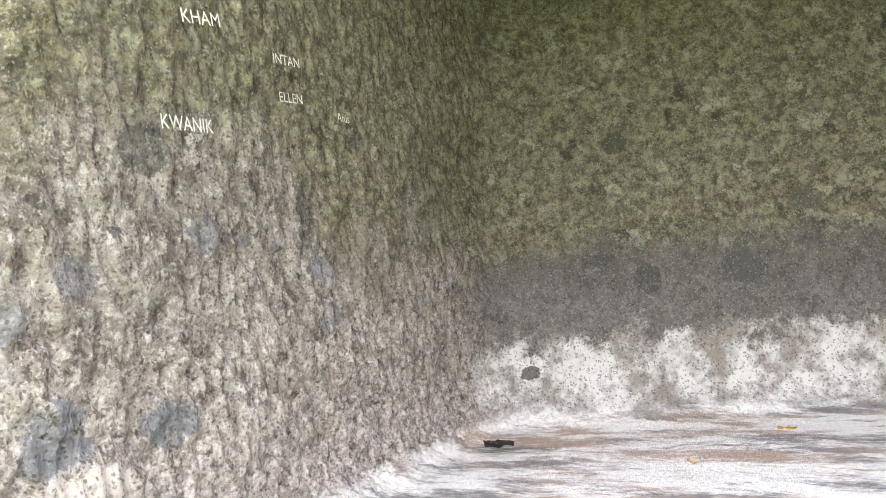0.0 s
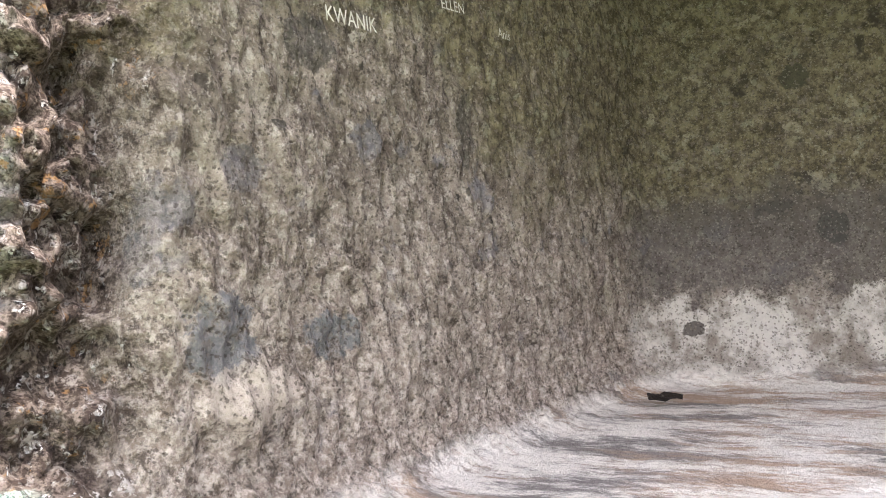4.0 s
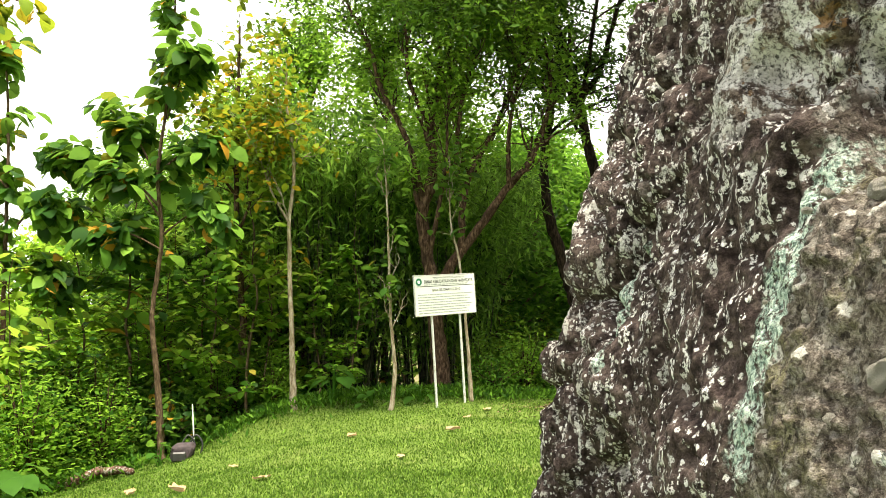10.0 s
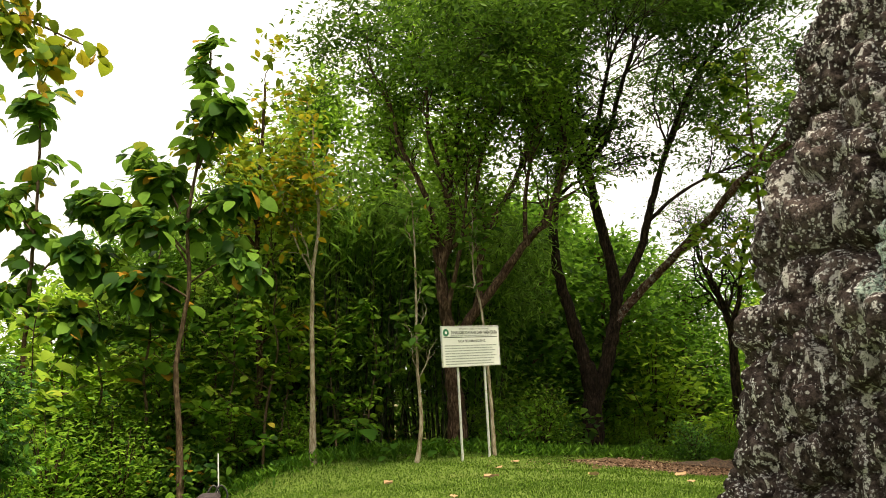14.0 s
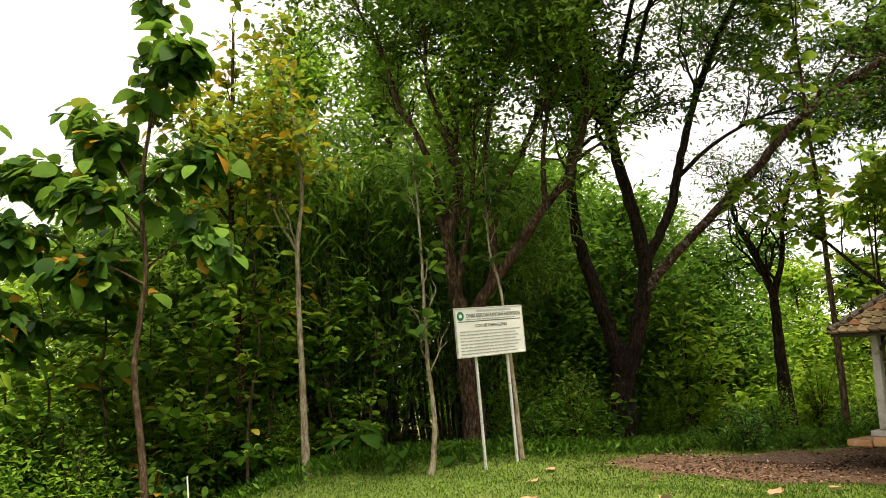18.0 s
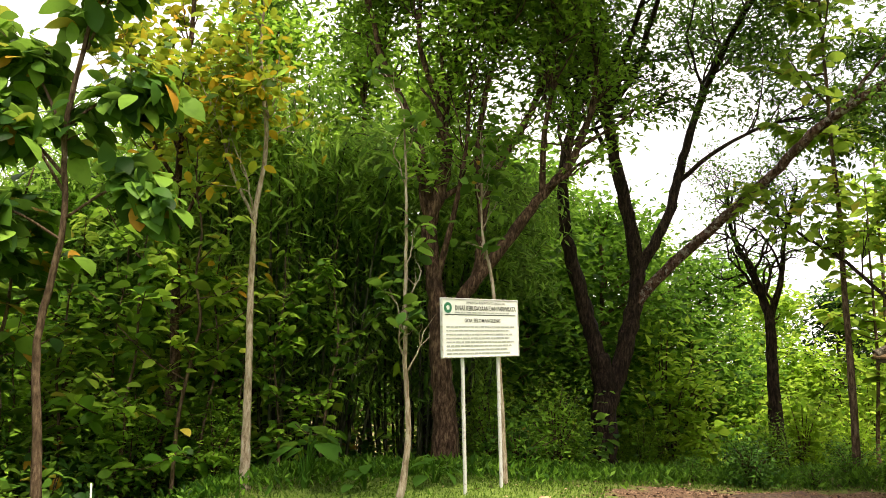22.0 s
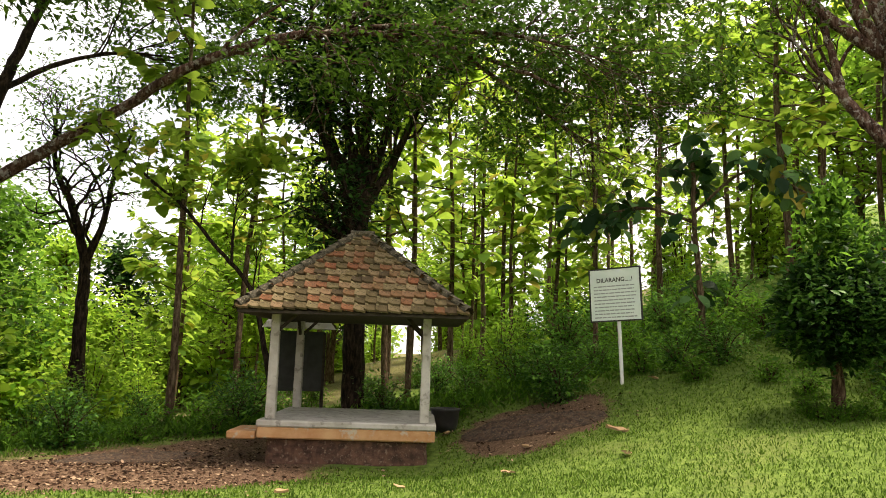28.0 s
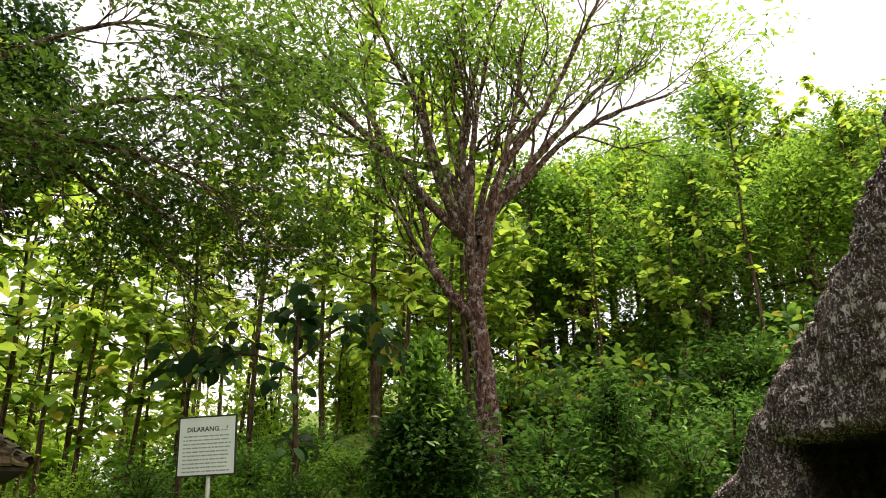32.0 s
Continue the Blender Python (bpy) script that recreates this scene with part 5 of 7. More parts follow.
limbed_tree(13, (0.7, 19.0, gz(0.7, 19.0)), [
    ([(0.71, 19.0, -1.0), (0.66, 19.0, 0.4), (0.54, 19.0, 1.55), (0.4, 19.0, 2.99), (0.25, 19.0, 4.16), (0.55, 19.0, 5.37), (0.48, 19.0, 6.45), (0.68, 19.0, 7.72), (0.75, 19.0, 8.85), (0.57, 19.0, 10.83)], 0.22, 0.04),
    ([(0.54, 19.0, 2.0), (0.85, 19.0, 2.7), (1.21, 19.0, 3.29), (1.29, 19.0, 4.33), (1.48, 19.0, 5.24), (2.08, 19.0, 6.34), (2.56, 19.0, 7.46), (2.75, 19.0, 8.93), (2.63, 19.0, 10.42)], 0.12, 0.03),
    ([(0.75, 19.0, 2.4), (1.06, 19.0, 2.99), (1.74, 19.0, 3.89), (2.51, 19.0, 4.96), (3.06, 19.0, 5.58), (3.47, 19.0, 6.53), (3.66, 19.0, 7.65), (3.47, 19.0, 9.12)], 0.15, 0.03),
    ([(0.33, 19.0, 3.87), (0.1, 19.0, 5.36), (-0.27, 19.0, 6.43), (-0.81, 19.0, 7.51), (-1.12, 19.0, 8.62), (-1.75, 19.0, 9.89)], 0.10, 0.03),
    ([(1.29, 19.0, 4.33), (1.13, 18.8, 5.64), (1.26, 18.6, 6.98), (1.56, 18.5, 8.2), (1.72, 18.4, 9.77)], 0.08, 0.02),
    ([(2.51, 19.0, 4.96), (2.5, 18.8, 6.29), (2.73, 18.7, 7.52), (2.98, 18.6, 8.93)], 0.07, 0.02),
    ([(0.48, 19.0, 6.45), (-0.07, 18.7, 7.59), (-0.17, 18.5, 8.93), (-0.49, 18.3, 10.26)], 0.07, 0.02),
    ([(0.4, 18.95, 3.0), (0.65, 18.7, 4.3), (0.85, 18.6, 5.6), (0.9, 18.5, 7.0)], 0.07, 0.02),
], MAT["brown_bark"], MAT["leaf_bright"], dict(FEATHER, levels=1), "reddish-brown many-stemmed tree with bright green foliage", dict(label="bright green pinnate foliage", spray=dict(count=13, spread=0.26, size=0.19, aspect=0.42, flat=0.6)), start=0.45, side_n=15, side_len=1.05, clip=lambda q: q[:, 2] > 4.6 + 0.8 * np.sin(2.3 * q[:, 0]), bare_to=3.4)

limbed_tree(14, (10.15, 23.0, gz(10.15, 23.0)), [
    ([(10.17, 23.02, -1.3), (10.08, 23.09, 1.33), (10.05, 23.12, 3.02), (9.76, 23.36, 4.41), (9.42, 23.63, 5.33), (9.3, 23.7, 6.6)], 0.17, 0.04),
    ([(10.05, 23.12, 3.02), (10.3, 22.91, 4.13), (10.43, 22.8, 5.4), (10.7, 22.6, 6.6)], 0.10, 0.03),
], MAT["dark_bark"], MAT["leaf_fresh"], dict(ACACIA, gnarl=0.28), "slim dark tree with thin crooked branches", dict(spray=dict(count=6, spread=0.25, size=0.13, aspect=0.45, flat=0.5)), start=0.4, side_n=10, side_len=1.1)

limbed_tree(15, (10.65, 15.55, gz(10.65, 15.55)), [
    ([(10.65, 15.55, -0.6), (10.61, 15.6, 1.83), (10.59, 15.64, 3.61), (10.62, 15.58, 4.42)], 0.19, 0.24),
    ([(10.5, 15.7, 4.2), (10.2, 16.2, 5.4), (9.95, 16.5, 6.9), (9.9, 16.6, 8.6)], 0.11, 0.03),
    ([(10.55, 15.65, 4.3), (10.45, 15.83, 5.7), (10.3, 16.0, 7.2), (10.3, 15.9, 9.0)], 0.10, 0.03),
    ([(10.6, 15.6, 4.3), (10.62, 15.5, 5.8), (10.6, 15.5, 7.4), (10.7, 15.4, 9.2)], 0.10, 0.03),
    ([(10.65, 15.5, 4.3), (10.85, 15.2, 5.6), (10.95, 15.0, 7.2), (11.0, 14.8, 8.8)], 0.10, 0.03),
    ([(10.7, 15.45, 4.2), (11.05, 14.95, 5.4), (11.3, 14.5, 6.9), (11.4, 14.3, 8.6)], 0.10, 0.03),
    ([(10.5, 15.7, 4.3), (10.4, 16.3, 5.8), (10.5, 16.6, 7.4)], 0.08, 0.03),
], MAT["dark_bark"], MAT["leaf_dark"], FEATHER, "pollarded dark tree with a bundle of upright shoots", dict(spray=dict(count=9, spread=0.25, size=0.16, aspect=0.45, flat=0.7)), start=0.3, side_n=10, side_len=0.95)

limbed_tree(16, (13.75, 5.55, gz(13.75, 5.55)), [
    ([(13.75, 5.54, 1.3), (13.75, 5.57, 3.0), (13.76, 5.66, 4.39), (13.78, 5.80, 5.73), (13.79, 5.88, 6.86), (13.8, 5.96, 8.03), (13.8, 6.0, 9.6), (13.75, 5.6, 11.6)], 0.25, 0.05),
    ([(13.77, 5.72, 5.0), (13.81, 6.19, 5.6), (13.86, 6.67, 6.3), (13.87, 6.82, 7.0), (13.6, 7.1, 8.2)], 0.15, 0.05),
    ([(13.77, 5.8, 5.72), (13.75, 5.57, 6.69), (13.73, 5.33, 7.67), (13.68, 4.6, 8.6), (13.6, 3.7, 9.7), (13.4, 2.4, 11.2)], 0.17, 0.04),
    ([(13.79, 5.88, 7.4), (13.85, 6.38, 8.6), (14.0, 7.2, 8.9), (14.13, 8.3, 9.5), (14.27, 9.73, 10.4)], 0.13, 0.03),
    ([(13.78, 5.9, 6.3), (13.3, 5.9, 7.8), (13.1, 5.8, 9.4), (12.9, 5.5, 11.2)], 0.12, 0.03),
    ([(13.78, 5.8, 6.3), (14.3, 5.6, 7.8), (14.7, 5.2, 9.4), (14.9, 4.8, 11.0)], 0.12, 0.03),
    ([(13.75, 5.6, 6.6), (13.5, 5.2, 8.4), (13.5, 4.8, 10.2), (13.3, 4.6, 11.8)], 0.10, 0.03),
    ([(13.79, 5.9, 6.9), (13.6, 6.5, 8.4), (13.5, 6.9, 10.0), (13.4, 7.0, 11.8)], 0.10, 0.03),
    ([(13.8, 5.84, 6.9), (13.7, 6.77, 7.77), (13.5, 7.67, 8.76), (13.3, 8.56, 9.54), (13.1, 9.59, 10.32), (12.9, 10.47, 10.89)], 0.13, 0.03),
    ([(13.8, 5.51, 7.44), (13.9, 4.57, 8.48), (14.0, 3.57, 9.58), (14.1, 2.25, 10.45), (14.2, 0.89, 11.03)], 0.1, 0.03),
    ([(13.8, 5.65, 7.03), (13.6, 5.13, 8.6), (13.4, 4.2, 9.97), (13.2, 3.5, 11.38), (13.0, 2.77, 12.86)], 0.12, 0.03),
    ([(13.8, 6.02, 7.02), (13.6, 6.66, 8.56), (13.4, 7.05, 10.02), (13.2, 7.72, 11.36), (13.0, 8.28, 12.6)], 0.12, 0.03),
    ([(13.5, 7.67, 8.76), (13.2, 8.32, 10.0), (12.9, 9.37, 11.24), (12.6, 10.15, 12.19)], 0.07, 0.02),
], MAT["mottled_bark"], MAT["leaf_bright"], dict(FEATHER, gnarl=0.16, up=0.12), "tall tree with grey-mottled trunk and fanning limbs", dict(label="thin fresh green foliage", spray=dict(count=6, spread=0.36, size=0.17, aspect=0.45, flat=0.5)), start=0.45, side_n=8, side_len=1.7, bare_to=6.0)


# ---- teak trees: slim stems, very large leaves ----
def teak_mesh(seed, height, leaves, leaf_len, low=0.3, crook=0.06, branches=7, mat="leaf_teak", girth=0.05):
    """Meshes of one teak: stem, twigs, foliage, standing on the origin."""
    rng = np.random.default_rng(seed)
    n = 9
    z = np.linspace(0, height, n)
    p = np.stack([np.cumsum(rng.standard_normal(n) * crook), np.cumsum(rng.standard_normal(n) * crook), z], -1)
    p[:, :2] -= p[0, :2]
    r = np.linspace(girth, girth * 0.25, n)
    p = curve(p, 4)
    r = np.interp(np.linspace(0, 1, len(p)), np.linspace(0, 1, n), r)
    stem = tube_data(np.vstack([[p[0] - [0, 0, 0.5]], p]), np.concatenate([[r[0] * 1.3], r]), 8, 0.05, rng)
    twigs, anchors, dirs = [], [], []
    for i in range(branches):
        a = rng.uniform(low, 0.97)
        q = p[int(a * (len(p) - 1))]
        az = rng.uniform(0, 2 * math.pi)
        L = height * rng.uniform(0.07, 0.17) * (1.25 - 0.6 * a) + 0.35
        e = q + np.array([math.cos(az) * L, math.sin(az) * L, L * rng.uniform(0.15, 0.8)])
        m = (q + e) / 2 + np.array([0, 0, -0.08 * L])
        path = curve([q, m, e], 3)
        twigs.append((path, np.linspace(girth * 0.35, 0.008, len(path)), 0))
        for t in np.linspace(0.35, 1, 5):
            anchors.append(path[int(t * (len(path) - 1))])
            dirs.append(unit(e - q))
    for t in np.linspace(low, 1, 14):
        anchors.append(p[int(t * (len(p) - 1))])
        dirs.append(np.array([0, 0, 1.0]))
    A, D = np.array(anchors), np.array(dirs)
    k = rng.integers(0, len(A), leaves)
    az = rng.uniform(0, 2 * math.pi, leaves)
    ax = np.stack([np.cos(az), np.sin(az), rng.uniform(-0.75, 0.25, leaves)], -1) + D[k] * 0.3
    nr = np.stack([np.zeros(leaves), np.zeros(leaves), np.ones(leaves)], -1) + rng.standard_normal((leaves, 3)) * 0.35
    L = leaf_len * rng.uniform(0.5, 1.2, leaves)
    leaf = leaf_mesh("foliage", A[k] + rng.standard_normal((leaves, 3)) * 0.07, ax, nr, L, L * 0.62, MAT[mat], True, 0.16)
    return stem, twigs, leaf


def teak_thing(seed, place, label, group="", bark="teak_bark", **kw):
    stem, twigs, leaf = teak_mesh(seed, **kw)
    top = thing("teak_tree", place, label, "tree", group)
    put_mesh("trunk", mesh_of("trunk", stem[0], stem[1], MAT[bark], True), top)
    for w in twigs:
        tube_part("twig", [w], MAT[bark], top)
    put_mesh("foliage", leaf, top)
    return top


def stand(x, y, turn=0.0, lean=0.0, sink=0.05):
    return pose(x, y, gz(x, y) - sink, lean, 0, turn)


def scaled(m, s):
    return m @ Matrix.Scale(s, 4)


# named saplings at the lawn's edge
limbed_tree(21, (-2.75, 17.3, gz(-2.75, 17.3)), [
    ([(-2.75, 17.3, -0.9), (-2.8, 17.3, 0.67), (-2.86, 17.29, 2.09), (-2.9, 17.29, 3.74), (-2.8, 17.3, 5.04), (-2.98, 17.28, 6.45), (-3.0, 17.3, 7.4)], 0.068, 0.02),
    ([(-2.9, 17.29, 3.74), (-3.3, 17.1, 4.5), (-3.6, 17.0, 5.4)], 0.03, 0.01),
], MAT["pale_bark"], MAT["leaf_yellow"], dict(FEATHER, levels=1), "slim pale-barked sapling with yellowing leaves", dict(big=True, fold=0.15, spray=dict(count=5, spread=0.22, size=0.20, aspect=0.6, flat=0.9)), start=0.5, side_n=9, side_len=0.7)
limbed_tree(22, (-4.4, 18.7, gz(-4.4, 18.7)), [
    ([(-4.41, 18.78, -1.6), (-4.44, 18.78, -0.32), (-4.23, 18.81, 0.91), (-4.27, 18.8, 2.39), (-4.41, 18.78, 4.11), (-4.43, 18.78, 5.87), (-4.42, 18.78, 7.46), (-4.4, 18.7, 9.0)], 0.11, 0.03),
    ([(-4.4, 18.78, 3.6), (-4.0, 18.5, 4.5), (-3.7, 18.3, 5.6)], 0.04, 0.01),
    ([(-4.42, 18.78, 4.6), (-4.9, 18.5, 5.4), (-5.2, 18.4, 6.5)], 0.04, 0.01),
], MAT["brown_bark"], MAT["leaf_yellow"], dict(FEATHER, levels=1), "brown-trunked young tree with orange and yellow leaves", dict(label="orange and yellow-green leaves", big=True, fold=0.15, spray=dict(count=4, spread=0.26, size=0.25, aspect=0.6, flat=0.9)), start=0.4, side_n=11, side_len=0.9)
limbed_tree(23, (-0.6, 15.55, gz(-0.6, 15.55)), [
    ([(-0.60, 15.55, -0.7), (-0.47, 15.53, 0.42), (-0.55, 15.54, 1.49), (-0.59, 15.55, 2.85), (-0.63, 15.56, 4.06), (-0.7, 15.6, 5.2)], 0.045, 0.012),
], MAT["pale_bark"], MAT["leaf_teak"], dict(FEATHER, levels=1), "thin crooked pale sapling beside the information sign", dict(big=True, fold=0.15, spray=dict(count=2, spread=0.12, size=0.24, aspect=0.6, flat=0.8)), start=0.35, side_n=9, side_len=0.5, clip=lambda q: (q[:, 0] < -0.50) | (q[:, 2] > 3.0) | (q[:, 2] < 0.9))
limbed_tree(24, (1.25, 16.75, gz(1.25, 16.75)), [
    ([(1.25, 16.73, -0.7), (1.15, 16.76, 1.15), (0.99, 16.81, 2.85), (0.82, 16.86, 3.73), (0.8, 16.9, 4.8)], 0.042, 0.012),
], MAT["pale_bark"], MAT["leaf_teak"], dict(FEATHER, levels=1), "thin leaning pale sapling behind the information sign", dict(big=True, fold=0.15, spray=dict(count=2, spread=0.18, size=0.24, aspect=0.6, flat=0.8)), start=0.35, side_n=8, side_len=0.5)
BROAD = dict(gnarl=0.10, up=0.0, kids=2, spread=1.0, levels=0)
limbed_tree(31, (-5.25, 15.85, gz(-5.25, 15.85)), [
    ([(-5.22, 15.85, -1.6), (-5.35, 15.85, 0.2), (-5.5, 15.85, 1.6), (-5.35, 15.85, 3.2), (-5.45, 15.8, 4.6), (-5.3, 15.85, 6.2), (-5.2, 15.9, 7.4), (-5.2, 15.86, 8.5)], 0.06, 0.02),
    ([(-5.4, 15.85, 3.9), (-6.0, 15.95, 4.5), (-6.8, 16.1, 5.0), (-7.6, 16.3, 5.1)], 0.03, 0.012),
    ([(-5.4, 15.85, 3.7), (-5.8, 15.6, 4.3), (-6.3, 15.5, 4.5)], 0.025, 0.01),
    ([(-5.45, 15.8, 4.5), (-5.9, 16.0, 5.3), (-6.3, 16.2, 5.9)], 0.025, 0.01),
    ([(-5.45, 15.8, 4.6), (-4.9, 15.6, 5.0), (-4.4, 15.5, 5.1)], 0.025, 0.01),
    ([(-5.35, 15.85, 3.0), (-5.9, 15.5, 3.3), (-6.3, 15.3, 3.2)], 0.022, 0.01),
    ([(-5.35, 15.85, 3.3), (-4.7, 15.6, 3.7), (-4.2, 15.5, 3.6)], 0.022, 0.01),
    ([(-5.3, 15.85, 5.8), (-5.0, 15.6, 6.5), (-4.8, 15.5, 7.0)], 0.022, 0.01),
], MAT["teak_bark"], MAT["leaf_teak"], BROAD, "tall young teak with big drooping leaves at lawn edge", dict(label="very large drooping green leaves", big=True, fold=0.16, spray=dict(count=4, spread=0.13, size=0.40, aspect=0.62, flat=0.9, droop=0.55)), start=0.50, side_n=15, side_len=0.36)
limbed_tree(32, (-8.5, 16.3, gz(-8.5, 16.3)), [
    ([(-8.6, 16.3, -2.3), (-8.7, 16.3, 0.2), (-8.7, 16.25, 2.4), (-8.75, 16.3, 4.2), (-8.8, 16.3, 6.0), (-9.0, 16.3, 8.0)], 0.06, 0.02),
    ([(-8.5, 16.3, 3.6), (-8.0, 16.1, 4.0), (-7.6, 16.0, 3.9)], 0.025, 0.01),
    ([(-8.5, 16.3, 4.1), (-9.1, 16.1, 4.8), (-9.6, 16.0, 5.0)], 0.025, 0.01),
    ([(-8.5, 16.3, 2.6), (-9.1, 16.0, 3.0), (-9.5, 15.9, 2.8)], 0.025, 0.01),
    ([(-8.5, 16.3, 2.4), (-7.9, 16.1, 2.6), (-7.5, 16.0, 2.3)], 0.025, 0.01),
], MAT["teak_bark"], MAT["leaf_teak"], BROAD, "tall young teak with a leafy top spike", dict(label="very large drooping dark leaves", big=True, fold=0.16, spray=dict(count=4, spread=0.13, size=0.40, aspect=0.62, flat=0.9, droop=0.6)), start=0.42, side_n=18, side_len=0.30)
limbed_tree(38, (-10.6, 9.4, gz(-10.6, 9.4)), [
    ([(-10.6, 9.4, -2.5), (-10.6, 9.4, 1.5), (-10.5, 9.45, 4.6), (-10.2, 9.5, 7.5)], 0.10, 0.04),
    ([(-10.5, 9.45, 4.8), (-9.2, 9.8, 6.1), (-7.8, 10.3, 6.5), (-6.8, 10.5, 6.45), (-6.0, 10.75, 6.2)], 0.05, 0.012),
    ([(-7.6, 10.3, 6.5), (-7.0, 10.3, 6.2), (-6.4, 10.4, 5.85)], 0.02, 0.008),
    ([(-8.6, 10.0, 6.3), (-7.6, 10.0, 6.8), (-6.6, 10.1, 7.1)], 0.025, 0.008),
], MAT["teak_bark"], MAT["leaf_yellow"], BROAD, "teak with a long bough hanging over the lawn's edge", dict(label="large green and yellowing leaves", big=True, fold=0.16, spray=dict(count=3, spread=0.12, size=0.29, aspect=0.62, flat=0.9, droop=0.6)), start=0.3, side_n=12, side_len=0.34)
teak_thing(33, stand(-6.5, 17.6), "young teak with drooping side branch", height=6.0, leaves=280, leaf_len=0.48, low=0.40, branches=8)
teak_thing(34, stand(-10.4, 15.2), "young teak with partly browned leaves", height=6.2, leaves=330, leaf_len=0.46, low=0.20, branches=10)

# leafy saplings crowding the wood's edge before the bamboo
SAPLINGS = [teak_thing(35, stand(-3.7, 18.4), "leafy young sapling crowding the wood's edge", "edge saplings", height=4.4, leaves=330, leaf_len=0.25, low=0.15, branches=12, girth=0.03, mat="leaf_bright"),
            teak_thing(39, stand(-6.0, 18.9), "leafy young sapling with yellow-green leaves", "edge saplings", height=5.4, leaves=360, leaf_len=0.27, low=0.22, branches=13, girth=0.035, mat="leaf_plant")]
_r = random.Random(31)
for x, y in ((-2.3, 18.9), (-3.2, 19.4), (-5.0, 18.0), (-5.6, 19.6), (-6.8, 18.3), (-7.5, 17.2), (-8.6, 17.9), (-1.6, 19.6), (-4.6, 20.2), (-9.6, 16.8), (-7.0, 19.9), (-8.2, 15.4), (-3.9, 17.7), (-10.8, 16.4), (-9.0, 14.2)):
    copy_thing(SAPLINGS[_r.randrange(2)], scaled(stand(x, y, _r.uniform(0, 360), _r.uniform(-3, 3)), _r.uniform(0.85, 1.4)))

# plantation behind the pavilion and the notice
TEAKS = [teak_thing(40 + i, stand(17 + 2.3 * i, 15 + 1.7 * i), "slim tall plantation teak with large leaves", "plantation teaks", height=h, leaves=n, leaf_len=0.44, low=l, branches=9, crook=0.05, girth=g, mat="leaf_plant")
         for i, (h, n, l, g) in enumerate(((9.5, 270, 0.28, 0.075), (11.5, 300, 0.35, 0.085), (8.0, 240, 0.22, 0.06), (12.5, 320, 0.4, 0.09)))]
_r = random.Random(77)
_spots = []
for k in range(1600):
    az, dist = radians(_r.uniform(42, 101)), _r.uniform(13.5, 44)
    x, y = -1.8 + math.sin(az) * dist, 7.0 + math.cos(az) * dist
    if any((x - a) ** 2 + (y - b) ** 2 < 3.0 for a, b in _spots) or (x < 11.8 and y < 18) or math.hypot(x - 13.75, y - 5.55) < 2.0 or (x < 15 and y < 9.8) or math.hypot(x - 12.1, y - 10.6) < 1.6:
        continue
    _spots.append((x, y))
    if len(_spots) >= 86:
        break
for i, (x, y) in enumerate(_spots):
    copy_thing(TEAKS[i % 4], scaled(stand(x, y, _r.uniform(0, 360), _r.uniform(-2, 2)), _r.uniform(0.85, 1.2)))


# ---- shrubs, bamboo and distant woods ----
def shrub_thing(seed, name, label, stems, height, spread, leaves, leaf_len, aspect, mat, group, big=False, x=0.0, y=30.0, bark="brown_bark"):
    rng = np.random.default_rng(seed)
    tubes, A, D = [], [], []
    for i in range(stems):
        az, out = rng.uniform(0, 2 * math.pi), rng.uniform(0.1, 1.0) * spread
        h = height * rng.uniform(0.55, 1.0) * (1 - 0.3 * out / spread)
        e = np.array([math.cos(az) * out, math.sin(az) * out, h])
        m = np.array([e[0] * 0.35, e[1] * 0.35, h * 0.55])
        path = curve([np.array([e[0] * 0.1, e[1] * 0.1, -0.25]), m, e], 4)
        tubes.append((path, np.linspace(0.02 + 0.006 * height, 0.005, len(path)), 0))
        for t in np.linspace(0.15, 1, 9):
            A.append(path[int(t * (len(path) - 1))])
            D.append(unit(e - m))
    top = thing(name, stand(x, y), label, "shrub", group)
    tagged(tube_part("stem", tubes, MAT[bark], top, 5), kind="stuff")
    A, D = np.array(A), np.array(D)
    pos, ax, nr, L = sprays(rng, A, D, max(1, leaves // len(A)), 0.13 * height ** 0.5 + 0.10, leaf_len, aspect, 0.8, 0.2)
    keep = pos[:, 2] > 0.02
    put_mesh("foliage", leaf_mesh("foliage", pos[keep], ax[keep], nr[keep], L[keep], L[keep] * aspect, MAT[mat], big, 0.2), top)
    return top


def scatter(kinds, spots, rng, lo=0.8, hi=1.3):
    for i, (x, y) in enumerate(spots):
        copy_thing(kinds[rng.randrange(len(kinds))], scaled(stand(x, y, rng.uniform(0, 360)), rng.uniform(lo, hi)))


def spots_in(rng, n, test, x0, x1, y0, y1, gap):
    out = []
    for k in range(n * 30):
        x, y = rng.uniform(x0, x1), rng.uniform(y0, y1)
        if test(x, y) and all((x - a) ** 2 + (y - b) ** 2 > gap * gap for a, b in out):
            out.append((x, y))
            if len(out) == n:
                break
    return out


def lawn_edge(x):
    """The y at which the lawn gives way to undergrowth."""
    return np.interp(x, (-12, -7.5, -5.2, -3, 0, 3, 6, 8, 10.5, 12.5, 16), (9.5, 12.8, 16.2, 17.2, 17.4, 18.2, 19.4, 18.6, 14.5, 11.6, 9.0))


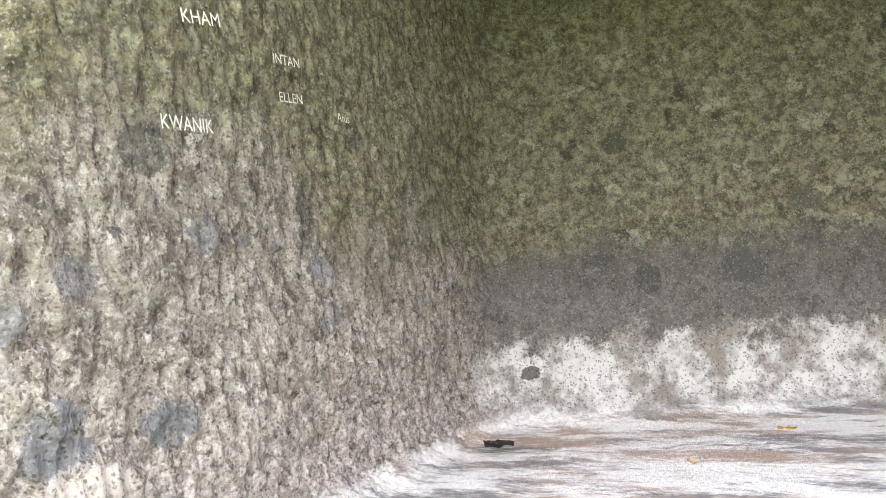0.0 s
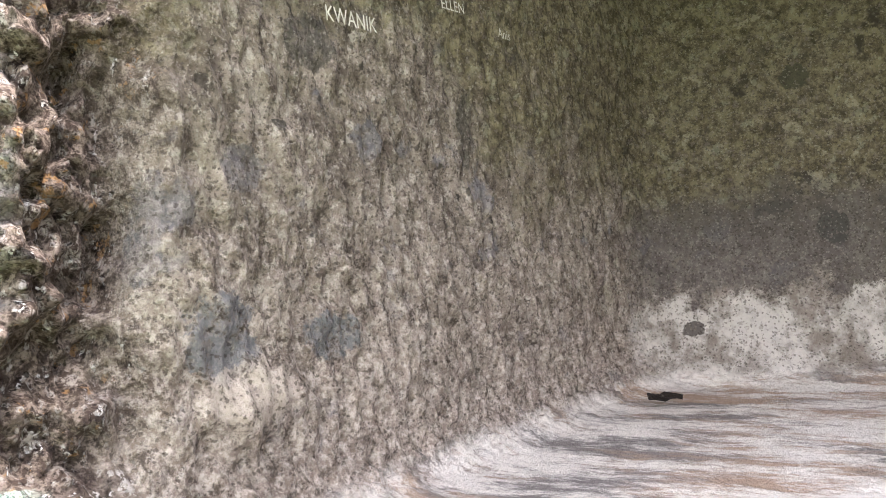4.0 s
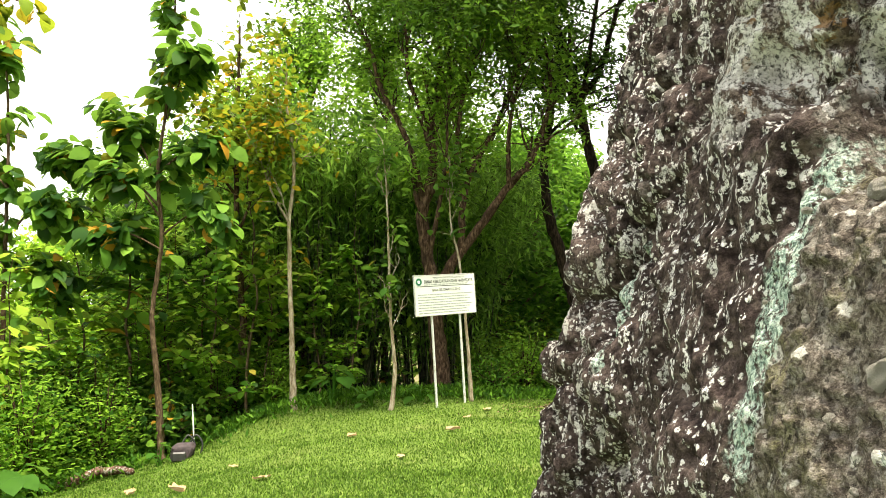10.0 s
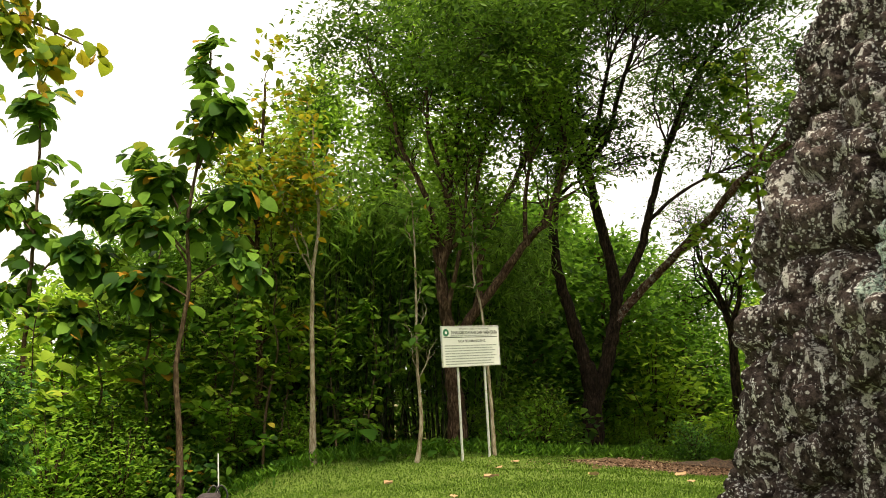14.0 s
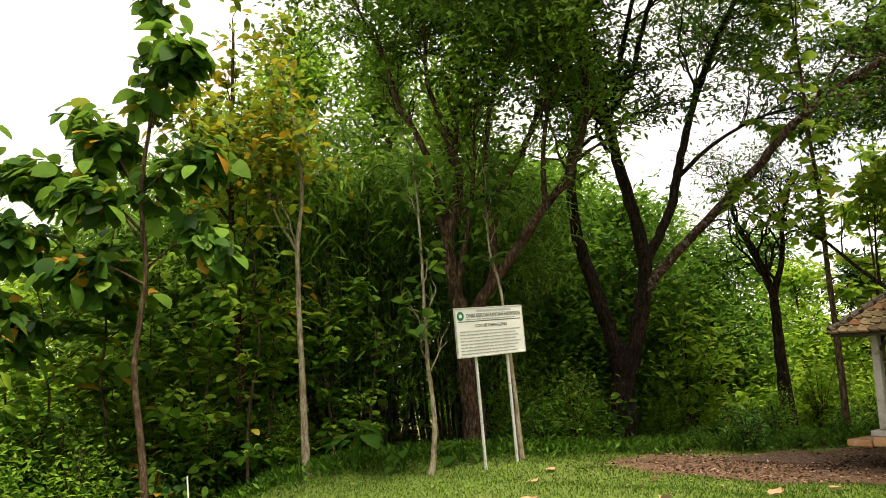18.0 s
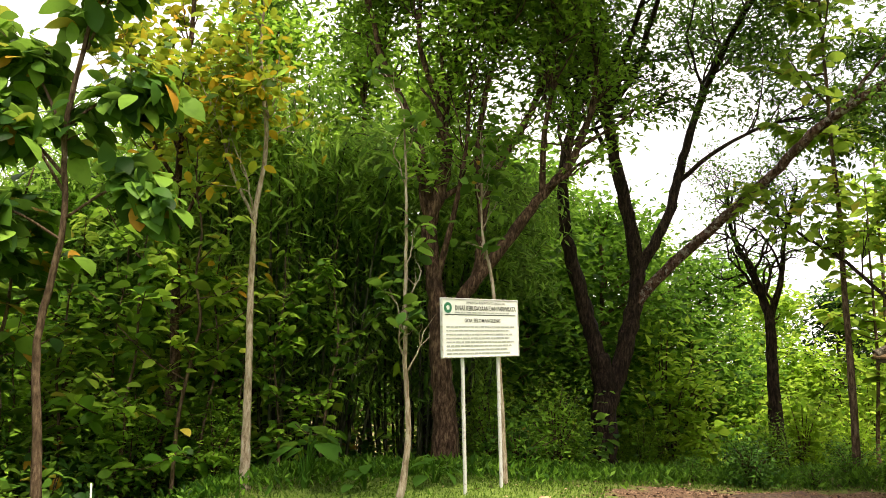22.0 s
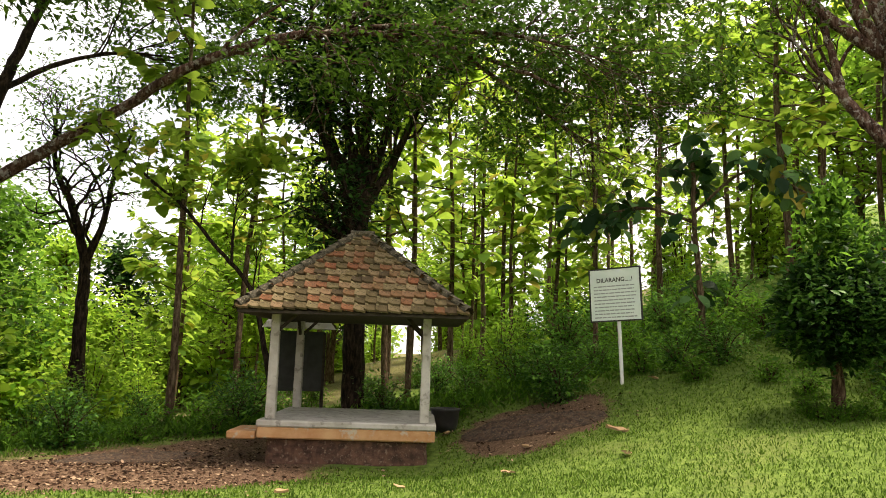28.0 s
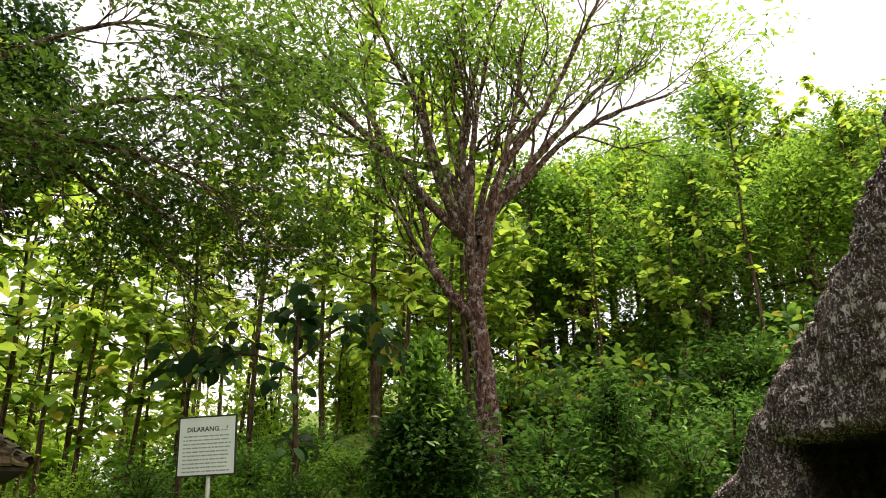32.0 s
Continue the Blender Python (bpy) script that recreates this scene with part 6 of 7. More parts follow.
SHRUBS = [
    shrub_thing(51, "shrub", "dense dark green understorey shrub", 14, 1.7, 0.9, 1700, 0.13, 0.5, "leaf_bush", "understorey shrubs", x=-6, y=20),
    shrub_thing(52, "shrub", "mid-green leafy understorey shrub", 14, 2.3, 1.0, 2300, 0.13, 0.48, "leaf_bright", "understorey shrubs", x=-8, y=19),
    shrub_thing(53, "shrub", "broad-leaved understorey shrub with large leaves", 12, 1.6, 0.9, 620, 0.20, 0.62, "leaf_teak", "understorey shrubs", True, x=-9.5, y=18),
    shrub_thing(54, "shrub", "low ferny green shrub at the wood's edge", 16, 0.8, 0.7, 1100, 0.14, 0.35, "leaf_fresh", "understorey shrubs", x=-3.5, y=19.5),
]
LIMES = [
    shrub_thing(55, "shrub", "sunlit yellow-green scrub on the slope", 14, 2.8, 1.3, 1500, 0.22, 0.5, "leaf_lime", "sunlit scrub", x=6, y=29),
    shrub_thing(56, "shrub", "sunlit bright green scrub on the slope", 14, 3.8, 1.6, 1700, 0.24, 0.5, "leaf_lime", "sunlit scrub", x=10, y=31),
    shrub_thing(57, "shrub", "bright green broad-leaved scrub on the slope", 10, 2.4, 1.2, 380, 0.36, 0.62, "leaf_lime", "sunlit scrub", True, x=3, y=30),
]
_r = random.Random(5)
scatter(SHRUBS[1:], spots_in(_r, 70, lambda x, y: lawn_edge(x) + 0.7 < y < lawn_edge(x) + 6 and not (-3.0 < x < 1.6 and y < 21.8), -15, 4, 9, 25, 0.95), _r)
scatter(SHRUBS[:2] + SHRUBS[3:], spots_in(_r, 46, lambda x, y: lawn_edge(x) + 0.8 < y < lawn_edge(x) + 9 and math.hypot(x - 10, y - 13.6) > 2.7 and not (3.2 < x < 6.6 and y < 23.4), 4, 24, 8, 28, 1.3), _r, 0.5, 0.95)
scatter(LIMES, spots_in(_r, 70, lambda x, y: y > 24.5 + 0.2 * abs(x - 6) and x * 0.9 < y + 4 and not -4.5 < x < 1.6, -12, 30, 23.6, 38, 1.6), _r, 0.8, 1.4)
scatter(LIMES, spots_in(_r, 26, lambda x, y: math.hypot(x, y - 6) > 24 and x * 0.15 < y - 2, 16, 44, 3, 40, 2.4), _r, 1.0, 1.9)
scatter(SHRUBS[:2] + LIMES[:1], spots_in(_r, 26, lambda x, y: lawn_edge(x) + 4 < y < lawn_edge(x) + 13, -20, -3, 9, 32, 1.5), _r, 1.4, 2.3)


def bamboo_clump(seed, x, y, n, height, spread, leaves):
    rng = np.random.default_rng(seed)
    top = thing("bamboo_clump", stand(x, y), "dense dark bamboo clump with many upright culms", "bamboo", "bamboo clumps")
    A, D = [], []
    tubes = []
    for i in range(n):
        az, o = rng.uniform(0, 2 * math.pi), spread * math.sqrt(rng.uniform(0, 1))
        b = np.array([math.cos(az) * o, math.sin(az) * o, -0.3])
        h = height * rng.uniform(0.65, 1.05)
        lean = rng.uniform(0.05, 0.22)
        e = b + np.array([math.cos(az) * h * lean, math.sin(az) * h * lean, h])
        tip = e + np.array([math.cos(az) * h * 0.22, math.sin(az) * h * 0.22, -h * 0.02])
        path = curve([b, b + (e - b) * 0.5 + [0, 0, h * 0.03], e, tip], 5)
        tubes.append((path, np.linspace(0.038, 0.006, len(path)), 0))
        for t in np.linspace(0.30, 1, 28):
            A.append(path[int(t * (len(path) - 1))] + rng.standard_normal(3) * [0.35, 0.35, 0.2])
            D.append(np.array([rng.normal(), rng.normal(), -0.5]))
    for w in tubes:
        tube_part("culm", [w], MAT["bamboo"], top, 6)
    A, D = np.array(A), np.array(D)
    pos, ax, nr, L = sprays(rng, A, D, max(1, leaves // len(A)), 0.26, 0.36, 0.16, 0.8, 0.5)
    put_mesh("foliage", leaf_mesh("foliage", pos, ax, nr, L, L * 0.19, MAT["leaf_bamboo"]), top)
    return top


_b = bamboo_clump(61, -2.2, 22.0, 64, 8.2, 1.45, 20000)
copy_thing(_b, scaled(stand(0.9, 23.6, 140), 0.9))
copy_thing(_b, scaled(stand(-5.2, 24.5, 70), 1.1))
# further clumps added at the back to block light from behind
for x, y, a, k in ((-3.2, 26.8, 310, 1.05), (-7.8, 25.5, 250, 1.0)):
    copy_thing(_b, scaled(stand(x, y, a), k))


def wood_tree(seed, label, height, radius, leaves, mat, x, y, leaf=0.34, bare=0.25):
    rng = np.random.default_rng(seed)
    top = thing("tree", stand(x, y), label, "tree", "distant trees")
    trunk = limb_line([(0, 0, -0.5), (0.1, 0.1, height * 0.3), (0.0, 0.2, height * 0.6), (0.1, 0.1, height * 0.9)], 0.16, 0.04, rng)
    tubes = [(trunk[0], trunk[1], 1)]
    A, D = [], []
    for i in range(34):
        a = rng.uniform(bare, 1.0)
        q = np.array([0, 0.1, height * a * 0.85])
        az = rng.uniform(0, 2 * math.pi)
        o = radius * math.sin(math.pi * min(1, 0.25 + 0.75 * a)) * rng.uniform(0.5, 1.0) + 0.3
        e = q + np.array([math.cos(az) * o, math.sin(az) * o, height * 0.15 * rng.uniform(0.2, 1)])
        path = curve([q, (q + e) / 2 + [0, 0, -0.1], e], 3)
        tubes.append((path, np.linspace(0.05, 0.012, len(path)), 0))
        for t in (0.5, 0.7, 0.85, 1.0):
            A.append(q + (e - q) * t)
            D.append(unit(e - q))
    put_mesh("trunk", mesh_of("trunk", *tube_data(*tubes[0][:2], 8), MAT["teak_bark"], True), top)
    tagged(tube_part("branch", tubes[1:], MAT["teak_bark"], top, 5), kind="stuff")
    A, D = np.array(A), np.array(D)
    pos, ax, nr, L = sprays(rng, A, D, leaves // len(A), 0.14 * radius + 0.15, leaf, 0.5, 0.6, 0.2)
    put_mesh("crown", leaf_mesh("crown", pos, ax, nr, L, L * 0.5, MAT[mat]), top)
    return top


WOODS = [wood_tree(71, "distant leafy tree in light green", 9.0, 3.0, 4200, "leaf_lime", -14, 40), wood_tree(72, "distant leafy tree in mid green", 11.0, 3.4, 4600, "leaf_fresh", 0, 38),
         wood_tree(73, "distant slim tree in dark green", 8.0, 2.2, 3400, "leaf_dark", 22, 36)]
_r = random.Random(9)
scatter(WOODS, spots_in(_r, 34, lambda x, y: math.hypot(x, y - 6) > 29 and not -6.5 < x < 2.5, -34, 40, 22, 58, 4.0), _r, 0.6, 1.0)
scatter(WOODS[:2], spots_in(_r, 9, lambda x, y: x - 6 < 0.9 * (y - 20) and x > 4, 3, 22, 29.0, 38, 3.4), _r, 0.55, 0.85)
scatter(WOODS[:2], spots_in(_r, 16, lambda x, y: lawn_edge(x) + 8 < y, -17, -4, 18, 30, 2.8), _r, 0.6, 0.85)
# tall feathery trees rising behind the bamboo
TALL = wood_tree(78, "tall feathery tree behind the bamboo", 14.5, 2.6, 9000, "leaf_bright", -3.4, 25.0, 0.24, 0.45)
copy_thing(TALL, scaled(stand(-5.9, 26.5, 120), 0.88))
copy_thing(TALL, scaled(stand(-0.8, 26.0, 220), 1.0))
copy_thing(TALL, scaled(stand(1.6, 28.5, 20), 1.05))
for x, y, k in ((4.6, 33.0, 0.80), (7.2, 35.5, 0.95), (9.6, 38.0, 0.95), (12.4, 35.0, 0.75), (6.0, 40.0, 1.1), (2.9, 30.5, 0.85)):
    copy_thing(TALL, scaled(stand(x, y, 50 * x), k))
for x, y, k in ((3.4, 28.0, 1.0), (5.4, 30.0, 1.15), (7.6, 28.8, 0.95), (9.4, 31.5, 1.0), (6.4, 33.5, 1.25), (11.6, 30.0, 0.80)):
    copy_thing(WOODS[1], scaled(stand(x, y, 70 * x), k))
# the wooded slope to the south-east
HILL = [wood_tree(75, "slope tree with fine fresh green foliage", 7.0, 2.3, 6500, "leaf_fresh", 19.5, -2.0, 0.16), wood_tree(76, "slope tree with yellow-green foliage", 7.6, 2.0, 6000, "leaf_fresh", 21.0, 1.5, 0.17, 0.35),
        wood_tree(77, "slope tree with light fine foliage and vines", 6.4, 2.2, 5600, "leaf_bright", 18.0, -4.5, 0.18, 0.15)]
scatter(HILL, spots_in(_r, 34, lambda x, y: x > 17.5 and y < 6.5, 15, 36, -16, 8, 2.2), _r, 0.95, 1.45)
scatter(TEAKS, spots_in(_r, 30, lambda x, y: x > 14.5, 14.5, 27, -6, 5.0, 1.6), _r, 0.45, 0.72)
scatter([SHRUBS[3]], spots_in(_r, 40, lambda x, y: math.hypot(x - 13.7, y - 5.5) > 0.8 and math.hypot(x - 10.45, y - 5.5) > 1.2, 9, 16, -1, 8.2, 0.8), _r, 0.35, 0.7)
scatter([SHRUBS[0], SHRUBS[2]], spots_in(_r, 34, lambda x, y: x > 13.5 - 0.3 * y and math.hypot(x - 13.7, y - 5.5) > 1.5, 10.5, 24, -5, 5.0, 1.2), _r, 0.8, 1.5)


scatter([SHRUBS[0]], spots_in(_r, 38, lambda x, y: x > 12.4 - 0.35 * y and math.hypot(x - 13.7, y - 5.5) > 1.3, 11.0, 21, -3, 6.4, 1.05), _r, 0.6, 1.15)


scatter([SHRUBS[0], SHRUBS[3]], [(15.2, 9.6), (16.4, 10.6), (15.8, 8.6), (17.2, 9.4), (14.8, 11.2), (16.8, 12.0), (17.8, 11.0), (14.6, 8.2), (18.4, 9.8), (15.9, 12.9)], _r, 0.8, 1.3)


# ---- clipped bush, boulder and small plants ----
def clipped_bush():
    rng = np.random.default_rng(81)
    x, y = 9.36, 7.0
    top = thing("clipped_shrub", stand(x, y), "round clipped evergreen shrub on a short stem", "shrub")
    v, f = tube_data(curve([(0, 0, -0.3), (0.03, 0, 0.4), (0, 0.02, 1.0), (0, 0, 1.6)], 4), np.linspace(0.10, 0.06, 13), 9, 0.08, rng)
    put_mesh("trunk", mesh_of("trunk", v, f, MAT["brown_bark"], True), top)
    tubes, A, D = [], [], []
    for i in range(420):
        d = unit(rng.standard_normal(3))
        r = rng.uniform(0.62, 1.0)
        q = np.array([0, 0, 1.52]) + d * np.array([0.74, 0.74, 0.72]) * r * (1 + 0.12 * math.sin(5 * d[0] + 3 * d[1] + 4 * d[2]) + 0.05 * rng.standard_normal())
        A.append(q)
        D.append(d)
        if i % 6 == 0:
            tubes.append((np.array([[0, 0, 1.1], q * 0.5 + [0, 0, 0.6], q]), np.array([0.02, 0.012, 0.004]), 0))
    tagged(tube_part("twig", tubes, MAT["brown_bark"], top, 4), kind="stuff")
    pos, ax, nr, L = sprays(rng, np.array(A), np.array(D), 24, 0.10, 0.125, 0.5, 1.0, 0.05)
    put_mesh("foliage", leaf_mesh("foliage", pos, ax, nr, L, L * 0.5, MAT["leaf_clipped"]), top, "glossy small evergreen leaves")
    A = np.array([[a * (1.15 - b), c * (1.15 - b), 2.0 + 1.15 * b] for a, b, c in zip(rng.normal(0, 0.27, 150), rng.uniform(0, 1, 150) ** 1.2, rng.normal(0, 0.27, 150))])
    pos, ax, nr, L = sprays(rng, A, np.tile([0, 0, 1.0], (150, 1)), 13, 0.09, 0.12, 0.5, 1.0, -0.3)
    put_mesh("new_growth", leaf_mesh("new_growth", pos, ax, nr, L, L * 0.5, MAT["leaf_fresh"]), top, "fresh light green shoots on top")


clipped_bush()


def boulder(seed, place, sx, sy, sz, label):
    bm = bmesh.new()
    bmesh.ops.create_icosphere(bm, subdivisions=5, radius=1.0)
    V = np.array([v.co for v in bm.verts])
    k = 1 + 0.25 * fractal(V, 1.4, 3, seed) + 0.07 * fractal(V, 6, 3, seed + 3)
    for v, s in zip(bm.verts, k):
        c = v.co * s
        v.co = Vector((c.x * sx, c.y * sy, max(c.z, -0.5) * sz))
    ob = part("boulder", bm, MAT["dark_rock"], None, place=place, smooth=False)
    return tagged(ob, label, "boulder")


boulder(3, pose(10.6, 5.5, gz(10.6, 5.5) + 0.15, 0, 0, 8), 0.50, 0.68, 0.52, "dark weathered boulder lying on the grass")


def grass_stuff():
    rng = np.random.default_rng(91)
    n = 330000
    # denser near the walk
    az, r = rng.uniform(-1.05, 2.2, n), 0.4 + 17.5 * rng.uniform(0, 1, n) ** 0.9
    x, y = -1.7 + np.sin(az) * r, 5.2 + np.cos(az) * r
    bare = (((x - 5.6) * 0.30) ** 2 + ((y - 15.6) * 0.42) ** 2 < 0.85) | (((x - 10.2) * 0.55) ** 2 + ((y - 11.6) * 0.75) ** 2 < 0.8) | ((x > 0.0) & (x < 8.2) & (y < 3.9))
    pav = (np.abs((x - 8.5) * 0.48 - (y - 14.1) * 0.877) < 1.4) & (np.abs((x - 8.5) * 0.877 + (y - 14.1) * 0.48) < 1.45)
    ok = ~bare & ~pav & (y < lawn_edge(x) + 1.2)
    x, y = x[ok], y[ok]
    z = ground_z(x, y)
    m = len(x)
    ax = rng.standard_normal((m, 3)) * 0.55
    ax[:, 2] = 1.0
    L = rng.uniform(0.020, 0.055, m) * (1 + 0.35 * np.clip((np.hypot(x + 1.7, y - 5.2) - 6) / 8, 0, 1))
    nr = rng.standard_normal((m, 3))
    me = leaf_mesh("lawn_grass", np.stack([x, y, z - 0.005], -1), ax, nr, L, L * 0.22 + 0.004, MAT["grass"])
    tagged(put_mesh("lawn_grass", me), "short bright green lawn grass", "grass", kind="stuff")
    # taller weeds at the wood's edge
    n = 30000
    x = rng.uniform(-13, 17, n)
    y = lawn_edge(x) + rng.normal(0.9, 0.8, n)
    d = np.hypot(x - 8.5, y - 14.1) > 1.9
    x, y = x[d], y[d]
    m = len(x)
    ax = rng.standard_normal((m, 3)) * 0.7
    ax[:, 2] = 0.8
    L = rng.uniform(0.07, 0.20, m)
    me = leaf_mesh("edge_weeds", np.stack([x, y, ground_z(x, y) + rng.uniform(0, 0.25, m)], -1), ax, rng.standard_normal((m, 3)), L, L * 0.3, MAT["leaf_fresh"])
    tagged(put_mesh("edge_weeds", me), "tangled low weeds along the wood's edge", "weeds", kind="stuff")


grass_stuff()

# ---- lesser plants ----
def leafy_clump(seed, name, x, y, stems, leaves, leaf_len, height, label, mat="leaf_teak"):
    """A low plant with a few very large leaves on stalks."""
    rng = np.random.default_rng(seed)
    top = thing(name, stand(x, y), label, "plant")
    for i in range(leaves):
        az, out = rng.uniform(0, 2 * math.pi), rng.uniform(0.05, 0.35)
        h = height * rng.uniform(0.3, 1.0)
        q = np.array([math.cos(az) * out, math.sin(az) * out, h])
        path = curve([np.array([0, 0, -0.1]), q * [0.4, 0.4, 0.7], q], 3)
        tube_part("stalk", [(path, np.linspace(0.016, 0.008, len(path)), 0)], MAT["leaf_fresh"], top)
        ax = np.array([[math.cos(az), math.sin(az), rng.uniform(-0.6, 0.1)]])
        L = leaf_len * rng.uniform(0.7, 1.15)
        put_mesh("leaf", leaf_mesh("leaf", q[None], ax, np.array([[0, 0, 1.0]]) + rng.standard_normal((1, 3)) * 0.2, L, L * 0.72, MAT[mat], True, 0.14), top)
    return top


leafy_clump(101, "broad_leaf_plant", -1.85, 16.75, 3, 13, 0.44, 0.95, "low plant with very large green leaves")
leafy_clump(102, "broad_leaf_plant", -5.85, 10.9, 3, 14, 0.42, 0.85, "low plant with large rounded leaves at the lawn's edge")
leafy_clump(103, "broad_leaf_plant", -5.0, 14.95, 3, 7, 0.26, 0.5, "small broad-leaved plant near the backpack")
leafy_clump(104, "broad_leaf_plant", 0.1, 16.6, 3, 9, 0.30, 0.5, "low leafy plant beside the sign posts")
leafy_clump(105, "broad_leaf_plant", -0.95, 16.5, 3, 8, 0.26, 0.45, "low leafy plant under the pale sapling")

# small trees with leafy round heads at the lawn's left edge
def head_tree(seed, x, y, height, radius, label):
    """A thin dark trunk under a round head of drooping leaves."""
    rng = np.random.default_rng(seed)
    top = thing("small_tree", stand(x, y), label, "tree", "small edge trees")
    line = curve([(0, 0, -0.2), (0.04, 0.02, height * 0.3), (-0.02, 0.0, height * 0.6), (0.0, 0.0, height * 0.85)], 5)
    put_mesh("trunk", mesh_of("trunk", *tube_data(line, np.linspace(0.045, 0.02, len(line)), 8, 0.05, rng), MAT["dark_bark"], True), top)
    tubes, A, D = [], [], []
    for i in range(60):
        d = unit(rng.standard_normal(3))
        e = np.array([0, 0, height * 0.66]) + d * np.array([radius, radius, height * 0.34]) * rng.uniform(0.55, 1.05)
        q = line[min(len(line) - 1, int(len(line) * rng.uniform(0.5, 1.0)))]
        tubes.append((np.array([q, (q + e) / 2 + [0, 0, 0.06], e]), np.array([0.014, 0.009, 0.004]), 0))
        A += [q + (e - q) * 0.7, e]
        D += [d, d]
    tagged(tube_part("twig", tubes, MAT["dark_bark"], top, 4), kind="stuff")
    pos, ax, nr, L = sprays(rng, np.array(A), np.array(D), 15, 0.13, 0.13, 0.4, 0.8, 0.35)
    put_mesh("foliage", leaf_mesh("foliage", pos, ax, nr, L, L * 0.42, MAT["leaf_bush"]), top, "fresh pointed drooping leaves")
    return top


head_tree(106, -7.15, 9.65, 2.9, 0.72, "small round-headed tree with drooping fresh leaves")
head_tree(110, -6.4, 10.22, 2.7, 0.48, "slim small tree with a dark round head")
head_tree(111, 12.3, 3.45, 2.5, 0.55, "small green tree with a dark trunk by the rock")
scatter(SHRUBS, [(-8.4, 11.6), (-9.4, 10.6), (-7.4, 13.0), (-9.8, 12.2), (-6.9, 14.2), (-8.3, 13.6), (-10.9, 10.2), (-10.2, 8.6)], random.Random(8), 0.6, 0.95)
limbed_tree(36, (-7.7, 6.1, gz(-7.7, 6.1)), [
    ([(-7.7, 6.1, -1.6), (-7.6, 6.2, 0.6), (-7.3, 6.45, 2.2), (-6.9, 6.7, 3.5), (-6.6, 6.9, 4.5)], 0.06, 0.02),
    ([(-7.2, 6.5, 2.6), (-6.5, 6.9, 3.4), (-5.7, 7.2, 3.85)], 0.025, 0.01),
    ([(-7.3, 6.45, 2.2), (-6.6, 6.8, 2.7), (-5.8, 7.05, 2.95)], 0.025, 0.01),
    ([(-7.3, 6.45, 1.9), (-6.7, 7.0, 2.3), (-6.1, 7.4, 2.35)], 0.025, 0.01),
    ([(-6.9, 6.7, 3.5), (-6.5, 7.0, 4.0), (-6.1, 7.2, 4.3)], 0.025, 0.01),
], MAT["teak_bark"], MAT["leaf_yellow"], BROAD, "young teak leaning over the lawn with blotched leaves", dict(big=True, fold=0.16, spray=dict(count=4, spread=0.13, size=0.26, aspect=0.62, flat=0.9, droop=0.55)), start=0.4, side_n=12, side_len=0.36)

scatter([SHRUBS[0], SHRUBS[3]], [(12.6, 9.6), (12.9, 8.9), (11.9, 9.2), (13.0, 10.4), (11.6, 11.6), (12.3, 12.2), (13.4, 11.4), (10.9, 13.4), (11.7, 13.6), (10.3, 14.6), (9.6, 16.2), (8.6, 17.2), (7.4, 17.9), (6.6, 18.6), (9.3, 17.4), (10.4, 16.6), (12.6, 14.0), (5.6, 19.0), (13.6, 9.9)], random.Random(18), 0.5, 0.85)
scatter([SHRUBS[3]], [(9.2, 6.85), (9.3, 7.25), (9.05, 7.05), (9.55, 6.7)], random.Random(19), 0.28, 0.4)

# a teak bough with large dark hanging leaves, behind the notice
limbed_tree(107, (13.4, 9.3, gz(13.4, 9.3)), [
    ([(13.4, 9.3, 0.2), (13.35, 9.3, 2.0), (13.2, 9.4, 3.8), (13.15, 9.4, 5.2)], 0.07, 0.04),
    ([(13.2, 9.4, 3.9), (13.0, 10.3, 4.2), (12.75, 11.3, 4.05)], 0.035, 0.015),
    ([(13.2, 9.4, 4.1), (13.05, 8.4, 4.8), (13.1, 7.3, 4.3)], 0.035, 0.015),
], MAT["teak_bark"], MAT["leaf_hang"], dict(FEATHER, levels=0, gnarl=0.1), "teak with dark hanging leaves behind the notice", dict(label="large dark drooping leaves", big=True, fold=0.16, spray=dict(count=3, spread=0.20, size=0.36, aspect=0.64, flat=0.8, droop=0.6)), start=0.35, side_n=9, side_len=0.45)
limbed_tree(108, (10.1, 17.9, gz(10.1, 17.9)), [
    ([(10.6, 17.4, -0.5), (10.35, 17.65, 1.2), (10.09, 17.92, 2.42), (9.53, 18.47, 3.28), (9.06, 18.93, 4.03), (8.59, 19.4, 4.52), (8.21, 19.77, 5.03)], 0.06, 0.02),
    ([(9.8, 18.2, 2.9), (9.9, 18.3, 3.8), (10.0, 18.3, 4.8)], 0.035, 0.012),
], MAT["dark_bark"], MAT["leaf_plant"], dict(FEATHER, levels=1), "leaning dark sapling with broad backlit leaves", dict(spray=dict(count=4, spread=0.22, size=0.30, aspect=0.65, flat=0.8)), start=0.3, side_n=9, side_len=0.8)


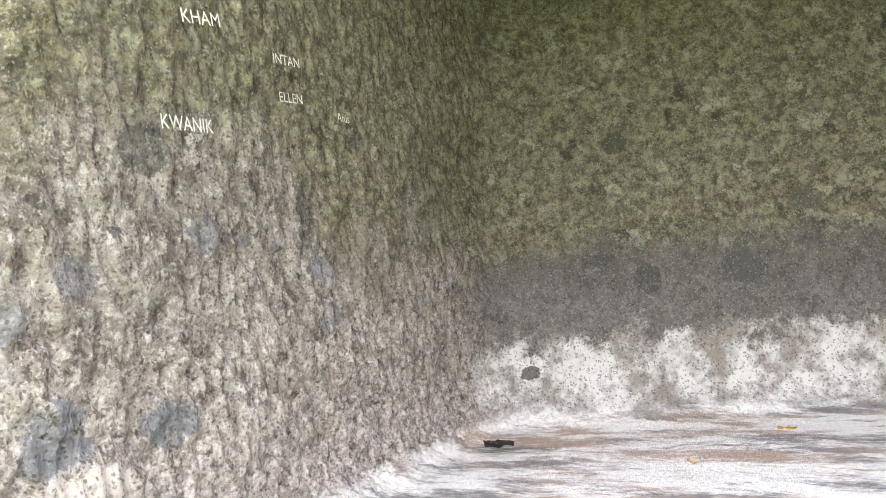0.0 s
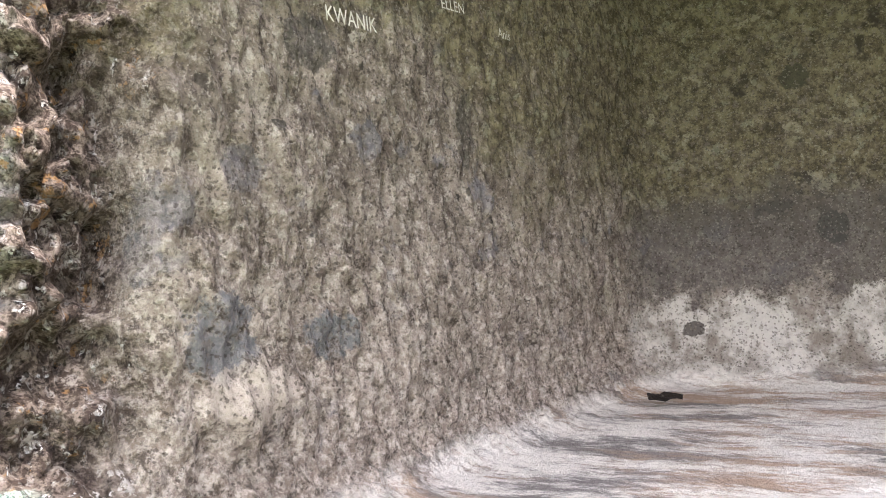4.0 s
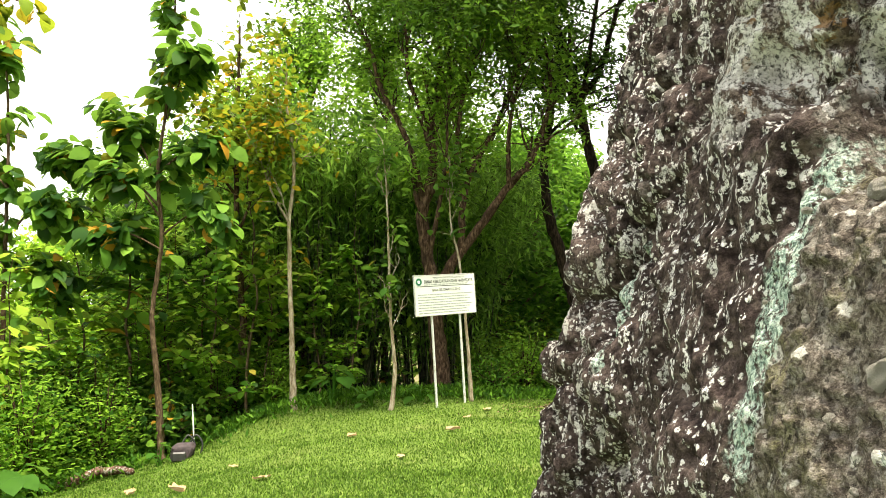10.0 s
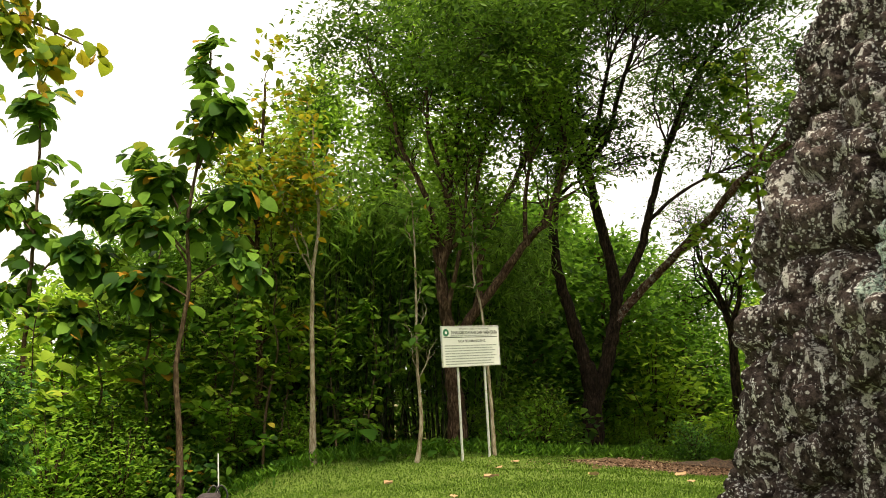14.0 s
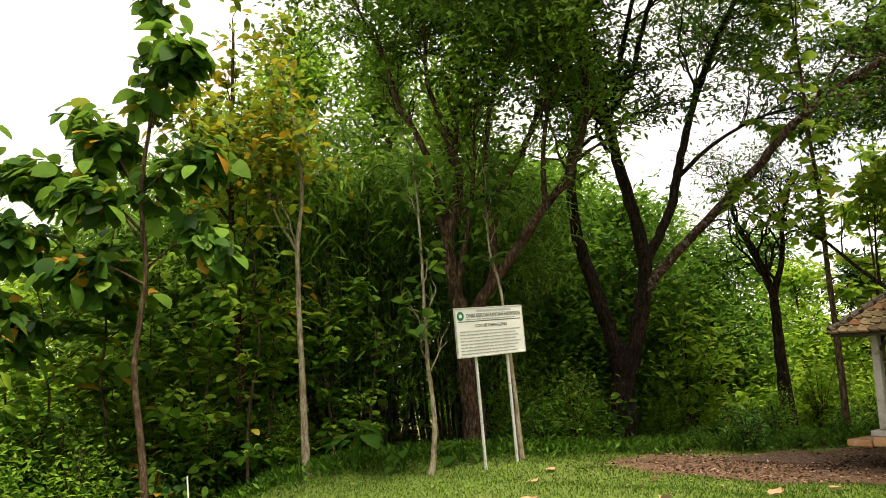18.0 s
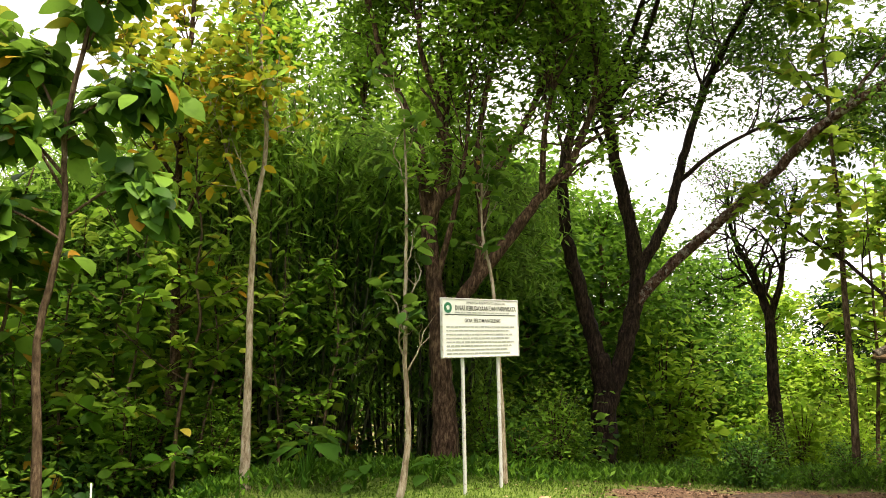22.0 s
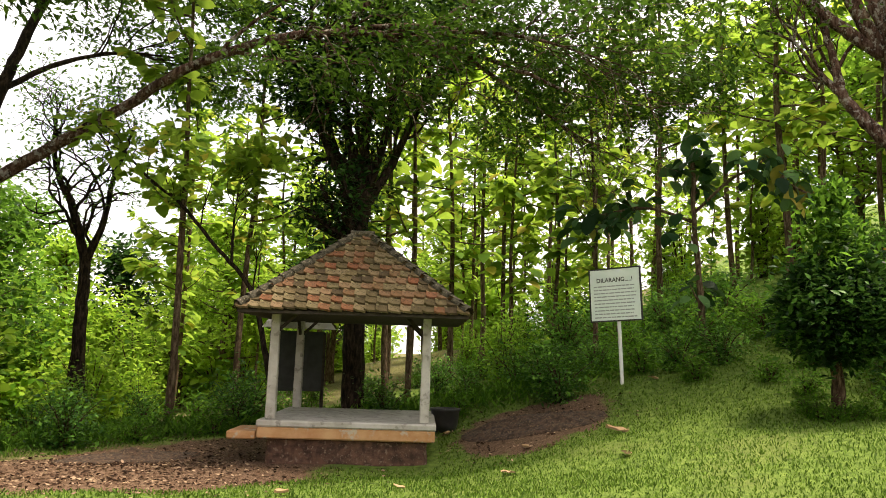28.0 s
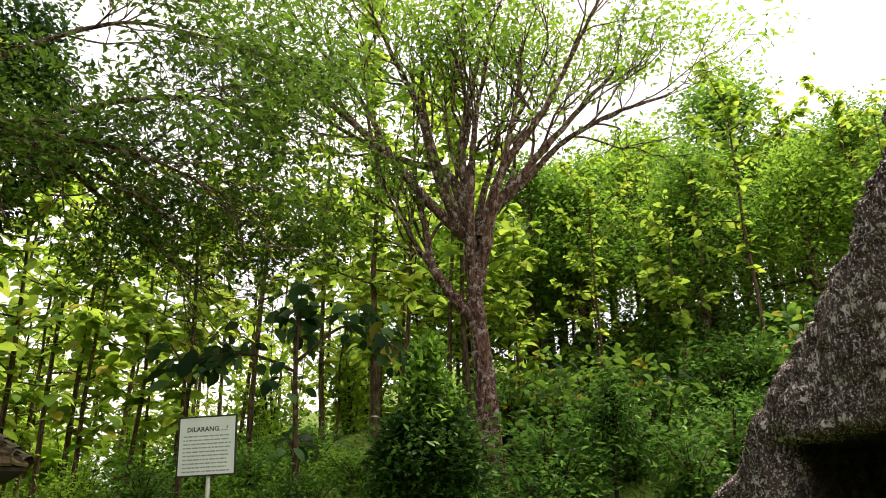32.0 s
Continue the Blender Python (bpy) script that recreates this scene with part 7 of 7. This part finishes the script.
# ---- things round the pavilion ----
def notice_board():
    x, y = 9.75, 16.3
    s = thing("notice_board", pose(x, y, gz(x, y), 0, 0, -38), "dark roofed notice board standing behind the pavilion", "notice board")
    for dx in (-0.52, 0.52):
        part("post", box(0.06, 0.06, 2.0, (dx, 0, -0.15), 0.006), MAT["timber"], s)
    part("panel", box(1.05, 0.05, 1.15, (0, 0, 0.72), 0.01), MAT["black"], s, "dark blank panel")
    bm = bmesh.new()
    v = [bm.verts.new(c) for c in ((-0.68, -0.22, 1.92), (0.68, -0.22, 1.92), (0.68, 0.22, 1.92), (-0.68, 0.22, 1.92), (-0.45, 0, 2.30), (0.45, 0, 2.30))]
    for f in ((0, 1, 5, 4), (1, 2, 5), (2, 3, 4, 5), (3, 0, 4), (3, 2, 1, 0)):
        bm.faces.new([v[i] for i in f])
    part("roof", bm, MAT["concrete"], s, "small grey hipped roof")


notice_board()


def pot():
    x, y = 9.95, 13.15
    bm = bmesh.new()
    rings = [(0.19, 0.0), (0.23, 0.15), (0.25, 0.36), (0.27, 0.37), (0.27, 0.41), (0.23, 0.41), (0.20, 0.20)]
    n = 20
    vs = [[bm.verts.new((r * math.cos(2 * math.pi * i / n), r * math.sin(2 * math.pi * i / n), z)) for i in range(n)] for r, z in rings]
    for a, b in zip(vs, vs[1:]):
        for i in range(n):
            bm.faces.new((a[i], a[(i + 1) % n], b[(i + 1) % n], b[i]))
    bm.faces.new(vs[0][::-1])
    bm.faces.new(vs[-1])
    tagged(part("bin", bm, MAT["black"], None, place=pose(x, y, gz(x, y) - 0.01), smooth=True), "black plastic tub standing beside the pavilion", "tub")


pot()


def soil_heap(name, x, y, sx, sy, sz, turn, seed, label):
    rng = np.random.default_rng(seed)
    n = 46
    u = np.linspace(-1, 1, n)
    X, Y = np.meshgrid(u * 1.05, u * 1.05, indexing="ij")
    r = np.hypot(X, Y)
    P = np.stack([X * 3, Y * 3, 0 * X], -1).reshape(-1, 3)
    lump = fractal(P, 1.1, 4, seed).reshape(n, n)
    Z = sz * np.clip(1 - r ** 1.7, -0.25, 1) * (0.75 + 0.6 * lump) + 0.10 * sz * fractal(P, 5, 2, seed + 5).reshape(n, n)
    c, s = math.cos(radians(turn)), math.sin(radians(turn))
    wx, wy = X * sx * c - Y * sy * s, X * sx * s + Y * sy * c
    z = ground_z(wx + x, wy + y) - gz(x, y) + np.where(r > 1, -0.12, Z)
    v = np.stack([wx, wy, z], -1).reshape(-1, 3)
    i, j = np.meshgrid(np.arange(n - 1), np.arange(n - 1), indexing="ij")
    f = np.stack([i * n + j, (i + 1) * n + j, (i + 1) * n + j + 1, i * n + j + 1], -1).reshape(-1, 4)
    ob = put_mesh(name, mesh_of(name, v, f, MAT["heap"], False), place=pose(x, y, gz(x, y)))
    return tagged(ob, label, "soil")


soil_heap("soil_heap", 9.95, 11.5, 0.55, 1.25, 0.26, 22, 201, "low heap of dug reddish-brown soil and litter")
soil_heap("soil_heap", 10.75, 2.55, 0.5, 0.8, 0.22, 10, 202, "low heap of dark reddish soil on the slope")
soil_heap("soil_heap", 6.2, 16.6, 0.5, 1.1, 0.16, 60, 203, "low bank of bare brown soil behind the lawn")


def backpack():
    x, y = -4.5, 14.5
    s = thing("backpack", pose(x, y, gz(x, y), 0, 0, 15), "dark backpack with black straps lying on the lawn", "bag")
    bm = box(0.40, 0.26, 0.34, (0, 0, 0), 0.07)
    bmesh.ops.subdivide_edges(bm, edges=bm.edges[:], cuts=3, use_grid_fill=True)
    for v in bm.verts:
        v.co += Vector((noise.noise(v.co * 6), noise.noise(v.co * 6 + Vector((3, 1, 0))), 0.5 * noise.noise(v.co * 5 + Vector((0, 4, 1))))) * 0.03
        v.co.x += 0.25 * v.co.z
    part("bag_body", bm, MAT["bag"], s, "dark purple-brown fabric body", smooth=True)
    part("pocket", box(0.26, 0.08, 0.18, (-0.02, -0.155, 0.02), 0.03), MAT["black"], s, "black front pocket")
    for k, dx in enumerate((0.02, 0.16)):
        v, f = tube_data(curve([(dx, 0.10, 0.30), (dx + 0.12, 0.12, 0.46), (dx + 0.24, 0.10, 0.30), (dx + 0.20, 0.08, 0.04)], 6), [0.018] * 19, 6)
        put_mesh("strap", mesh_of("strap", v, f, MAT["black"], True), s)
    st = thing("stick", pose(-4.33, 14.75, gz(-4.33, 14.75)), "thin pale upright stick behind the backpack", "stick")
    v, f = tube_data([(0, 0, -0.15), (0.01, 0, 0.4), (-0.03, 0.01, 0.98)], [0.016, 0.015, 0.012], 7)
    put_mesh("shaft", mesh_of("shaft", v, f, MAT["white_paint"], True), st)


MAT["bag"] = plain("bag_fabric", (0.028, 0.020, 0.024), (0.06, 0.042, 0.048), 14.0, 0.8, bump=0.5)
backpack()


def log(pts, r, label):
    p = np.array(pts)
    b = p[0]
    rng = np.random.default_rng(7)
    line = curve(p - b, 6)
    v, f = tube_data(line, np.linspace(r, r * 0.7, len(line)), 10, 0.08, rng)
    f = [tuple(q) for q in f] + [tuple(range(9, -1, -1)), tuple(range(len(v) - 10, len(v)))]
    ob = put_mesh("fallen_log", mesh_of("fallen_log", v, f, MAT["mottled_bark"], True), place=Matrix.Translation(Vector(b)))
    tagged(ob, label, "log")


def on(x, y, h):
    return (x, y, gz(x, y) + h)


log([on(-6.9, 14.2, 0.03), on(-6.45, 14.5, 0.14), on(-6.0, 14.75, 0.22)], 0.11, "grey broken log lying at the lawn's edge")
log([on(-6.0, 14.8, 0.16), on(-5.7, 14.75, 0.14), on(-5.4, 14.6, 0.06)], 0.09, "short dark broken log beside the grey one")


def dead_leaf(x, y, size, seed, z=None, mat="fallen", label="large dry curled brown leaf lying on the grass"):
    rng = np.random.default_rng(seed)
    n = 7
    u, w = np.meshgrid(np.linspace(0, 1, n), np.linspace(-1, 1, 5), indexing="ij")
    half = 0.36 * np.sin(np.pi * np.clip(u * 0.92 + 0.06, 0, 1)) ** 0.8
    X = (u - 0.5) * size
    Y = w * half * size
    Z = size * (0.14 * np.abs(w) ** 1.5 * rng.uniform(0.4, 1.4) + 0.16 * (u - 0.4) ** 2 * rng.uniform(-0.5, 2) + 0.03 * rng.standard_normal(u.shape)) + 0.02
    v = np.stack([X, Y, Z], -1).reshape(-1, 3)
    i, j = np.meshgrid(np.arange(n - 1), np.arange(4), indexing="ij")
    f = np.stack([i * 5 + j, (i + 1) * 5 + j, (i + 1) * 5 + j + 1, i * 5 + j + 1], -1).reshape(-1, 4)
    zz = gz(x, y) + 0.015 if z is None else z
    ob = put_mesh("fallen_leaf", mesh_of("fallen_leaf", v, f, MAT[mat], True), place=pose(x, y, zz, rng.uniform(-8, 8), rng.uniform(-8, 8), rng.uniform(0, 360)))
    tagged(ob, label, "leaf", "fallen leaves" if z is None else "")


LEAVES = [(9.1, 9.9, 0.34), (6.9, 10.7, 0.20), (-3.2, 9.6, 0.30), (-2.1, 9.3, 0.22), (-4.1, 10.6, 0.22), (-3.6, 7.9, 0.26), (-0.4, 10.2, 0.16), (-5.4, 7.9, 0.24),
          (3.4, 11.7, 0.26), (12.1, 10.0, 0.25), (8.8, 11.2, 0.2), (1.4, 15.2, 0.22), (1.95, 11.6, 0.22), (0.5, 12.6, 0.26), (13.0, 5.2, 0.28), (-2.9, 8.3, 0.18), (-1.2, 12.8, 0.2),
          (4.6, 12.4, 0.16), (2.6, 13.6, 0.18), (5.4, 11.4, 0.14), (7.6, 9.4, 0.2), (-4.9, 9.2, 0.2), (-3.0, 12.0, 0.15), (0.9, 14.2, 0.16), (3.0, 10.4, 0.14), (9.6, 12.9, 0.26)]
for k, (x, y, sz) in enumerate(LEAVES):
    dead_leaf(x, y, sz, 300 + k)


def litter():
    rng = np.random.default_rng(66)
    n = 5200
    x = np.concatenate([rng.normal(5.6, 1.7, n), rng.normal(10.1, 0.8, n // 4)])
    y = np.concatenate([rng.normal(15.6, 1.2, n), rng.normal(11.6, 0.7, n // 4)])
    d = (np.abs((x - 8.5) * 0.48 - (y - 14.1) * 0.877) > 1.35) | (np.abs((x - 8.5) * 0.877 + (y - 14.1) * 0.48) > 1.4)
    x, y = x[d], y[d]
    m = len(x)
    ax = rng.standard_normal((m, 3)) * [1, 1, 0.15]
    nr = rng.standard_normal((m, 3)) * 0.4 + [0, 0, 1]
    L = rng.uniform(0.02, 0.085, m)
    me = leaf_mesh("leaf_litter", np.stack([x, y, ground_z(x, y) + 0.012], -1), ax, nr, L, L * 0.6, MAT["litter"], False, 0.15)
    tagged(put_mesh("leaf_litter", me), "scattered small dry leaves and clods on bare soil", "litter", kind="stuff")


MAT["litter"] = leaf_material("dry_litter", (0.03, 0.016, 0.01), (0.12, 0.07, 0.045), (0.34, 0.24, 0.16), rough=0.9, through=0.05)
litter()


# ---- inside and on the rock ----
def face_x(y, z, x0=-0.6, x1=1.2):
    """The outer skin of the west side at (y, z)."""
    xs = np.linspace(x0, x1, 400)
    f = rock_field(np.stack([xs, np.full(400, y), np.full(400, z)], -1))
    k = np.argmax(f < 0)
    return float(xs[k])


def pebbles():
    rng = np.random.default_rng(55)
    shapes = []
    for s in range(6):
        bm = bmesh.new()
        bmesh.ops.create_icosphere(bm, subdivisions=3, radius=1.0)
        V = np.array([v.co for v in bm.verts])
        k = 1 + 0.75 * fractal(V, 1.5, 3, 500 + s * 7)
        for v, q in zip(bm.verts, k):
            v.co *= q
        me = bpy.data.meshes.new("pebble")
        bm.to_mesh(me)
        bm.free()
        me.materials.append(MAT["pebble"])
        shapes.append(me)
    done = 0
    while done < 110:
        y, z = rng.uniform(-0.9, 1.1), rng.uniform(0.9, 1.70)
        x = face_x(y, z)
        r = rng.choice([0.008, 0.012, 0.018, 0.028, 0.04], p=[0.30, 0.32, 0.22, 0.12, 0.04]) * 0.62
        m = pose(x + 0.62 * r - 0.004, y, z, *rng.uniform(0, 360, 3)) @ Matrix.Diagonal((r, r * rng.uniform(0.7, 1.2), r * rng.uniform(0.7, 1.3), 1))
        put_mesh("pebble", shapes[done % 6], rock, place=m)
        done += 1


pebbles()


def wall_y(x, z):
    ys = np.linspace(0.4, 1.6, 500)
    f = rock_field(np.stack([np.full(500, x), ys, np.full(500, z)], -1))
    return float(ys[np.argmax(f < 0)])


def scratched(words, x, z, size, tilt=0.0, squash=1.0):
    y = wall_y(x, z) - 0.022
    text_part(rock, words, size, pose(x, y, z, 90, 0, 0) @ pose(0, 0, 0, 0, 0, tilt), MAT["scratch"], "scratched_writing", squash, 0.0)


scratched("KHAM", 1.39, 3.26, 0.056, 14)
scratched("INTAN", 1.76, 3.25, 0.046, 9)
scratched("ELLEN", 1.79, 3.135, 0.046, 10)
scratched("Anis", 2.09, 3.14, 0.046, 8)
scratched("KWANIK", 1.34, 2.945, 0.056, 8, 0.85)

dead_leaf(2.74, 0.64, 0.14, 401, 1.868, "dark_rock", "dark dry curled leaf lying on the cave floor")
dead_leaf(2.40, -0.16, 0.05, 402, 1.88, "fallen", "small brown leaf lying on the cave floor")
dead_leaf(2.95, -0.42, 0.07, 403, 1.91, "leaf_yellow", "small yellowed leaf lying on the cave floor")
